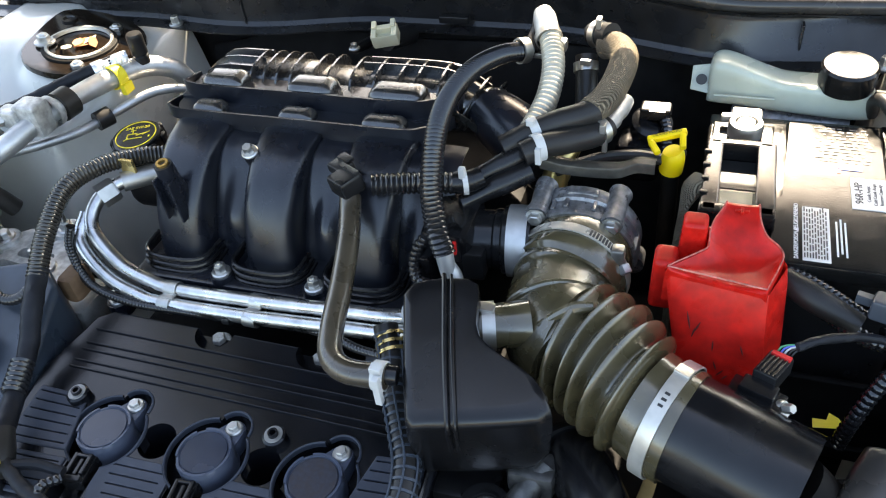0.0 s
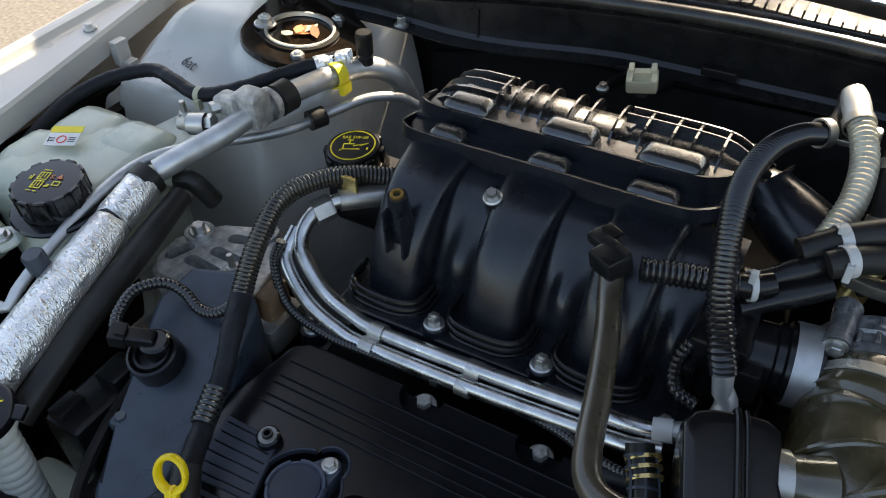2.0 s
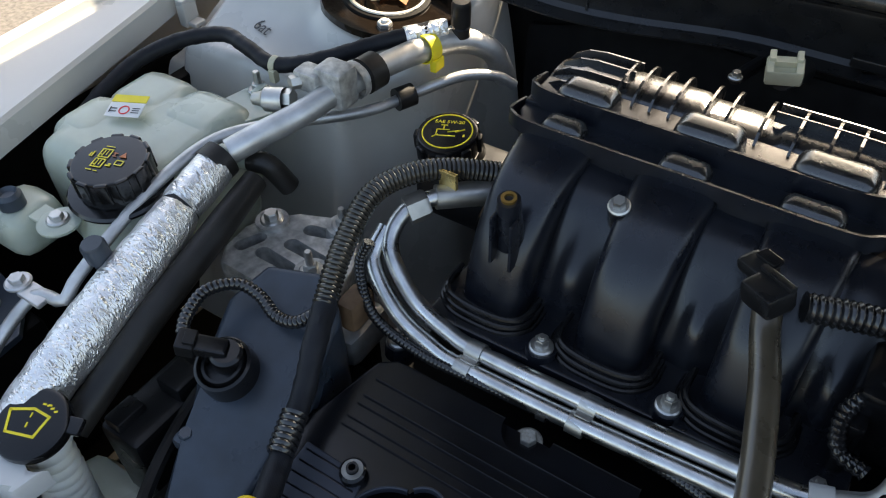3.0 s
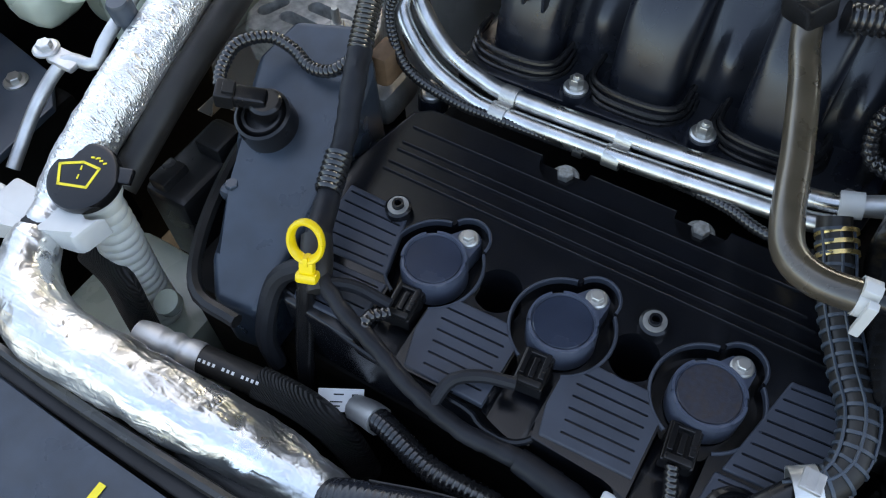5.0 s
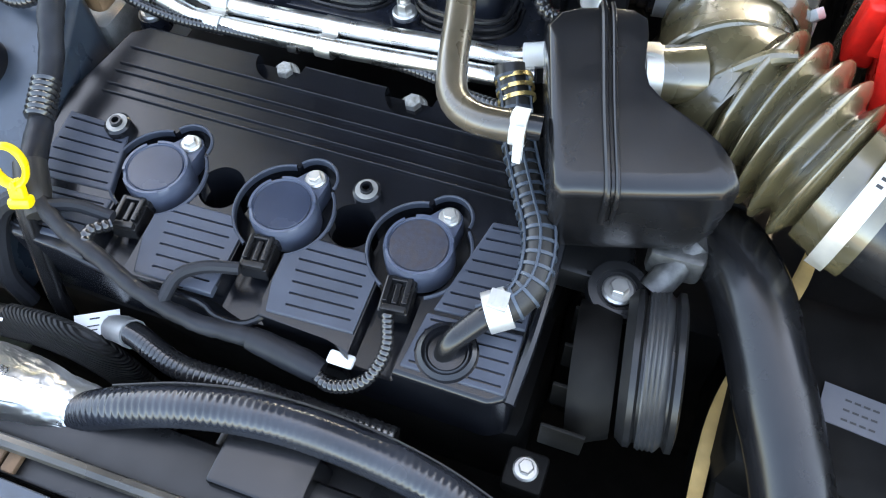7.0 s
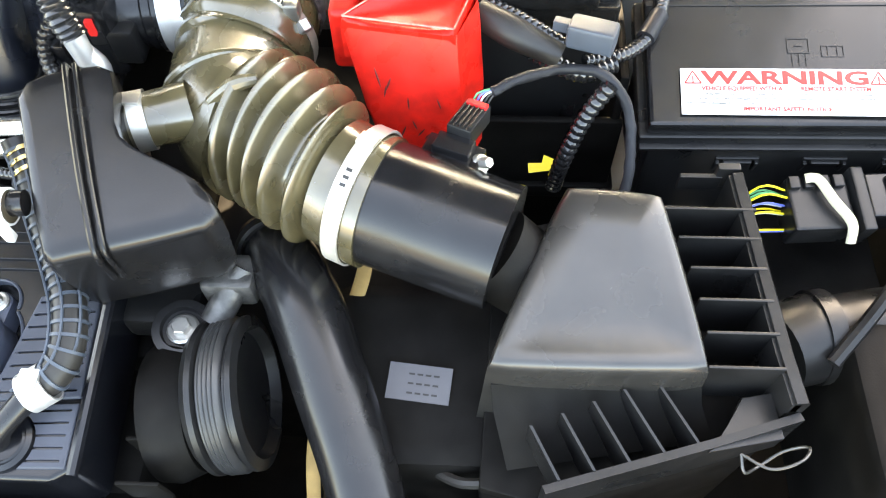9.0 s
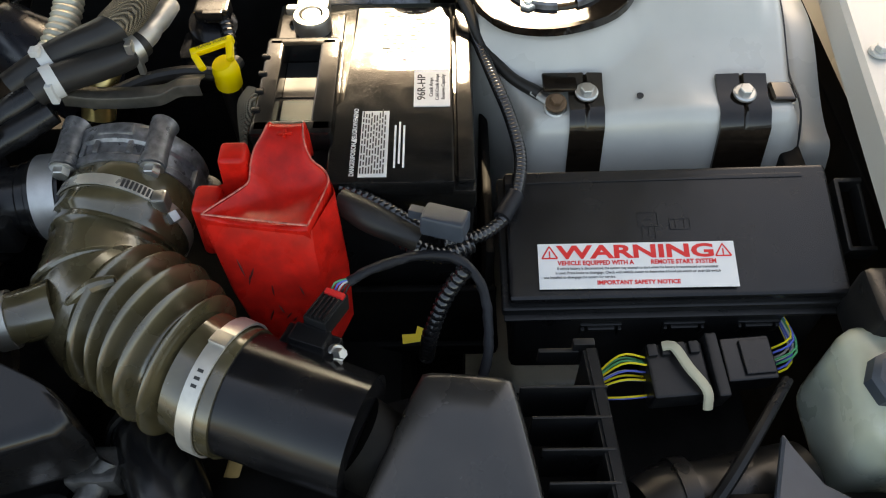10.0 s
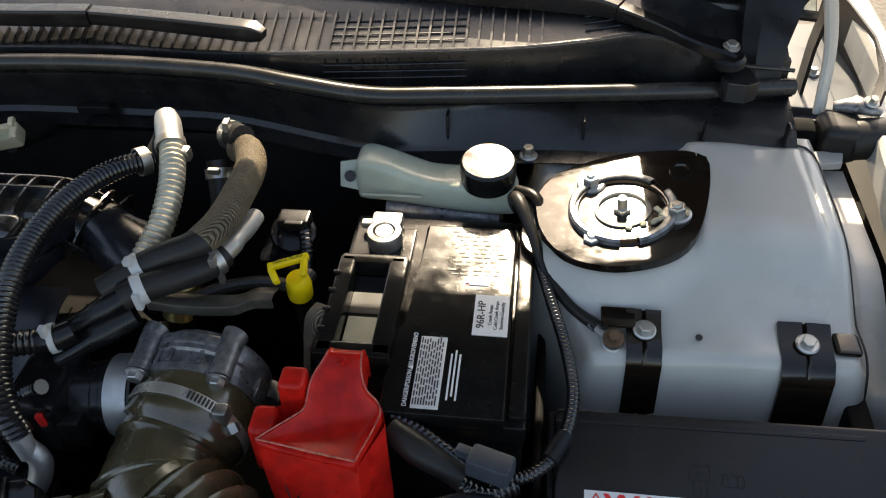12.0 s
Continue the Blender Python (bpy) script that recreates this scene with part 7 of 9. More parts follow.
def front_right():
    t = thing("wiring_connector", (0.64, 0.10, 0.70), "black multi-pin connector with a pale lever and coloured wires", "connector")
    m = plane_frame((0.622, 0.105, 0.772), (1, 0.08, 0.0), (0, -0.15, 1))
    part("socket", joined(box(-0.012, 0, 0, 0.046, 0.044, 0.028, 0.003, m), *[box(-0.03 + 0.011 * k, 0.016, 0.015, 0.008, 0.010, 0.006, 0.001, m) for k in range(4)]), BLACK, t)
    part("divider", box(0.017, 0, 0.004, 0.010, 0.052, 0.032, 0.002, m), BLACK, t)
    part("plug", joined(box(0.044, 0.004, 0.002, 0.04, 0.036, 0.026, 0.002, m), box(0.05, 0.004, 0.016, 0.024, 0.028, 0.004, 0.001, m)), BLACK_FINE, t)
    part("lever", tube([tuple(m @ Vector(p)) for p in ((-0.022, 0.018, 0.018), (-0.014, 0.016, 0.021), (-0.006, -0.002, 0.021), (0.004, -0.020, 0.019), (0.004, -0.032, 0.010))], 0.0042, 10, 0.004, squash=0.6), CREAM, t, "pale plastic lever")
    # Dark plate and post added to cover a sunlit patch below the connector.
    part("gap_plate", joined(box(0.625, 0.115, 0.690, 0.13, 0.13, 0.012, 0.004), box(0.64, 0.13, 0.56, 0.05, 0.06, 0.26, 0.006)), DARK, t, "added dark plate hiding a bright gap under the connector")
    rnd = random.Random(2)
    mats = (INK_YELLOW, INK_YELLOW, GREEN, WHITE, BLUE_WIRE, INK_YELLOW)
    for k in range(11):
        y, z = rnd.uniform(-0.014, 0.014), rnd.uniform(-0.008, 0.010)
        a, b, c = m @ Vector((-0.033, y, z)), m @ Vector((-0.055, y * 1.15, z + 0.006)), m @ Vector((-0.078, y * 0.5 - 0.004, z * 0.4 - 0.006))
        part("wire", tube([tuple(a), tuple(b), tuple(c)], 0.0009, 6, 0.006), mats[k % 6], t)
    for k in range(9):
        y, z = rnd.uniform(-0.012, 0.014), rnd.uniform(-0.008, 0.008)
        a, b, c = m @ Vector((0.062, y, z)), m @ Vector((0.082, y + 0.008, z + 0.010)), m @ Vector((0.084, y * 0.5 + 0.045, z * 0.5 + 0.0))
        part("wire", tube([tuple(a), tuple(b), tuple(c)], 0.0009, 6, 0.006), (BLUE_WIRE, GREEN, WHITE, INK_YELLOW)[k % 4], t)
    w = thing("washer_bottle", (0.735, 0.07, 0.60), "off-white plastic bottle with a black filler plug beside the wing", "bottle")
    part("tank", box(0.748, 0.068, 0.775, 0.062, 0.10, 0.12, 0.022, None, 4), MILKY, w)
    part("plug", joined(lathe([(0.022, 0), (0.022, 0.012), (0.018, 0.016), (0.012, 0.016), (0.010, 0.01), (0, 0.01)], axis_matrix((0.742, 0.064, 0.833), (0, -0.2, 1)), 8)), SLATE, w, "dark grey filler plug")
    part("neck", box(0.752, 0.125, 0.825, 0.03, 0.05, 0.06, 0.008), BLACK, w)
    b = thing("headlamp_bracket", (0.66, -0.02, 0.60), "translucent grey plastic headlamp shroud with a white clip", "bracket")
    part("panel", prism([(0.600, -0.155), (0.652, -0.20), (0.735, -0.20), (0.735, -0.02), (0.688, 0.005), (0.672, 0.045)], 0.79, 0.797, 0.002, segs=1), SLATE, b)
    part("stay", tube([(0.60, -0.02, 0.77, 0.005), (0.635, 0.02, 0.79, 0.005), (0.685, 0.085, 0.80, 0.004)], n=8, step=0.01), BLACK, b)
    part("clip", joined(box(0.665, -0.022, 0.806, 0.026, 0.014, 0.016, 0.003), box(0.655, -0.032, 0.804, 0.012, 0.01, 0.01, 0.002)), WHITE, b)
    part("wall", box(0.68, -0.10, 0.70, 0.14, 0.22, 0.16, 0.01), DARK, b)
    d = thing("intake_duct", (0.62, 0.02, 0.60), "black ribbed fresh air duct beside the filter box", "duct")
    part("duct", tube([(0.575, 0.00, 0.745, 0.030), (0.60, 0.01, 0.745, 0.033), (0.615, 0.012, 0.745, 0.030), (0.64, 0.016, 0.745, 0.031), (0.70, 0.03, 0.74, 0.03)], n=24, step=0.005), BLACK, d)
    part("collar", ring_band((0.605, 0.011, 0.745), (1, 0.15, 0), 0.032, 0.012, 0.003, 28), BLACK, d)
    return t


front_right()

# ---- hoses, left side ----
def hoses():
    t = thing("breather_hose", (0.0, 0.1, 0.80), "aged rubber breather hose with a white clamp", "hose")
    part("hose", tube([(-0.040, 0.205, 0.900), (-0.035, 0.190, 0.893), (-0.024, 0.158, 0.888), (-0.010, 0.105, 0.881), (0.000, 0.060, 0.876), (0.010, 0.035, 0.873), (0.030, 0.024, 0.873), (0.062, 0.026, 0.873)], 0.0105, 18, 0.006), BROWN_RUBBER, t)
    part("clamp", joined(ring_band((0.057, 0.026, 0.873), (1, 0.05, 0), 0.0108, 0.010, 0.0014), box(0.057, 0.022, 0.886, 0.010, 0.008, 0.006, 0.001), box(0.060, 0.012, 0.872, 0.006, 0.006, 0.03, 0.001)), WHITE, t, "white spring clamp")
    v = thing("pcv_valve", (-0.045, 0.21, 0.87), "black square plastic valve joint on the manifold", "valve")
    m = plane_frame((-0.044, 0.210, 0.912), (0.75, -0.5, 0.12), (0.0, -0.15, 1))
    part("body", joined(box(0, 0, 0, 0.030, 0.026, 0.020, 0.004, m), box(-0.022, 0.010, 0.004, 0.026, 0.020, 0.012, 0.004, m), box(0.0, 0.008, 0.011, 0.03, 0.006, 0.004, 0.001, m)), BLACK, v)
    part("tab", box(-0.018, 0.016, 0.012, 0.018, 0.010, 0.004, 0.001, m), BLACK_FINE, v)
    h = thing("vacuum_line", (0.06, 0.3, 0.84), "black convoluted vacuum line to the bulkhead", "hose")
    part("line", tube([(-0.02, 0.216, 0.908), (0.01, 0.226, 0.907), (0.035, 0.234, 0.905), (0.052, 0.240, 0.903)], 0.0112, 16, rib=(0.0050, 0.0020)), LOOM, h)
    part("joint", tube([(0.050, 0.239, 0.903, 0.010), (0.066, 0.246, 0.902, 0.011), (0.078, 0.254, 0.904, 0.010)], n=14, step=0.005), BLACK_FINE, h)
    part("tie", joined(ring_band((0.063, 0.245, 0.902), (0.85, 0.4, 0), 0.0115, 0.005), box(0.063, 0.240, 0.915, 0.006, 0.006, 0.014, 0.001)), WHITE, h, "white cable tie")
    g = thing("fuel_hose_loom", (0.06, 0.3, 0.80), "black convoluted loom arching from the pipes to the bulkhead", "hose")
    part("loom", tube([(0.066, 0.166, 0.880), (0.058, 0.175, 0.900), (0.045, 0.205, 0.922), (0.034, 0.26, 0.944), (0.030, 0.315, 0.950), (0.038, 0.37, 0.950), (0.056, 0.415, 0.944), (0.080, 0.445, 0.935)], 0.0108, 16, rib=(0.0046, 0.0018)), LOOM, g)
    part("end_fitting", tube([(0.070, 0.160, 0.862, 0.0075), (0.066, 0.165, 0.882, 0.0085)], n=14, step=0.005), ALU, g, "bare aluminium ferrule")
    part("rear_clip", joined(ring_band((0.074, 0.438, 0.938), (0.6, 0.7, -0.2), 0.012, 0.010, 0.002), box(0.078, 0.446, 0.930, 0.045, 0.008, 0.006, 0.001)), STEEL, g)
    part("stem", tube([(0.080, 0.445, 0.935, 0.010), (0.085, 0.465, 0.945, 0.009), (0.085, 0.485, 0.955, 0.009)], n=12, step=0.005), RUBBER, g)
    k = thing("refrigerant_hose", (0.11, 0.4, 0.80), "silver convoluted sleeve over a hose behind the throttle", "hose")
    part("sleeve", tube([(0.095, 0.465, 0.950), (0.106, 0.44, 0.946), (0.115, 0.405, 0.936), (0.116, 0.37, 0.923), (0.110, 0.34, 0.912), (0.104, 0.32, 0.905)], 0.0125, 14, rib=(0.006, 0.0016)), surface("silver_sleeve", (0.55, 0.51, 0.40), 0.4, metal=0.5, dust=0.2), k)
    part("cap", tube([(0.086, 0.485, 0.962, 0.010), (0.091, 0.475, 0.957, 0.013), (0.100, 0.452, 0.948, 0.013)], n=16, step=0.005), ALU, k)
    part("clip", joined(ring_band((0.1, 0.452, 0.948), (0.4, -0.8, -0.2), 0.0135, 0.008), box(0.112, 0.445, 0.944, 0.02, 0.012, 0.014, 0.003)), STEEL, k)
    h1 = thing("heater_hose", (0.17, 0.4, 0.85), "heater hose in a tan woven sleeve", "hose")
    part("braid", tube([(0.158, 0.475, 0.930), (0.172, 0.464, 0.936), (0.184, 0.435, 0.939), (0.184, 0.395, 0.939), (0.178, 0.362, 0.935), (0.166, 0.338, 0.931)], 0.0148, 18, 0.006), BRAID, h1)
    part("end", tube([(0.138, 0.492, 0.935, 0.011), (0.150, 0.486, 0.938, 0.013), (0.165, 0.474, 0.943, 0.0135)], n=14, step=0.005), RUBBER, h1)
    part("clamp", joined(ring_band((0.148, 0.487, 0.937), (0.8, -0.5, 0.2), 0.0135, 0.008), box(0.150, 0.478, 0.955, 0.006, 0.01, 0.012, 0.001)), STEEL, h1)
    part("lower_hose", tube([(0.170, 0.342, 0.931, 0.0145), (0.157, 0.333, 0.929, 0.0130), (0.137, 0.324, 0.926, 0.0125), (0.116, 0.312, 0.921, 0.0120), (0.088, 0.294, 0.911, 0.0115)], n=18, step=0.006), RUBBER, h1)
    part("clamp", joined(ring_band((0.116, 0.312, 0.9210), (0.8, 0.5, 0.2), 0.0124, 0.009), box(0.114, 0.306, 0.935, 0.008, 0.008, 0.006, 0.001)), WHITE, h1)
    h2 = thing("heater_hose", (0.17, 0.33, 0.85), "black rubber heater hose with spring clamps", "hose")
    part("hose", tube([(0.190, 0.327, 0.922, 0.0115), (0.180, 0.312, 0.921, 0.0122), (0.160, 0.296, 0.923, 0.0125), (0.134, 0.280, 0.924, 0.0122), (0.118, 0.270, 0.920, 0.012)], n=18, step=0.006), RUBBER, h2)
    part("clamp", joined(ring_band((0.184, 0.318, 0.9215), (0.6, 0.8, 0), 0.0124, 0.008), box(0.188, 0.308, 0.932, 0.006, 0.008, 0.010, 0.001), box(0.190, 0.310, 0.912, 0.005, 0.006, 0.016, 0.001)), STEEL, h2)
    part("clamp", joined(ring_band((0.131, 0.278, 0.9235), (0.8, 0.55, 0.05), 0.0124, 0.009), box(0.134, 0.266, 0.922, 0.006, 0.006, 0.018, 0.001)), WHITE, h2)
    part("nipple", tube([(0.186, 0.322, 0.922, 0.0095), (0.192, 0.342, 0.920, 0.0098), (0.194, 0.350, 0.9195, 0.0082), (0.196, 0.366, 0.917, 0.0095), (0.199, 0.388, 0.914, 0.0085)], n=14, step=0.003), ALU, h2, "bare metal nipple")
    for k, (dy, dz) in enumerate(((0.0, 0.0), (-0.018, -0.012))):
        part("tee", tube([(0.122 + 0.004 * k, 0.285 + dy, 0.915 + dz, 0.0105), (0.100, 0.268 + dy, 0.908 + dz, 0.0115), (0.085, 0.258 + dy, 0.903 + dz, 0.0095), (0.066, 0.246 + dy, 0.897 + dz, 0.010)], n=14, step=0.004), BLACK_FINE, h2)
    for ob in h2.children:
        ob.location += Vector((-0.007, 0.014, -0.007))
    x = thing("bulkhead_valve", (0.2, 0.44, 0.82), "dark valve body with a plug behind the dipstick", "valve")
    part("body", joined(box(0.215, 0.43, 0.875, 0.05, 0.05, 0.05, 0.012), lathe([(0.02, 0), (0.022, 0.02), (0.016, 0.024), (0, 0.024)], axis_matrix((0.222, 0.44, 0.895), (0.2, -0.3, 1)), 20)), COVER, x)
    part("plug", joined(box(0.228, 0.438, 0.925, 0.032, 0.02, 0.014, 0.003), box(0.230, 0.428, 0.928, 0.018, 0.006, 0.008, 0.001)), BLACK_FINE, x)
    part("wire", tube([(0.238, 0.432, 0.922), (0.244, 0.412, 0.910), (0.243, 0.39, 0.885)], 0.006, 8, rib=(0.005, 0.001)), LOOM, x)
    for ob in x.children:
        ob.location += Vector((-0.006, -0.018, -0.038))
    part("stub", tube([(0.148, 0.41, 0.86, 0.012), (0.146, 0.43, 0.89, 0.012), (0.140, 0.46, 0.925, 0.012)], n=14, step=0.006), RUBBER, x)
    part("stub_clamp", joined(ring_band((0.1415, 0.452, 0.915), (-0.15, 0.65, 0.75), 0.0125, 0.010), box(0.143, 0.44, 0.928, 0.012, 0.005, 0.006, 0.001)), STEEL, x)
    part("lower_clamp", ring_band((0.147, 0.418, 0.873), (0, 0.5, 0.8), 0.0125, 0.008), STEEL, x)
    z = thing("purge_hose", (0.2, 0.31, 0.82), "thin black hose passing behind the throttle", "hose")
    part("hose", tube([(0.14, 0.30, 0.885), (0.18, 0.325, 0.888), (0.215, 0.335, 0.888), (0.245, 0.335, 0.886), (0.255, 0.352, 0.885)], 0.006, 10), RUBBER, z)
    part("metal_neck", tube([(0.135, 0.312, 0.86, 0.014), (0.142, 0.325, 0.885, 0.014), (0.150, 0.345, 0.895, 0.012)], n=14, step=0.006), GOLD, z)
    q = thing("breather_pipe", (0.07, 0.0, 0.78), "cross-ribbed black plastic breather hose with a steel clamp", "hose")
    line = [(0.028, 0.101, 0.845), (0.033, 0.091, 0.838), (0.040, 0.079, 0.832), (0.052, 0.050, 0.822), (0.072, 0.013, 0.815), (0.086, -0.015, 0.815), (0.090, -0.042, 0.810), (0.084, -0.058, 0.805), (0.070, -0.068, 0.800)]
    part("hose", tube(line, 0.0112, 18, 0.006), RUBBER, q)
    pts, _ = smooth_line(line, 0.0085)
    for a, b in list(zip(pts, pts[1:]))[1:-1]:
        part("hoop", ring_band(Vector(a), Vector(b - a), 0.0110, 0.0022, 0.0015, 18), SLATE, q)
    for s in (-1, 0, 1):
        part("long_rib", tube([(x + 0.0095 * s, y + 0.0035 * s, z + 0.0122 - 0.0045 * abs(s)) for x, y, z in line[1:]], 0.0011, 6, 0.008), SLATE, q)
    part("clamp", joined(ring_band((0.074, -0.066, 0.801), (0.85, 0.50, 0.2), 0.0125, 0.016, 0.0016), box(0.074, -0.066, 0.8150, 0.013, 0.014, 0.004, 0.001), *[box(0.074 + d, -0.066, 0.8172, 0.0016, 0.010, 0.001, 0) for d in (-0.003, 0.003)]), ALU, q, "pale steel clamp")
    part("gold_ring", joined(*[ring_band((0.034 + 0.003 * i, 0.094 - 0.006 * i, 0.838 - 0.003 * i), (0.4, -0.7, -0.3), 0.013, 0.003, 0.001, 20) for i in range(3)]), GOLD, q)
    return t


hoses()


def harnesses():
    t = thing("engine_harness", (-0.3, 0.0, 0.72), "black taped and convoluted engine wiring harness", "wiring harness")
    part("upper_loom", tube([(-0.288, 0.262, 0.880), (-0.315, 0.240, 0.888), (-0.342, 0.210, 0.893), (-0.358, 0.170, 0.890), (-0.352, 0.120, 0.872), (-0.338, 0.075, 0.852)], 0.0104, 16, rib=(0.0042, 0.0014)), surface("shiny_loom", (0.024, 0.021, 0.017), 0.16, dust=0.06), t)
    part("taped_run", tube([(-0.341, 0.085, 0.856, 0.0098), (-0.326, 0.045, 0.838, 0.0098), (-0.315, 0.015, 0.820, 0.0092), (-0.303, -0.02, 0.81, 0.0090), (-0.292, -0.05, 0.805, 0.0100), (-0.281, -0.075, 0.805, 0.0098)], n=18, step=0.003, rough=0.0010, rough_scale=150), TAPE, t)
    part("clip_loom", tube([(-0.310, 0.0, 0.818), (-0.300, -0.03, 0.812)], 0.0112, 14, rib=(0.005, 0.0015)), LOOM, t)
    part("elbow_tape", tube([(-0.285, -0.065, 0.808, 0.0118), (-0.272, -0.085, 0.80, 0.0122), (-0.262, -0.098, 0.795, 0.008)], n=14, step=0.006), RUBBER, t)
    run = [(-0.275, -0.082, 0.803, 0.0062), (-0.243, -0.100, 0.797, 0.0062), (-0.205, -0.112, 0.793, 0.0062), (-0.165, -0.124, 0.783, 0.0060), (-0.125, -0.128, 0.772, 0.0064), (-0.085, -0.124, 0.765, 0.0072), (-0.055, -0.124, 0.762, 0.0080)]
    part("front_run", tube(run, n=16, step=0.003, rough=0.0009, rough_scale=170), TAPE, t, smooth=60)
    part("wrap", tube([(-0.085, -0.124, 0.765, 0.0088), (-0.045, -0.128, 0.762, 0.0100), (-0.030, -0.130, 0.760, 0.0090)], n=16, step=0.004, rough=0.0007, rough_scale=140), TAPE, t)
    part("tail", tube([(-0.04, -0.128, 0.762), (-0.02, -0.138, 0.765), (0.003, -0.130, 0.772), (0.010, -0.108, 0.778), (0.003, -0.085, 0.784)], 0.0050, 12, rib=(0.0036, 0.0008)), LOOM, t)
    part("tail_tie", box(-0.018, -0.120, 0.770, 0.019, 0.010, 0.004, 0.002, None), WHITE, t, "white plastic tie end")
    part("coil_branch", tube([(-0.215, -0.110, 0.795), (-0.218, -0.098, 0.797), (-0.210, -0.086, 0.792)], 0.005, 10, rib=(0.005, 0.001)), LOOM, t)
    part("coil_branch", tube([(-0.150, -0.126, 0.780), (-0.146, -0.106, 0.787), (-0.130, -0.094, 0.789), (-0.108, -0.086, 0.786)], 0.0048, 10), TAPE, t)
    part("coil_branch", tube([(-0.262, -0.092, 0.80), (-0.240, -0.082, 0.797), (-0.212, -0.080, 0.792)], 0.0048, 10), TAPE, t)
    part("sensor_branch", tube([(-0.338, 0.074, 0.850), (-0.356, 0.060, 0.836), (-0.378, 0.058, 0.832), (-0.400, 0.064, 0.838), (-0.420, 0.060, 0.845), (-0.434, 0.038, 0.848), (-0.432, 0.014, 0.842), (-0.424, 0.000, 0.838)], 0.0058, 12, rib=(0.0045, 0.0009)), LOOM, t)
    part("down_branch", tube([(-0.275, -0.082, 0.80), (-0.300, -0.10, 0.785), (-0.305, -0.125, 0.74), (-0.30, -0.13, 0.70)], 0.008, 10), TAPE, t)
    p = thing("pipe_side_loom", (-0.15, 0.11, 0.77), "thin black loom following the steel pipes", "wiring")
    part("loom", tube([(-0.345, 0.145, 0.862), (-0.350, 0.135, 0.838), (-0.325, 0.117, 0.808), (-0.275, 0.112, 0.796), (-0.22, 0.114, 0.794), (-0.16, 0.117, 0.793), (-0.11, 0.119, 0.796), (-0.07, 0.118, 0.798), (-0.035, 0.112, 0.800), (-0.01, 0.104, 0.800), (0.03, 0.098, 0.802)], 0.0050, 12, rib=(0.0038, 0.0007)), LOOM, p)
    part("clip", ring_band((-0.16, 0.117, 0.793), (1, 0.05, 0), 0.0054, 0.008, 0.0016, 16), BLACK, p)
    part("tape_wrap", tube([(0.005, 0.0965, 0.794, 0.0072), (0.03, 0.098, 0.80, 0.0072)], n=12, step=0.006), TAPE, p)
    s = thing("throttle_harness", (0.05, 0.17, 0.82), "small black loom looping to the throttle motor", "wiring")
    part("loom", tube([(0.068, 0.205, 0.89), (0.045, 0.205, 0.875), (0.030, 0.185, 0.860), (0.035, 0.165, 0.845), (0.055, 0.158, 0.842)], 0.0065, 10, rib=(0.005, 0.0013)), LOOM, s)
    b = thing("front_loom", (-0.1, -0.13, 0.66), "convoluted black loom lying in front of the valve cover", "wiring")
    part("loom", tube([(-0.222, -0.130, 0.700), (-0.19, -0.135, 0.718), (-0.14, -0.150, 0.730), (-0.09, -0.150, 0.733), (-0.03, -0.150, 0.735), (0.03, -0.15, 0.735)], 0.0098, 14, rib=(0.0046, 0.0013)), LOOM, b)
    part("taped_end", tube([(-0.222, -0.130, 0.700, 0.0105), (-0.205, -0.132, 0.710, 0.0115), (-0.195, -0.134, 0.715, 0.0118)], n=12, step=0.005), ALU, b, "bare grey tape end")
    part("tag", box(0, 0, 0, 0.045, 0.022, 0.001, 0, plane_frame((-0.236, -0.131, 0.700), (0.88, 0.45, 0.05), (0.1, -0.35, 1)) @ Matrix.Scale(0.82, 4)), LABEL, b, "white paper tag")
    part("tag_print", bars(plane_frame((-0.236, -0.131, 0.7008), (0.88, 0.45, 0.05), (0.1, -0.35, 1)) @ Matrix.Scale(0.82, 4), [(0.014, 0.004, 0.006, 0.003), (-0.002, 0.005, 0.010, 0.0015), (-0.004, -0.002, 0.012, 0.0012), (-0.004, -0.006, 0.008, 0.0012)]), INK_BLACK, b)
    r = thing("radiator_hose_loom", (-0.05, -0.2, 0.66), "thick glossy convoluted conduit over the radiator panel", "conduit")
    part("conduit", tube([(-0.210, -0.208, 0.712), (-0.165, -0.195, 0.738), (-0.11, -0.180, 0.752), (-0.05, -0.170, 0.757), (0.01, -0.168, 0.752), (0.07, -0.172, 0.738), (0.13, -0.185, 0.715), (0.18, -0.20, 0.69)], 0.0150, 24, rib=(0.0052, 0.0005)), surface("glossy_conduit", (0.014, 0.016, 0.021), 0.22, dust=0.03), r)
    part("split_seam", tube([(-0.165, -0.183, 0.753), (-0.11, -0.168, 0.766), (-0.05, -0.158, 0.771), (0.01, -0.156, 0.766), (0.07, -0.16, 0.752), (0.13, -0.172, 0.73)], 0.0008, 6, 0.01), BLACK, r)
    f = thing("fan_shroud", (0.0, -0.2, 0.45), "black plastic radiator fan shroud with a relay box", "fan shroud")
    part("shroud", joined(box(0.0, -0.215, 0.66, 0.62, 0.05, 0.14, 0.01), box(0.05, -0.195, 0.69, 0.30, 0.05, 0.03, 0.006)), BLACK, f)
    part("relay_box", box(-0.045, -0.198, 0.716, 0.075, 0.045, 0.05, 0.003, None, 2, 0.9), BLACK_FINE, f)
    part("rib", box(0.12, -0.175, 0.712, 0.10, 0.006, 0.03, 0.001), BLACK, f)
    bolt(f, (0.118, -0.13, 0.70), r=0.007)
    part("lug", box(0.118, -0.13, 0.69, 0.03, 0.03, 0.02, 0.004), DARK, f)
    return t


harnesses()


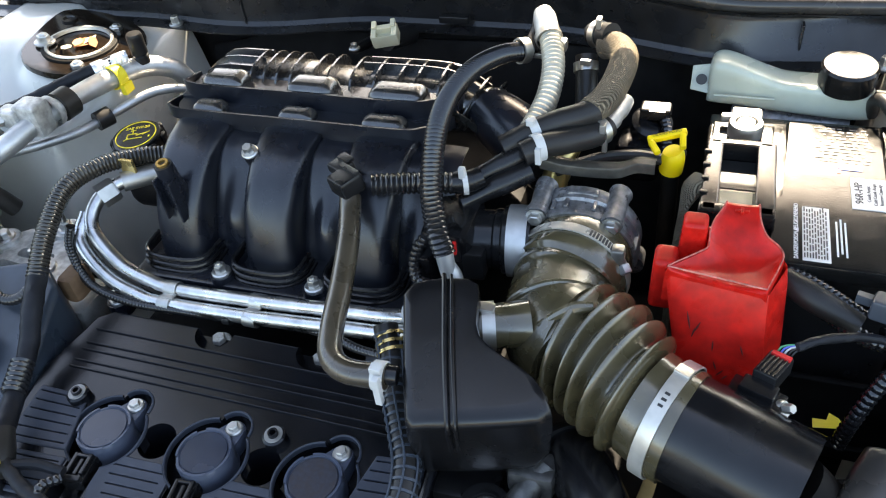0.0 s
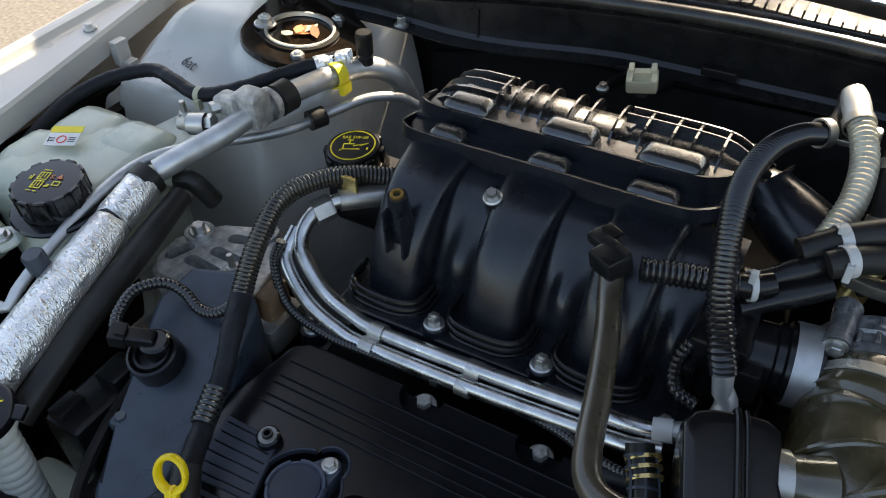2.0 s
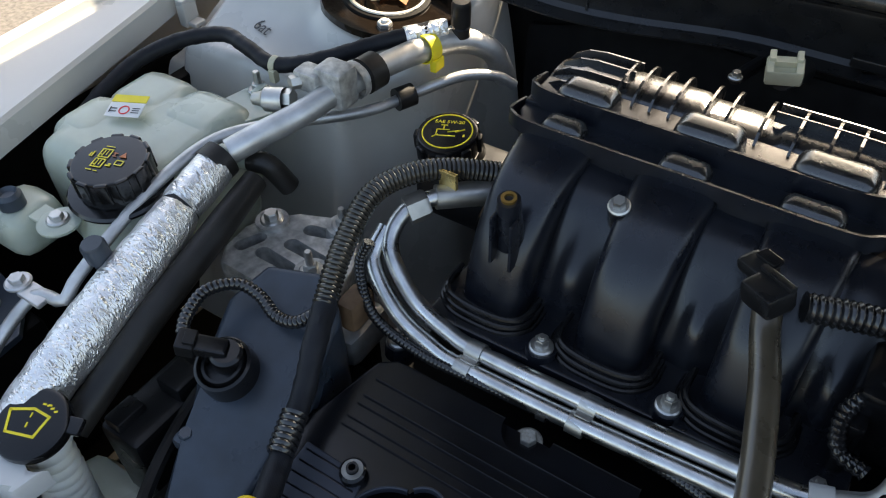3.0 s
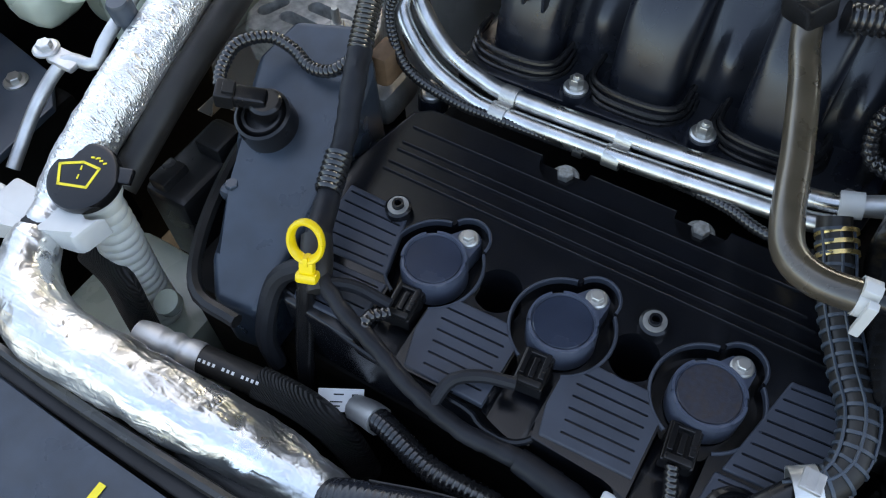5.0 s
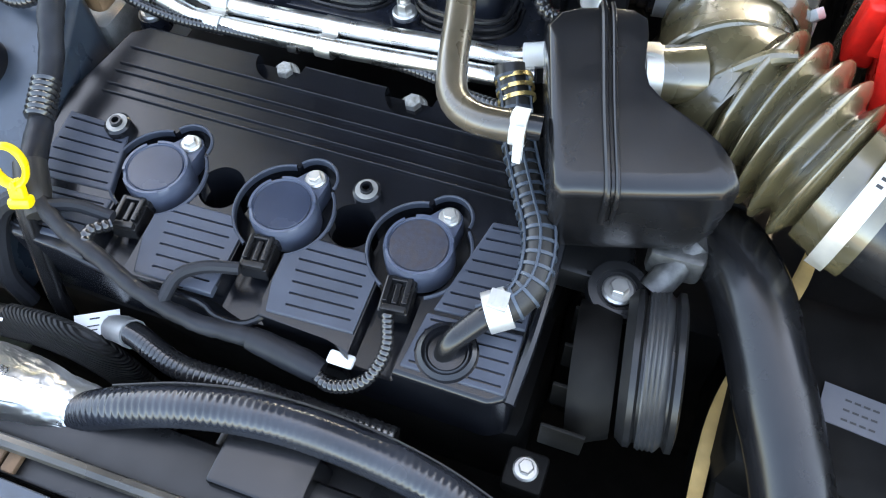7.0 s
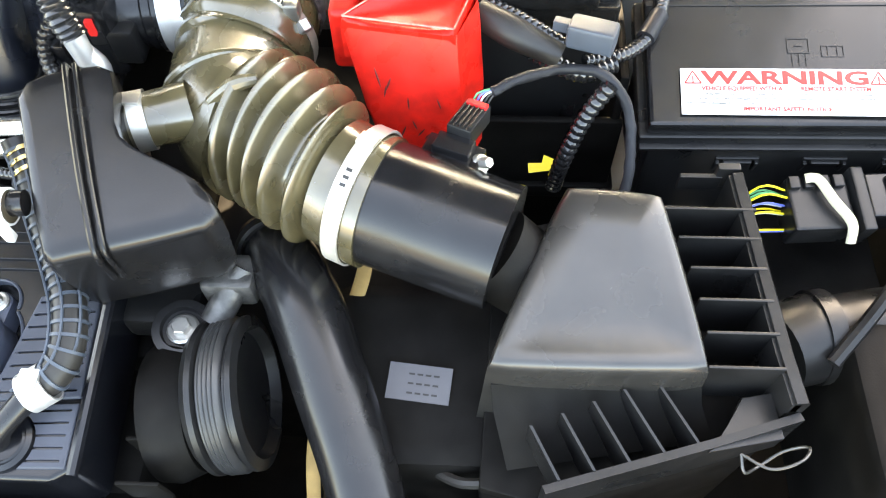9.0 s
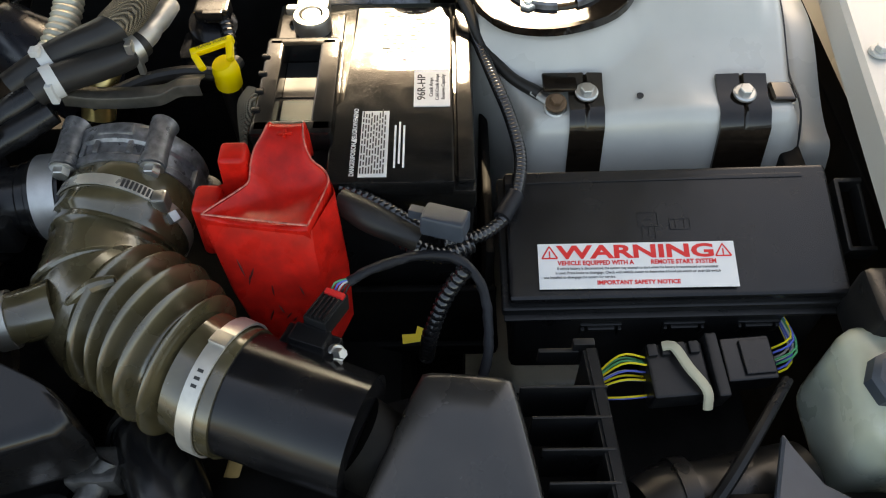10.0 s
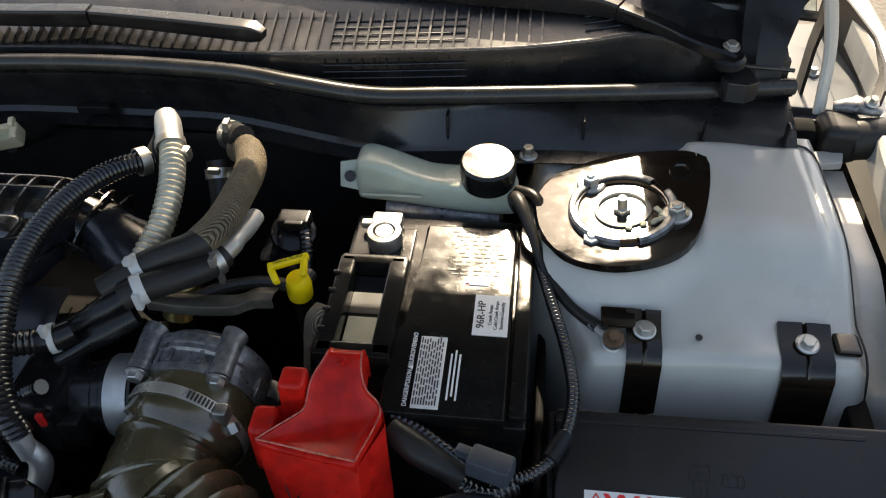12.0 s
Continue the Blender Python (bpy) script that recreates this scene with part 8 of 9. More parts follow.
def oil_parts():
    t = thing("oil_filler_cap", (-0.37, 0.30, 0.80), "black oil filler cap with a yellow printed oil can", "oil cap")
    tilt = Vector((-0.03, -0.10, 1)).normalized()
    m = plane_frame((-0.369, 0.303, 0.868), (0.93, 0.36, 0.05), tilt) @ Matrix.Scale(1.1, 4)
    prof = [(0.0265, -0.022), (0.0285, -0.016), (0.0285, -0.004), (0.0268, 0.0), (0.0245, 0.0008), (0, 0.0008)]
    part("cap", lathe(prof, m, 44), BLACK_FINE, t)
    for a in range(0, 360, 45):
        part("grip", box(0.0285, 0, -0.010, 0.005, 0.010, 0.016, 0.002, m @ pose(0, 0, 0, 0, 0, a)), BLACK, t)
    ring = part("print_ring", lathe([(0.0228, 0.0009), (0.0228, 0.0014), (0.0216, 0.0014), (0.0216, 0.0009)], m, 44), INK_YELLOW, t, "yellow printed ring")
    lettering(t, "SAE 5W-20", m @ Vector((0, 0.0125, 0.0010)), 0.0062, m.col[0].to_3d(), tilt, INK_YELLOW, wide=1.0, bold=0.00008)
    z = 0.0011
    part("oil_can_print", joined(box(-0.001, -0.006, z, 0.018, 0.0011, 0.0004, 0, m), box(-0.0095, -0.002, z, 0.0011, 0.008, 0.0004, 0, m), box(-0.004, 0.002, z, 0.011, 0.0011, 0.0004, 0, m), box(0.007, -0.001, z, 0.014, 0.0011, 0.0004, 0, m @ pose(0, 0, 0, 0, 0, 14)), box(0.0105, -0.004, z, 0.009, 0.0011, 0.0004, 0, m @ pose(0, 0, 0, 0, 0, 28)), box(-0.004, 0.005, z, 0.0011, 0.006, 0.0004, 0, m), box(-0.004, 0.008, z, 0.006, 0.0011, 0.0004, 0, m), box(-0.012, 0.0015, z, 0.006, 0.0011, 0.0004, 0, m @ pose(0, 0, 0, 0, 0, 40)), box(0.0155, -0.005, z, 0.0018, 0.003, 0.0004, 0, m)), INK_YELLOW, t)
    part("neck", tube([tuple(m @ Vector((0, 0, -0.018))) + (0.023,), (-0.366, 0.325, 0.83, 0.023), (-0.36, 0.34, 0.78, 0.025)], n=24, step=0.01), BLACK, t)
    part("saddle", box(-0.355, 0.32, 0.80, 0.09, 0.08, 0.06, 0.015), BLACK, t)
    d = thing("oil_dipstick", (-0.277, -0.09, 0.60), "yellow ring-handled oil dipstick in a black tube", "dipstick")
    md = plane_frame((-0.2735, -0.085, 0.834), (0.93, 0.33, 0.0), (0.28, -0.86, 0.45)) @ Matrix.Scale(0.92, 4)
    ring = [(0.0140 * math.cos(a) * 0.88, 0.0140 * math.sin(a) * 1.15) for a in (2 * math.pi * k / 24 for k in range(25))]
    part("handle", joined(tube([tuple(md @ Vector((x, y, 0))) for x, y in ring], 0.0026, 12, 0.003, squash=1.7), box(0, -0.022, 0, 0.012, 0.012, 0.008, 0.002, md), box(0, -0.031, 0, 0.018, 0.009, 0.012, 0.003, md), box(0, -0.0165, 0, 0.004, 0.008, 0.010, 0.001, md)), YELLOW, d)
    part("tube", tube([(-0.273, -0.093, 0.806, 0.0075), (-0.274, -0.108, 0.76, 0.0075), (-0.274, -0.125, 0.70, 0.0075), (-0.272, -0.135, 0.62, 0.0075)], n=12, step=0.01), BLACK_FINE, d)
    mo = thing("engine_mount", (-0.42, 0.14, 0.70), "cast aluminium engine mount bracket with three studs", "engine mount")
    web = [(-0.510, 0.150), (-0.500, 0.172), (-0.475, 0.195), (-0.440, 0.205), (-0.415, 0.208), (-0.396, 0.190), (-0.382, 0.160), (-0.372, 0.130), (-0.376, 0.108), (-0.400, 0.100), (-0.450, 0.104), (-0.494, 0.098), (-0.508, 0.120)]
    slots = [prism(capsule(p, 0.0075, q, 0.0065), 0.774, 0.82, 0) for p, q in (((-0.468, 0.131), (-0.434, 0.129)), ((-0.452, 0.154), (-0.415, 0.152)), ((-0.449, 0.179), (-0.430, 0.184)), ((-0.492, 0.128), (-0.484, 0.145)))]
    part("bracket", carve(prism(web, 0.760, 0.797, 0.005, segs=3), slots), MOUNT, mo)
    for p, tall in (((-0.424, 0.199, 0.797), 0.012), ((-0.410, 0.134, 0.797), 0.016), ((-0.489, 0.168, 0.797), 0.0), ((-0.392, 0.112, 0.790), 0.0)):
        part("boss", lathe([(0.019, -0.01), (0.0165, 0.004), (0, 0.004)], Matrix.Translation(p), 24), MOUNT, mo)
        bolt(mo, (p[0], p[1], p[2] + 0.003), r=0.009, h=0.009, stud=tall)
    part("arm", box(-0.36, 0.125, 0.76, 0.05, 0.06, 0.04, 0.012), CAST_DULL, mo)
    part("stud_plate", joined(box(-0.345, 0.118, 0.805, 0.022, 0.035, 0.035, 0.008)), RUST, mo, "rust-stained casting")
    part("column", box(-0.43, 0.15, 0.62, 0.09, 0.10, 0.26, 0.02), DARK, mo)
    return t


oil_parts()


def coolant_tank():
    t = thing("coolant_reservoir", (-0.63, 0.14, 0.70), "milky plastic coolant reservoir with a black ribbed cap", "coolant reservoir")
    bms = [box(-0.632, 0.150, 0.80, 0.165, 0.15, 0.14, 0.028, None, 4)]
    for x, y, r in ((-0.672, 0.212, 0.05), (-0.60, 0.212, 0.052), (-0.690, 0.150, 0.04)):
        bms.append(box(x, y - 0.01, 0.82, r * 1.7, 0.08, 0.105, 0.024, None, 4))
    part("tank", carve(bms[0], bms[1:], "UNION"), MILKY, t, smooth=60)
    part("shoulder", lathe([(0.052, -0.06), (0.050, -0.02), (0.044, 0.0), (0.038, 0.012), (0, 0.012)], Matrix.Translation((-0.588, 0.088, 0.842)), 36), MILKY, t)
    cap = part("cap", lathe([(0.0475, 0), (0.0485, 0.003), (0.0465, 0.0055), (0.0355, 0.007), (0.035, 0.030), (0.034, 0.0335), (0.0325, 0.0345), (0, 0.0345)], axis_matrix((-0.588, 0.086, 0.856), (0.02, -0.06, 1)), 48), GLOSS_BLACK, t, "black ribbed pressure cap")
    mc = plane_frame((-0.588, 0.086, 0.8565), (1, 0.12, 0), (0.02, -0.06, 1))
    for a in range(0, 360, 30):
        part("grip", box(0.0345, 0, 0.0215, 0.0050, 0.0120, 0.025, 0.0018, mc @ pose(0, 0, 0, 0, 0, a)), GLOSS_BLACK, cap)
    face = plane_frame(tuple(mc @ Vector((0, 0, 0.0348))), (0.95, 0.3, 0), (0.02, -0.06, 1))
    icon = [(x + dx, y + dy, w, h) for x, y in ((-0.006, 0.006), (-0.006, -0.007)) for dx, dy, w, h in ((0, 0.0052, 0.011, 0.0011), (0, -0.0052, 0.011, 0.0011), (-0.005, 0, 0.0011, 0.0105), (0.005, 0, 0.0011, 0.0105), (-0.0018, 0, 0.0008, 0.008), (0.0014, 0.001, 0.0008, 0.006), (-0.003, -0.002, 0.003, 0.0008))]
    icon += [(0.0045, -0.0085, 0.0050, 0.0014), (0.0055, -0.0065, 0.0030, 0.0018), (-0.0170, 0.003, 0.0012, 0.007), (-0.0190, 0.002, 0.0012, 0.005), (-0.010, -0.0165, 0.0060, 0.0009), (-0.003, -0.0170, 0.0040, 0.0009), (-0.006, 0.0150, 0.009, 0.0008), (0.013, -0.0005, 0.0075, 0.0010), (0.013, -0.0060, 0.0075, 0.0010), (0.0095, -0.0032, 0.0010, 0.0055), (0.0165, -0.0032, 0.0010, 0.0055)]
    part("cap_print", bars(face, icon), INK_YELLOW, cap, "yellow printed pictograms")
    part("warning_print", joined(prism([(0.009, 0.004), (0.016, 0.004), (0.0125, 0.0105)], 0, 0.0005, 0, face), bars(face, [(0.004, 0.004, 0.004, 0.0012), (0.0035, 0.008, 0.0045, 0.0012), (0.0035, 0.006, 0.0012, 0.004)])), INK_ORANGE, cap, "faded orange warning print")
    ml = plane_frame((-0.655, 0.158, 0.8775), (0.93, 0.36, 0.05), (0.05, -0.2, 1))
    ml = ml @ Matrix.Scale(0.95, 4)
    lab = part("label", box(0, -0.004, 0.002, 0.040, 0.020, 0.0008, 0, ml), LABEL, t, "white caution label with a yellow strip")
    part("yellow_strip", box(0, 0.012, 0.002, 0.040, 0.010, 0.0008, 0, ml), INK_YELLOW, lab)
    part("label_print", joined(bars(ml @ Matrix.Translation((0, 0, 0.0026)), [(-0.013, -0.003, 0.008, 0.0012), (-0.013, -0.007, 0.008, 0.0012), (-0.0165, -0.005, 0.001, 0.008), (0.013, -0.002, 0.009, 0.001), (0.013, -0.005, 0.008, 0.001), (0.013, -0.008, 0.009, 0.001)])), INK_BLACK, lab)
    part("forbidden_sign", lathe([(0.006, 0.0026), (0.006, 0.0032), (0.0048, 0.0032), (0.0048, 0.0026)], ml @ Matrix.Translation((0, -0.005, 0)), 24), INK_RED, lab)
    part("mount_tab", joined(prism([(-0.575, 0.19), (-0.545, 0.245), (-0.575, 0.285), (-0.60, 0.275), (-0.61, 0.23)], 0.852, 0.86, 0.002), box(-0.575, 0.262, 0.866, 0.008, 0.02, 0.012, 0.002)), MILKY, t)
    bolt(t, (-0.583, 0.268, 0.862), r=0.009, h=0.008, stud=0.014)
    part("port", tube([(-0.552, 0.175, 0.852, 0.011), (-0.528, 0.180, 0.852, 0.010), (-0.512, 0.184, 0.852, 0.009)], n=14, step=0.005), MILKY, t)
    part("port_hose", tube([(-0.518, 0.183, 0.852, 0.011), (-0.500, 0.188, 0.850, 0.011), (-0.49, 0.20, 0.82, 0.011)], n=14, step=0.005), RUBBER, t)
    w = thing("power_steering_cap", (-0.68, 0.03, 0.78), "white plastic bracket with a small dark reservoir spout", "reservoir")
    part("bottle", box(-0.672, 0.028, 0.82, 0.06, 0.06, 0.05, 0.018, None, 3), MILKY, w)
    part("spout", lathe([(0.012, 0), (0.012, 0.012), (0.009, 0.016), (0.006, 0.012), (0, 0.012)], axis_matrix((-0.668, 0.022, 0.845), (0, 0, 1)), 18), SLATE, w)
    part("ear", joined(washer((-0.612, 0.03, 0.843), (0, 0, 1), 0.020, 0.004), box(-0.63, 0.03, 0.842, 0.03, 0.02, 0.004, 0.001)), MILKY, w)
    bolt(w, (-0.612, 0.03, 0.847), r=0.008, h=0.006)
    return t


coolant_tank()


def ac_lines():
    t = thing("aircon_pipe", (-0.48, 0.25, 0.80), "aluminium air conditioning pipe with a joint block and a foil sleeve", "pipe")
    part("pipe", tube([(-0.523, 0.165, 0.872, 0.0125), (-0.508, 0.192, 0.880, 0.0125), (-0.487, 0.228, 0.890, 0.0125), (-0.474, 0.270, 0.898, 0.0125), (-0.462, 0.335, 0.897, 0.0125), (-0.449, 0.392, 0.892, 0.0135), (-0.432, 0.430, 0.886, 0.0135), (-0.410, 0.455, 0.868, 0.013), (-0.40, 0.47, 0.83, 0.013)], n=18, step=0.006), ALU, t)
    part("joint_block", joined(box(-0.476, 0.272, 0.903, 0.035, 0.030, 0.042, 0.006), box(-0.498, 0.262, 0.908, 0.03, 0.024, 0.022, 0.005), lathe([(0.019, 0), (0.019, 0.008), (0.014, 0.009), (0, 0.009)], axis_matrix((-0.470, 0.288, 0.899), (0.1, 1, 0)), 24)), MOUNT, t)
    part("joint_bolt", hex_head((-0.505, 0.252, 0.908), (-0.4, -0.9, 0.1), 0.007, 0.010), STEEL, t)
    part("pressure_switch", joined(lathe([(0.012, 0), (0.012, 0.02), (0.008, 0.024), (0.006, 0.034), (0.003, 0.036), (0, 0.036)], axis_matrix((-0.512, 0.236, 0.893), (-1, -0.35, -0.1)), 18), hex_head((-0.505, 0.240, 0.894), (-1, -0.35, -0.1), 0.010, 0.010)), STEEL, t)
    part("grommet", joined(*[ring_band((-0.467, 0.312, 0.8975), (0.15, 1, 0), 0.0128, 0.02, 0.006, 24)]), RUBBER, t)
    part("yellow_clip", joined(ring_band((-0.449, 0.388, 0.893), (0.2, 1, -0.05), 0.0138, 0.014, 0.002, 20), box(-0.437, 0.388, 0.878, 0.008, 0.018, 0.014, 0.002)), INK_YELLOW, t, "yellow plastic clip")
    part("service_valve", lathe([(0.010, 0), (0.010, 0.010), (0.008, 0.012), (0.0105, 0.013), (0.0105, 0.036), (0.009, 0.040), (0, 0.040)], axis_matrix((-0.431, 0.425, 0.895), (0.03, 0, 1)), 20), BLACK, t, "black service port cap")
    part("thin_pipe", tube([(-0.372, 0.44, 0.845), (-0.385, 0.425, 0.860), (-0.41, 0.395, 0.868), (-0.44, 0.35, 0.862), (-0.458, 0.305, 0.862), (-0.482, 0.262, 0.868), (-0.515, 0.215, 0.876), (-0.545, 0.165, 0.876), (-0.553, 0.10, 0.866), (-0.552, 0.03, 0.846), (-0.552, -0.005, 0.832), (-0.552, -0.022, 0.822), (-0.58, -0.03, 0.82), (-0.585, -0.07, 0.80), (-0.58, -0.12, 0.77)], 0.0058, 12, 0.008), ALU, t)
    part("thin_grommet", ring_band((-0.445, 0.338, 0.862), (0.4, 0.9, 0), 0.006, 0.02, 0.006, 18), RUBBER, t)
    part("foil_sleeve", tube([(-0.526, 0.152, 0.868, 0.017), (-0.524, 0.138, 0.865, 0.019), (-0.522, 0.10, 0.856, 0.019), (-0.519, 0.096, 0.855, 0.016), (-0.519, 0.088, 0.853, 0.020), (-0.513, 0.03, 0.838, 0.023), (-0.508, -0.04, 0.818, 0.0235), (-0.505, -0.10, 0.798, 0.021), (-0.500, -0.135, 0.785, 0.018)], n=28, step=0.004, rough=0.0010, rough_scale=90), FOIL, t, "crumpled silver foil sleeve", smooth=80)
    part("sleeve_end_band", ring_band((-0.5255, 0.150, 0.868), (0.05, 1, 0.2), 0.0172, 0.016, 0.002, 24), RUBBER, t, "black tape band")
    part("sleeve_tie", ring_band((-0.5205, 0.0955, 0.855), (0.05, 1, 0.27), 0.0165, 0.006, 0.002, 24), BLACK, t)
    part("sleeve_shadow_hose", tube([(-0.496, 0.165, 0.850, 0.012), (-0.487, 0.10, 0.838, 0.014), (-0.48, 0.0, 0.812, 0.014), (-0.478, -0.09, 0.775, 0.014)], n=14, step=0.01), RUBBER, t)
    part("valve_stem", joined(lathe([(0.008, 0), (0.008, 0.010), (0.011, 0.012), (0.011, 0.028), (0.009, 0.031), (0, 0.031)], axis_matrix((-0.537, 0.018, 0.838), (0, -0.1, 1)), 18)), SLATE, t)
    part("stay", joined(box(-0.578, -0.03, 0.822, 0.03, 0.018, 0.006, 0.002), washer((-0.60, -0.03, 0.825), (0, 0, 1), 0.012, 0.003), hex_head((-0.60, -0.03, 0.827), (0, 0, 1), 0.007, 0.006)), ALU, t)
    f = thing("foil_hose", (-0.35, -0.2, 0.70), "thick hose wrapped in crumpled silver foil", "hose")
    part("foil", tube([(-0.498, -0.128, 0.788, 0.016), (-0.496, -0.15, 0.783, 0.018), (-0.494, -0.158, 0.781, 0.0165), (-0.492, -0.166, 0.78, 0.020), (-0.475, -0.195, 0.774, 0.0245), (-0.435, -0.215, 0.768, 0.0265), (-0.36, -0.213, 0.760, 0.0265), (-0.29, -0.207, 0.748, 0.0265), (-0.235, -0.202, 0.732, 0.024), (-0.19, -0.20, 0.712, 0.02)], n=48, step=0.003, rough=0.0026, rough_scale=42), FOIL_SOFT, f, smooth=80)
    part("tie", ring_band((-0.494, -0.158, 0.781), (0.1, -0.9, -0.1), 0.0172, 0.006, 0.002, 24), BLACK, f)
    wb = thing("washer_filler", (-0.48, -0.11, 0.62), "black washer cap with a yellow print on a milky bellows neck", "washer filler")
    mw = plane_frame((-0.478, -0.112, 0.812), (0.94, 0.33, 0.0), (0.05, -0.22, 1))
    cap = part("cap", joined(lathe([(0.029, -0.010), (0.030, -0.004), (0.029, 0.0), (0.026, 0.0015), (0, 0.0015)], mw, 40), box(0.031, 0.006, -0.004, 0.016, 0.014, 0.006, 0.002, mw)), BLACK_FINE, wb)
    z = 0.0018
    screen = [(-0.014, -0.008), (-0.019, 0.009), (0.0, 0.013), (0.015, 0.009), (0.010, -0.008)]
    segs = []
    for a, b in zip(screen, screen[1:] + screen[:1]):
        c, d = ((a[0] + b[0]) / 2, (a[1] + b[1]) / 2), Vector((b[0] - a[0], b[1] - a[1]))
        segs.append(box(0, 0, 0, d.length + 0.0015, 0.0021, 0.0005, 0, mw @ pose(c[0] - 0.002, c[1] - 0.002, z, 0, 0, math.degrees(math.atan2(d.y, d.x)))))
    segs += [box(x, -0.002 + 0.0, z, 0.0012, 0.004, 0.0005, 0, mw) for x in (-0.002,)] + [box(-0.002, 0.006, z, 0.0012, 0.004, 0.0005, 0, mw)]
    segs += [box(0.013 + 0.003 * k, 0.012 - 0.003 * k, z, 0.003, 0.0015, 0.0005, 0, mw @ pose(0, 0, 0, 0, 0, 20)) for k in range(3)] + [box(0.004 + 0.005 * k, 0.016, z, 0.003, 0.0015, 0.0005, 0, mw) for k in range(2)]
    part("cap_print", joined(*segs), INK_YELLOW, cap, "yellow windshield washer symbol")
    part("neck", tube([tuple(mw @ Vector((0, 0, -0.008))) + (0.024,), (-0.480, -0.112, 0.785, 0.023), (-0.478, -0.112, 0.776, 0.019), (-0.474, -0.116, 0.74, 0.020), (-0.472, -0.12, 0.68, 0.020), (-0.472, -0.12, 0.62, 0.020)], n=24, rib=(0.009, 0.0014)), NECK, wb)
    part("bracket", joined(prism([(-0.57, -0.165), (-0.545, -0.15), (-0.505, -0.135), (-0.46, -0.14), (-0.447, -0.125), (-0.452, -0.155), (-0.50, -0.165), (-0.54, -0.185), (-0.58, -0.185)], 0.776, 0.798, 0.005), box(-0.572, -0.168, 0.788, 0.07, 0.05, 0.022, 0.006), box(-0.515, -0.148, 0.794, 0.05, 0.030, 0.010, 0.004)), WHITE, wb, "white plastic bracket")
    part("tank", box(-0.50, -0.12, 0.55, 0.15, 0.14, 0.14, 0.02), MILKY, wb)
    g = thing("pressure_hose", (-0.33, -0.15, 0.60), "black hose with a crimped aluminium end and a braided sleeve", "hose")
    part("ferrule", tube([(-0.398, -0.174, 0.731, 0.0105), (-0.388, -0.173, 0.730, 0.0125), (-0.374, -0.171, 0.729, 0.0125), (-0.370, -0.170, 0.729, 0.0108), (-0.364, -0.169, 0.728, 0.0128), (-0.357, -0.168, 0.727, 0.0110), (-0.350, -0.167, 0.727, 0.0128), (-0.340, -0.165, 0.726, 0.0125)], n=20, step=0.002), ALU, g)
    part("hose", tube([(-0.345, -0.166, 0.726, 0.0118), (-0.315, -0.161, 0.724, 0.0118), (-0.283, -0.156, 0.720, 0.0118)], n=18, step=0.006), RUBBER, g)
    part("hose_print", bars(plane_frame((-0.312, -0.1655, 0.7345), (0.96, 0.16, -0.06), (0.08, -0.35, 1)), [(-0.024 + 0.0042 * k, 0.0, 0.0022, 0.0026) for k in range(13) if k not in (4, 8)]), LABEL, g, "pale printed marks")
    part("braided_sleeve", tube([(-0.292, -0.157, 0.721, 0.0132), (-0.262, -0.153, 0.714, 0.0136), (-0.240, -0.151, 0.700, 0.0136), (-0.222, -0.150, 0.670, 0.0136), (-0.21, -0.150, 0.62, 0.013)], n=18, step=0.006), with_waves(surface("black_braid", (0.02, 0.02, 0.02), 0.6), 220, 0.9, 0.003, distort=0.4), g)
    part("rear_braid", tube([(-0.50, -0.135, 0.72, 0.012), (-0.465, -0.14, 0.715, 0.013), (-0.445, -0.15, 0.69, 0.013), (-0.445, -0.155, 0.63, 0.013)], n=14, step=0.006), with_waves(surface("black_braid", (0.02, 0.02, 0.02), 0.6), 220, 0.9, 0.003, distort=0.4), g)
    part("pale_plug", lathe([(0.012, 0), (0.012, 0.01), (0, 0.012)], axis_matrix((-0.435, -0.125, 0.67), (0, -0.3, 1)), 18), MILKY, g)
    c = thing("wing_cable", (-0.65, 0.25, 0.80), "black taped cable crossing the strut tower", "cable")
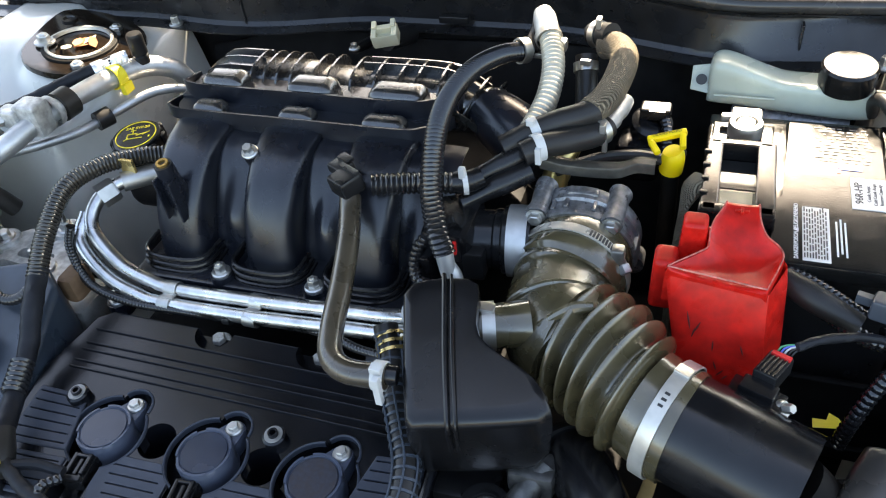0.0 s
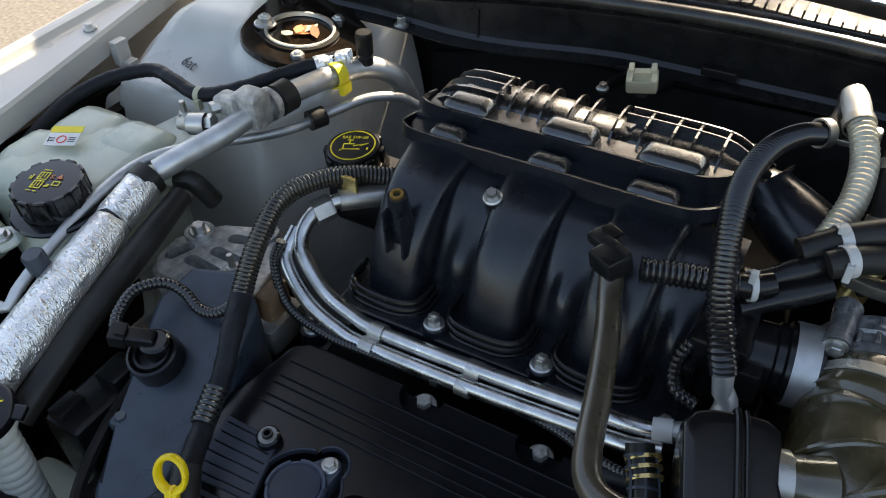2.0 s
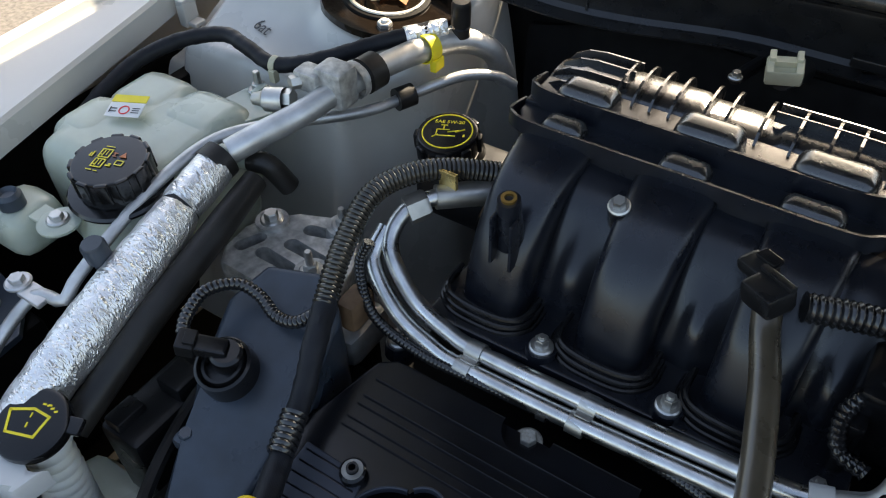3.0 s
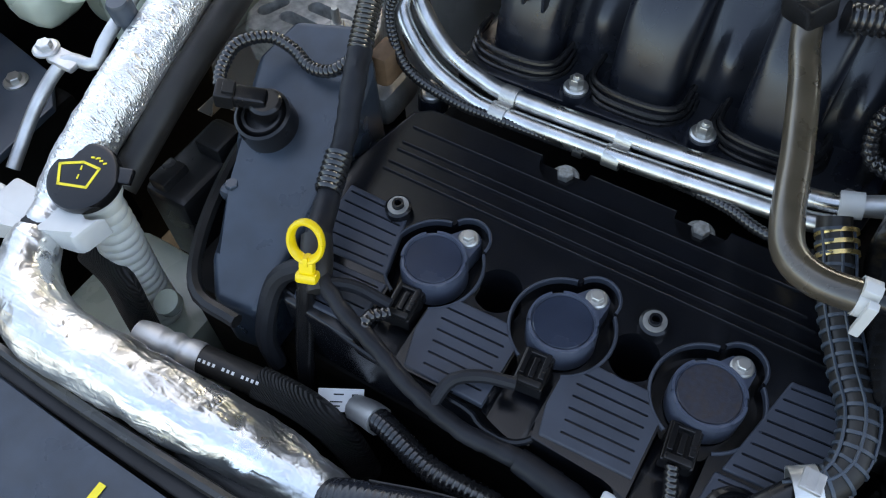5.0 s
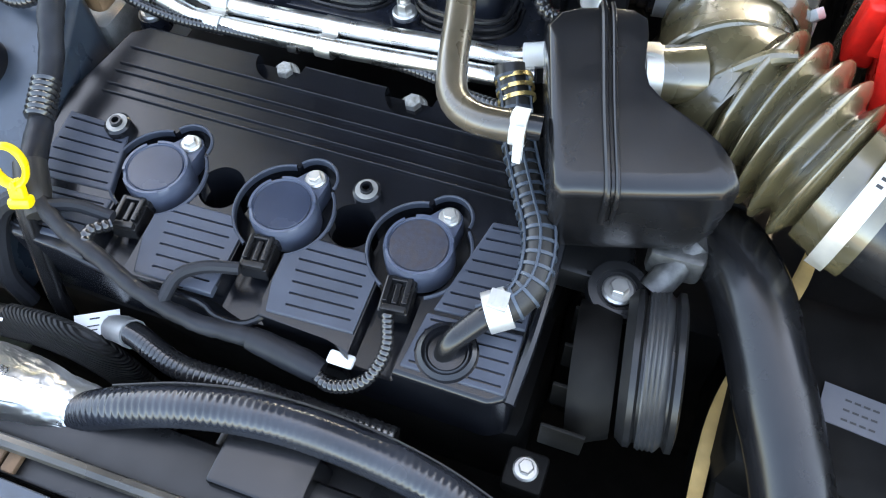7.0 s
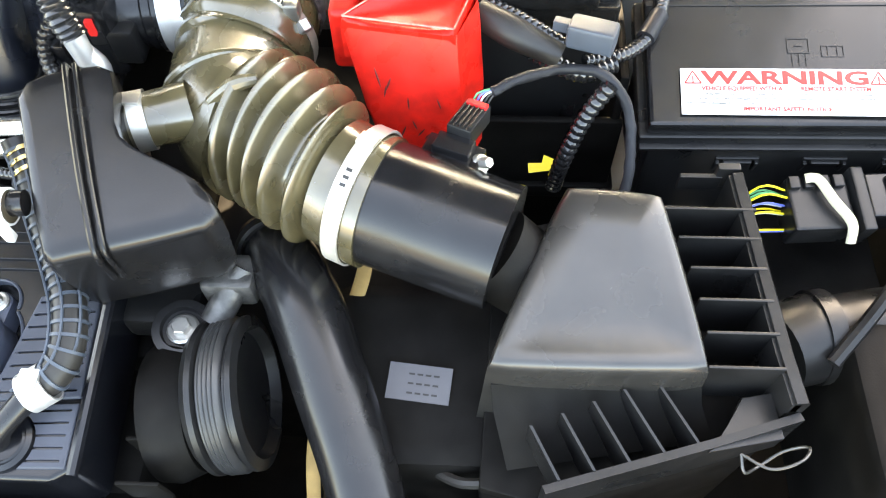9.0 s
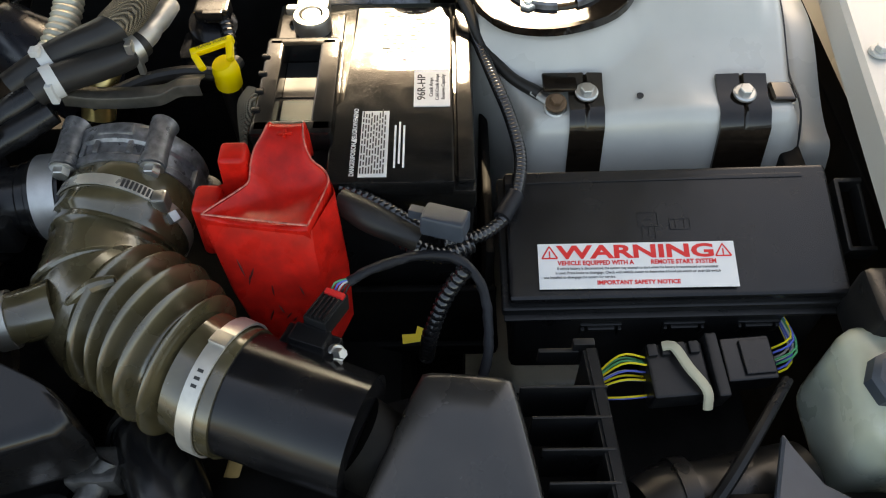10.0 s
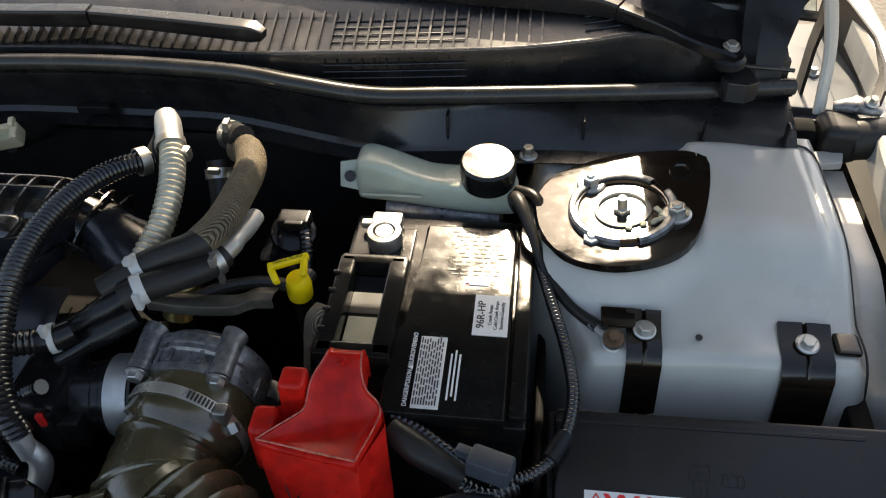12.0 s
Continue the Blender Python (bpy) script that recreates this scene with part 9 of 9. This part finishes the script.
    part("cable", tube([(-0.452, 0.400, 0.908), (-0.49, 0.355, 0.902), (-0.53, 0.315, 0.892), (-0.575, 0.290, 0.884), (-0.62, 0.296, 0.888), (-0.66, 0.300, 0.890), (-0.70, 0.272, 0.884), (-0.725, 0.225, 0.872), (-0.728, 0.16, 0.852), (-0.72, 0.10, 0.82)], 0.0085, 16, 0.003, rough=0.0009, rough_scale=160), TAPE, c)
    part("cable_tie", joined(ring_band((-0.575, 0.290, 0.884), (-1, -0.1, 0), 0.0078, 0.007, 0.0016), box(-0.572, 0.282, 0.876, 0.008, 0.008, 0.014, 0.001)), CREAM, c, "cream cable tie")
    part("foil_tape", tube([(-0.470, 0.378, 0.906, 0.009), (-0.452, 0.40, 0.908, 0.0095), (-0.440, 0.412, 0.908, 0.008)], n=12, step=0.004, rough=0.002), FOIL, c)
    k = thing("side_tray", (-0.62, -0.08, 0.6), "slate black plastic splash panel beside the washer filler", "panel")
    part("panel", prism([(-0.75, -0.28), (-0.62, -0.26), (-0.60, -0.12), (-0.605, -0.05), (-0.64, -0.02), (-0.75, 0.0)], 0.765, 0.772, 0.002), SLATE, k)
    bolt(k, (-0.66, -0.045, 0.772), r=0.009, h=0.006)
    part("wall", box(-0.68, -0.14, 0.66, 0.13, 0.24, 0.2, 0.01), DARK, k)
    bx = thing("relay_housing", (-0.44, 0.02, 0.62), "black plastic housing in the shade between pipe and engine", "housing")
    part("body", box(-0.462, -0.02, 0.70, 0.05, 0.10, 0.10, 0.008), BLACK, bx)
    part("plug", box(-0.455, 0.0, 0.755, 0.03, 0.03, 0.02, 0.004), BLACK, bx)
    part("latch", box(-0.47, -0.05, 0.752, 0.02, 0.03, 0.014, 0.003), BLACK, bx)
    mk = thing("chalk_mark", (-0.645, 0.345, 0.87), "hand-written black ink mark on the strut tower", "mark")
    lettering(mk, "6at", (-0.652, 0.352, 0.8762), 0.022, (0.93, -0.25, 0.0), (0, -0.35, 0.94), INK_BLACK)
    return t


ac_lines()
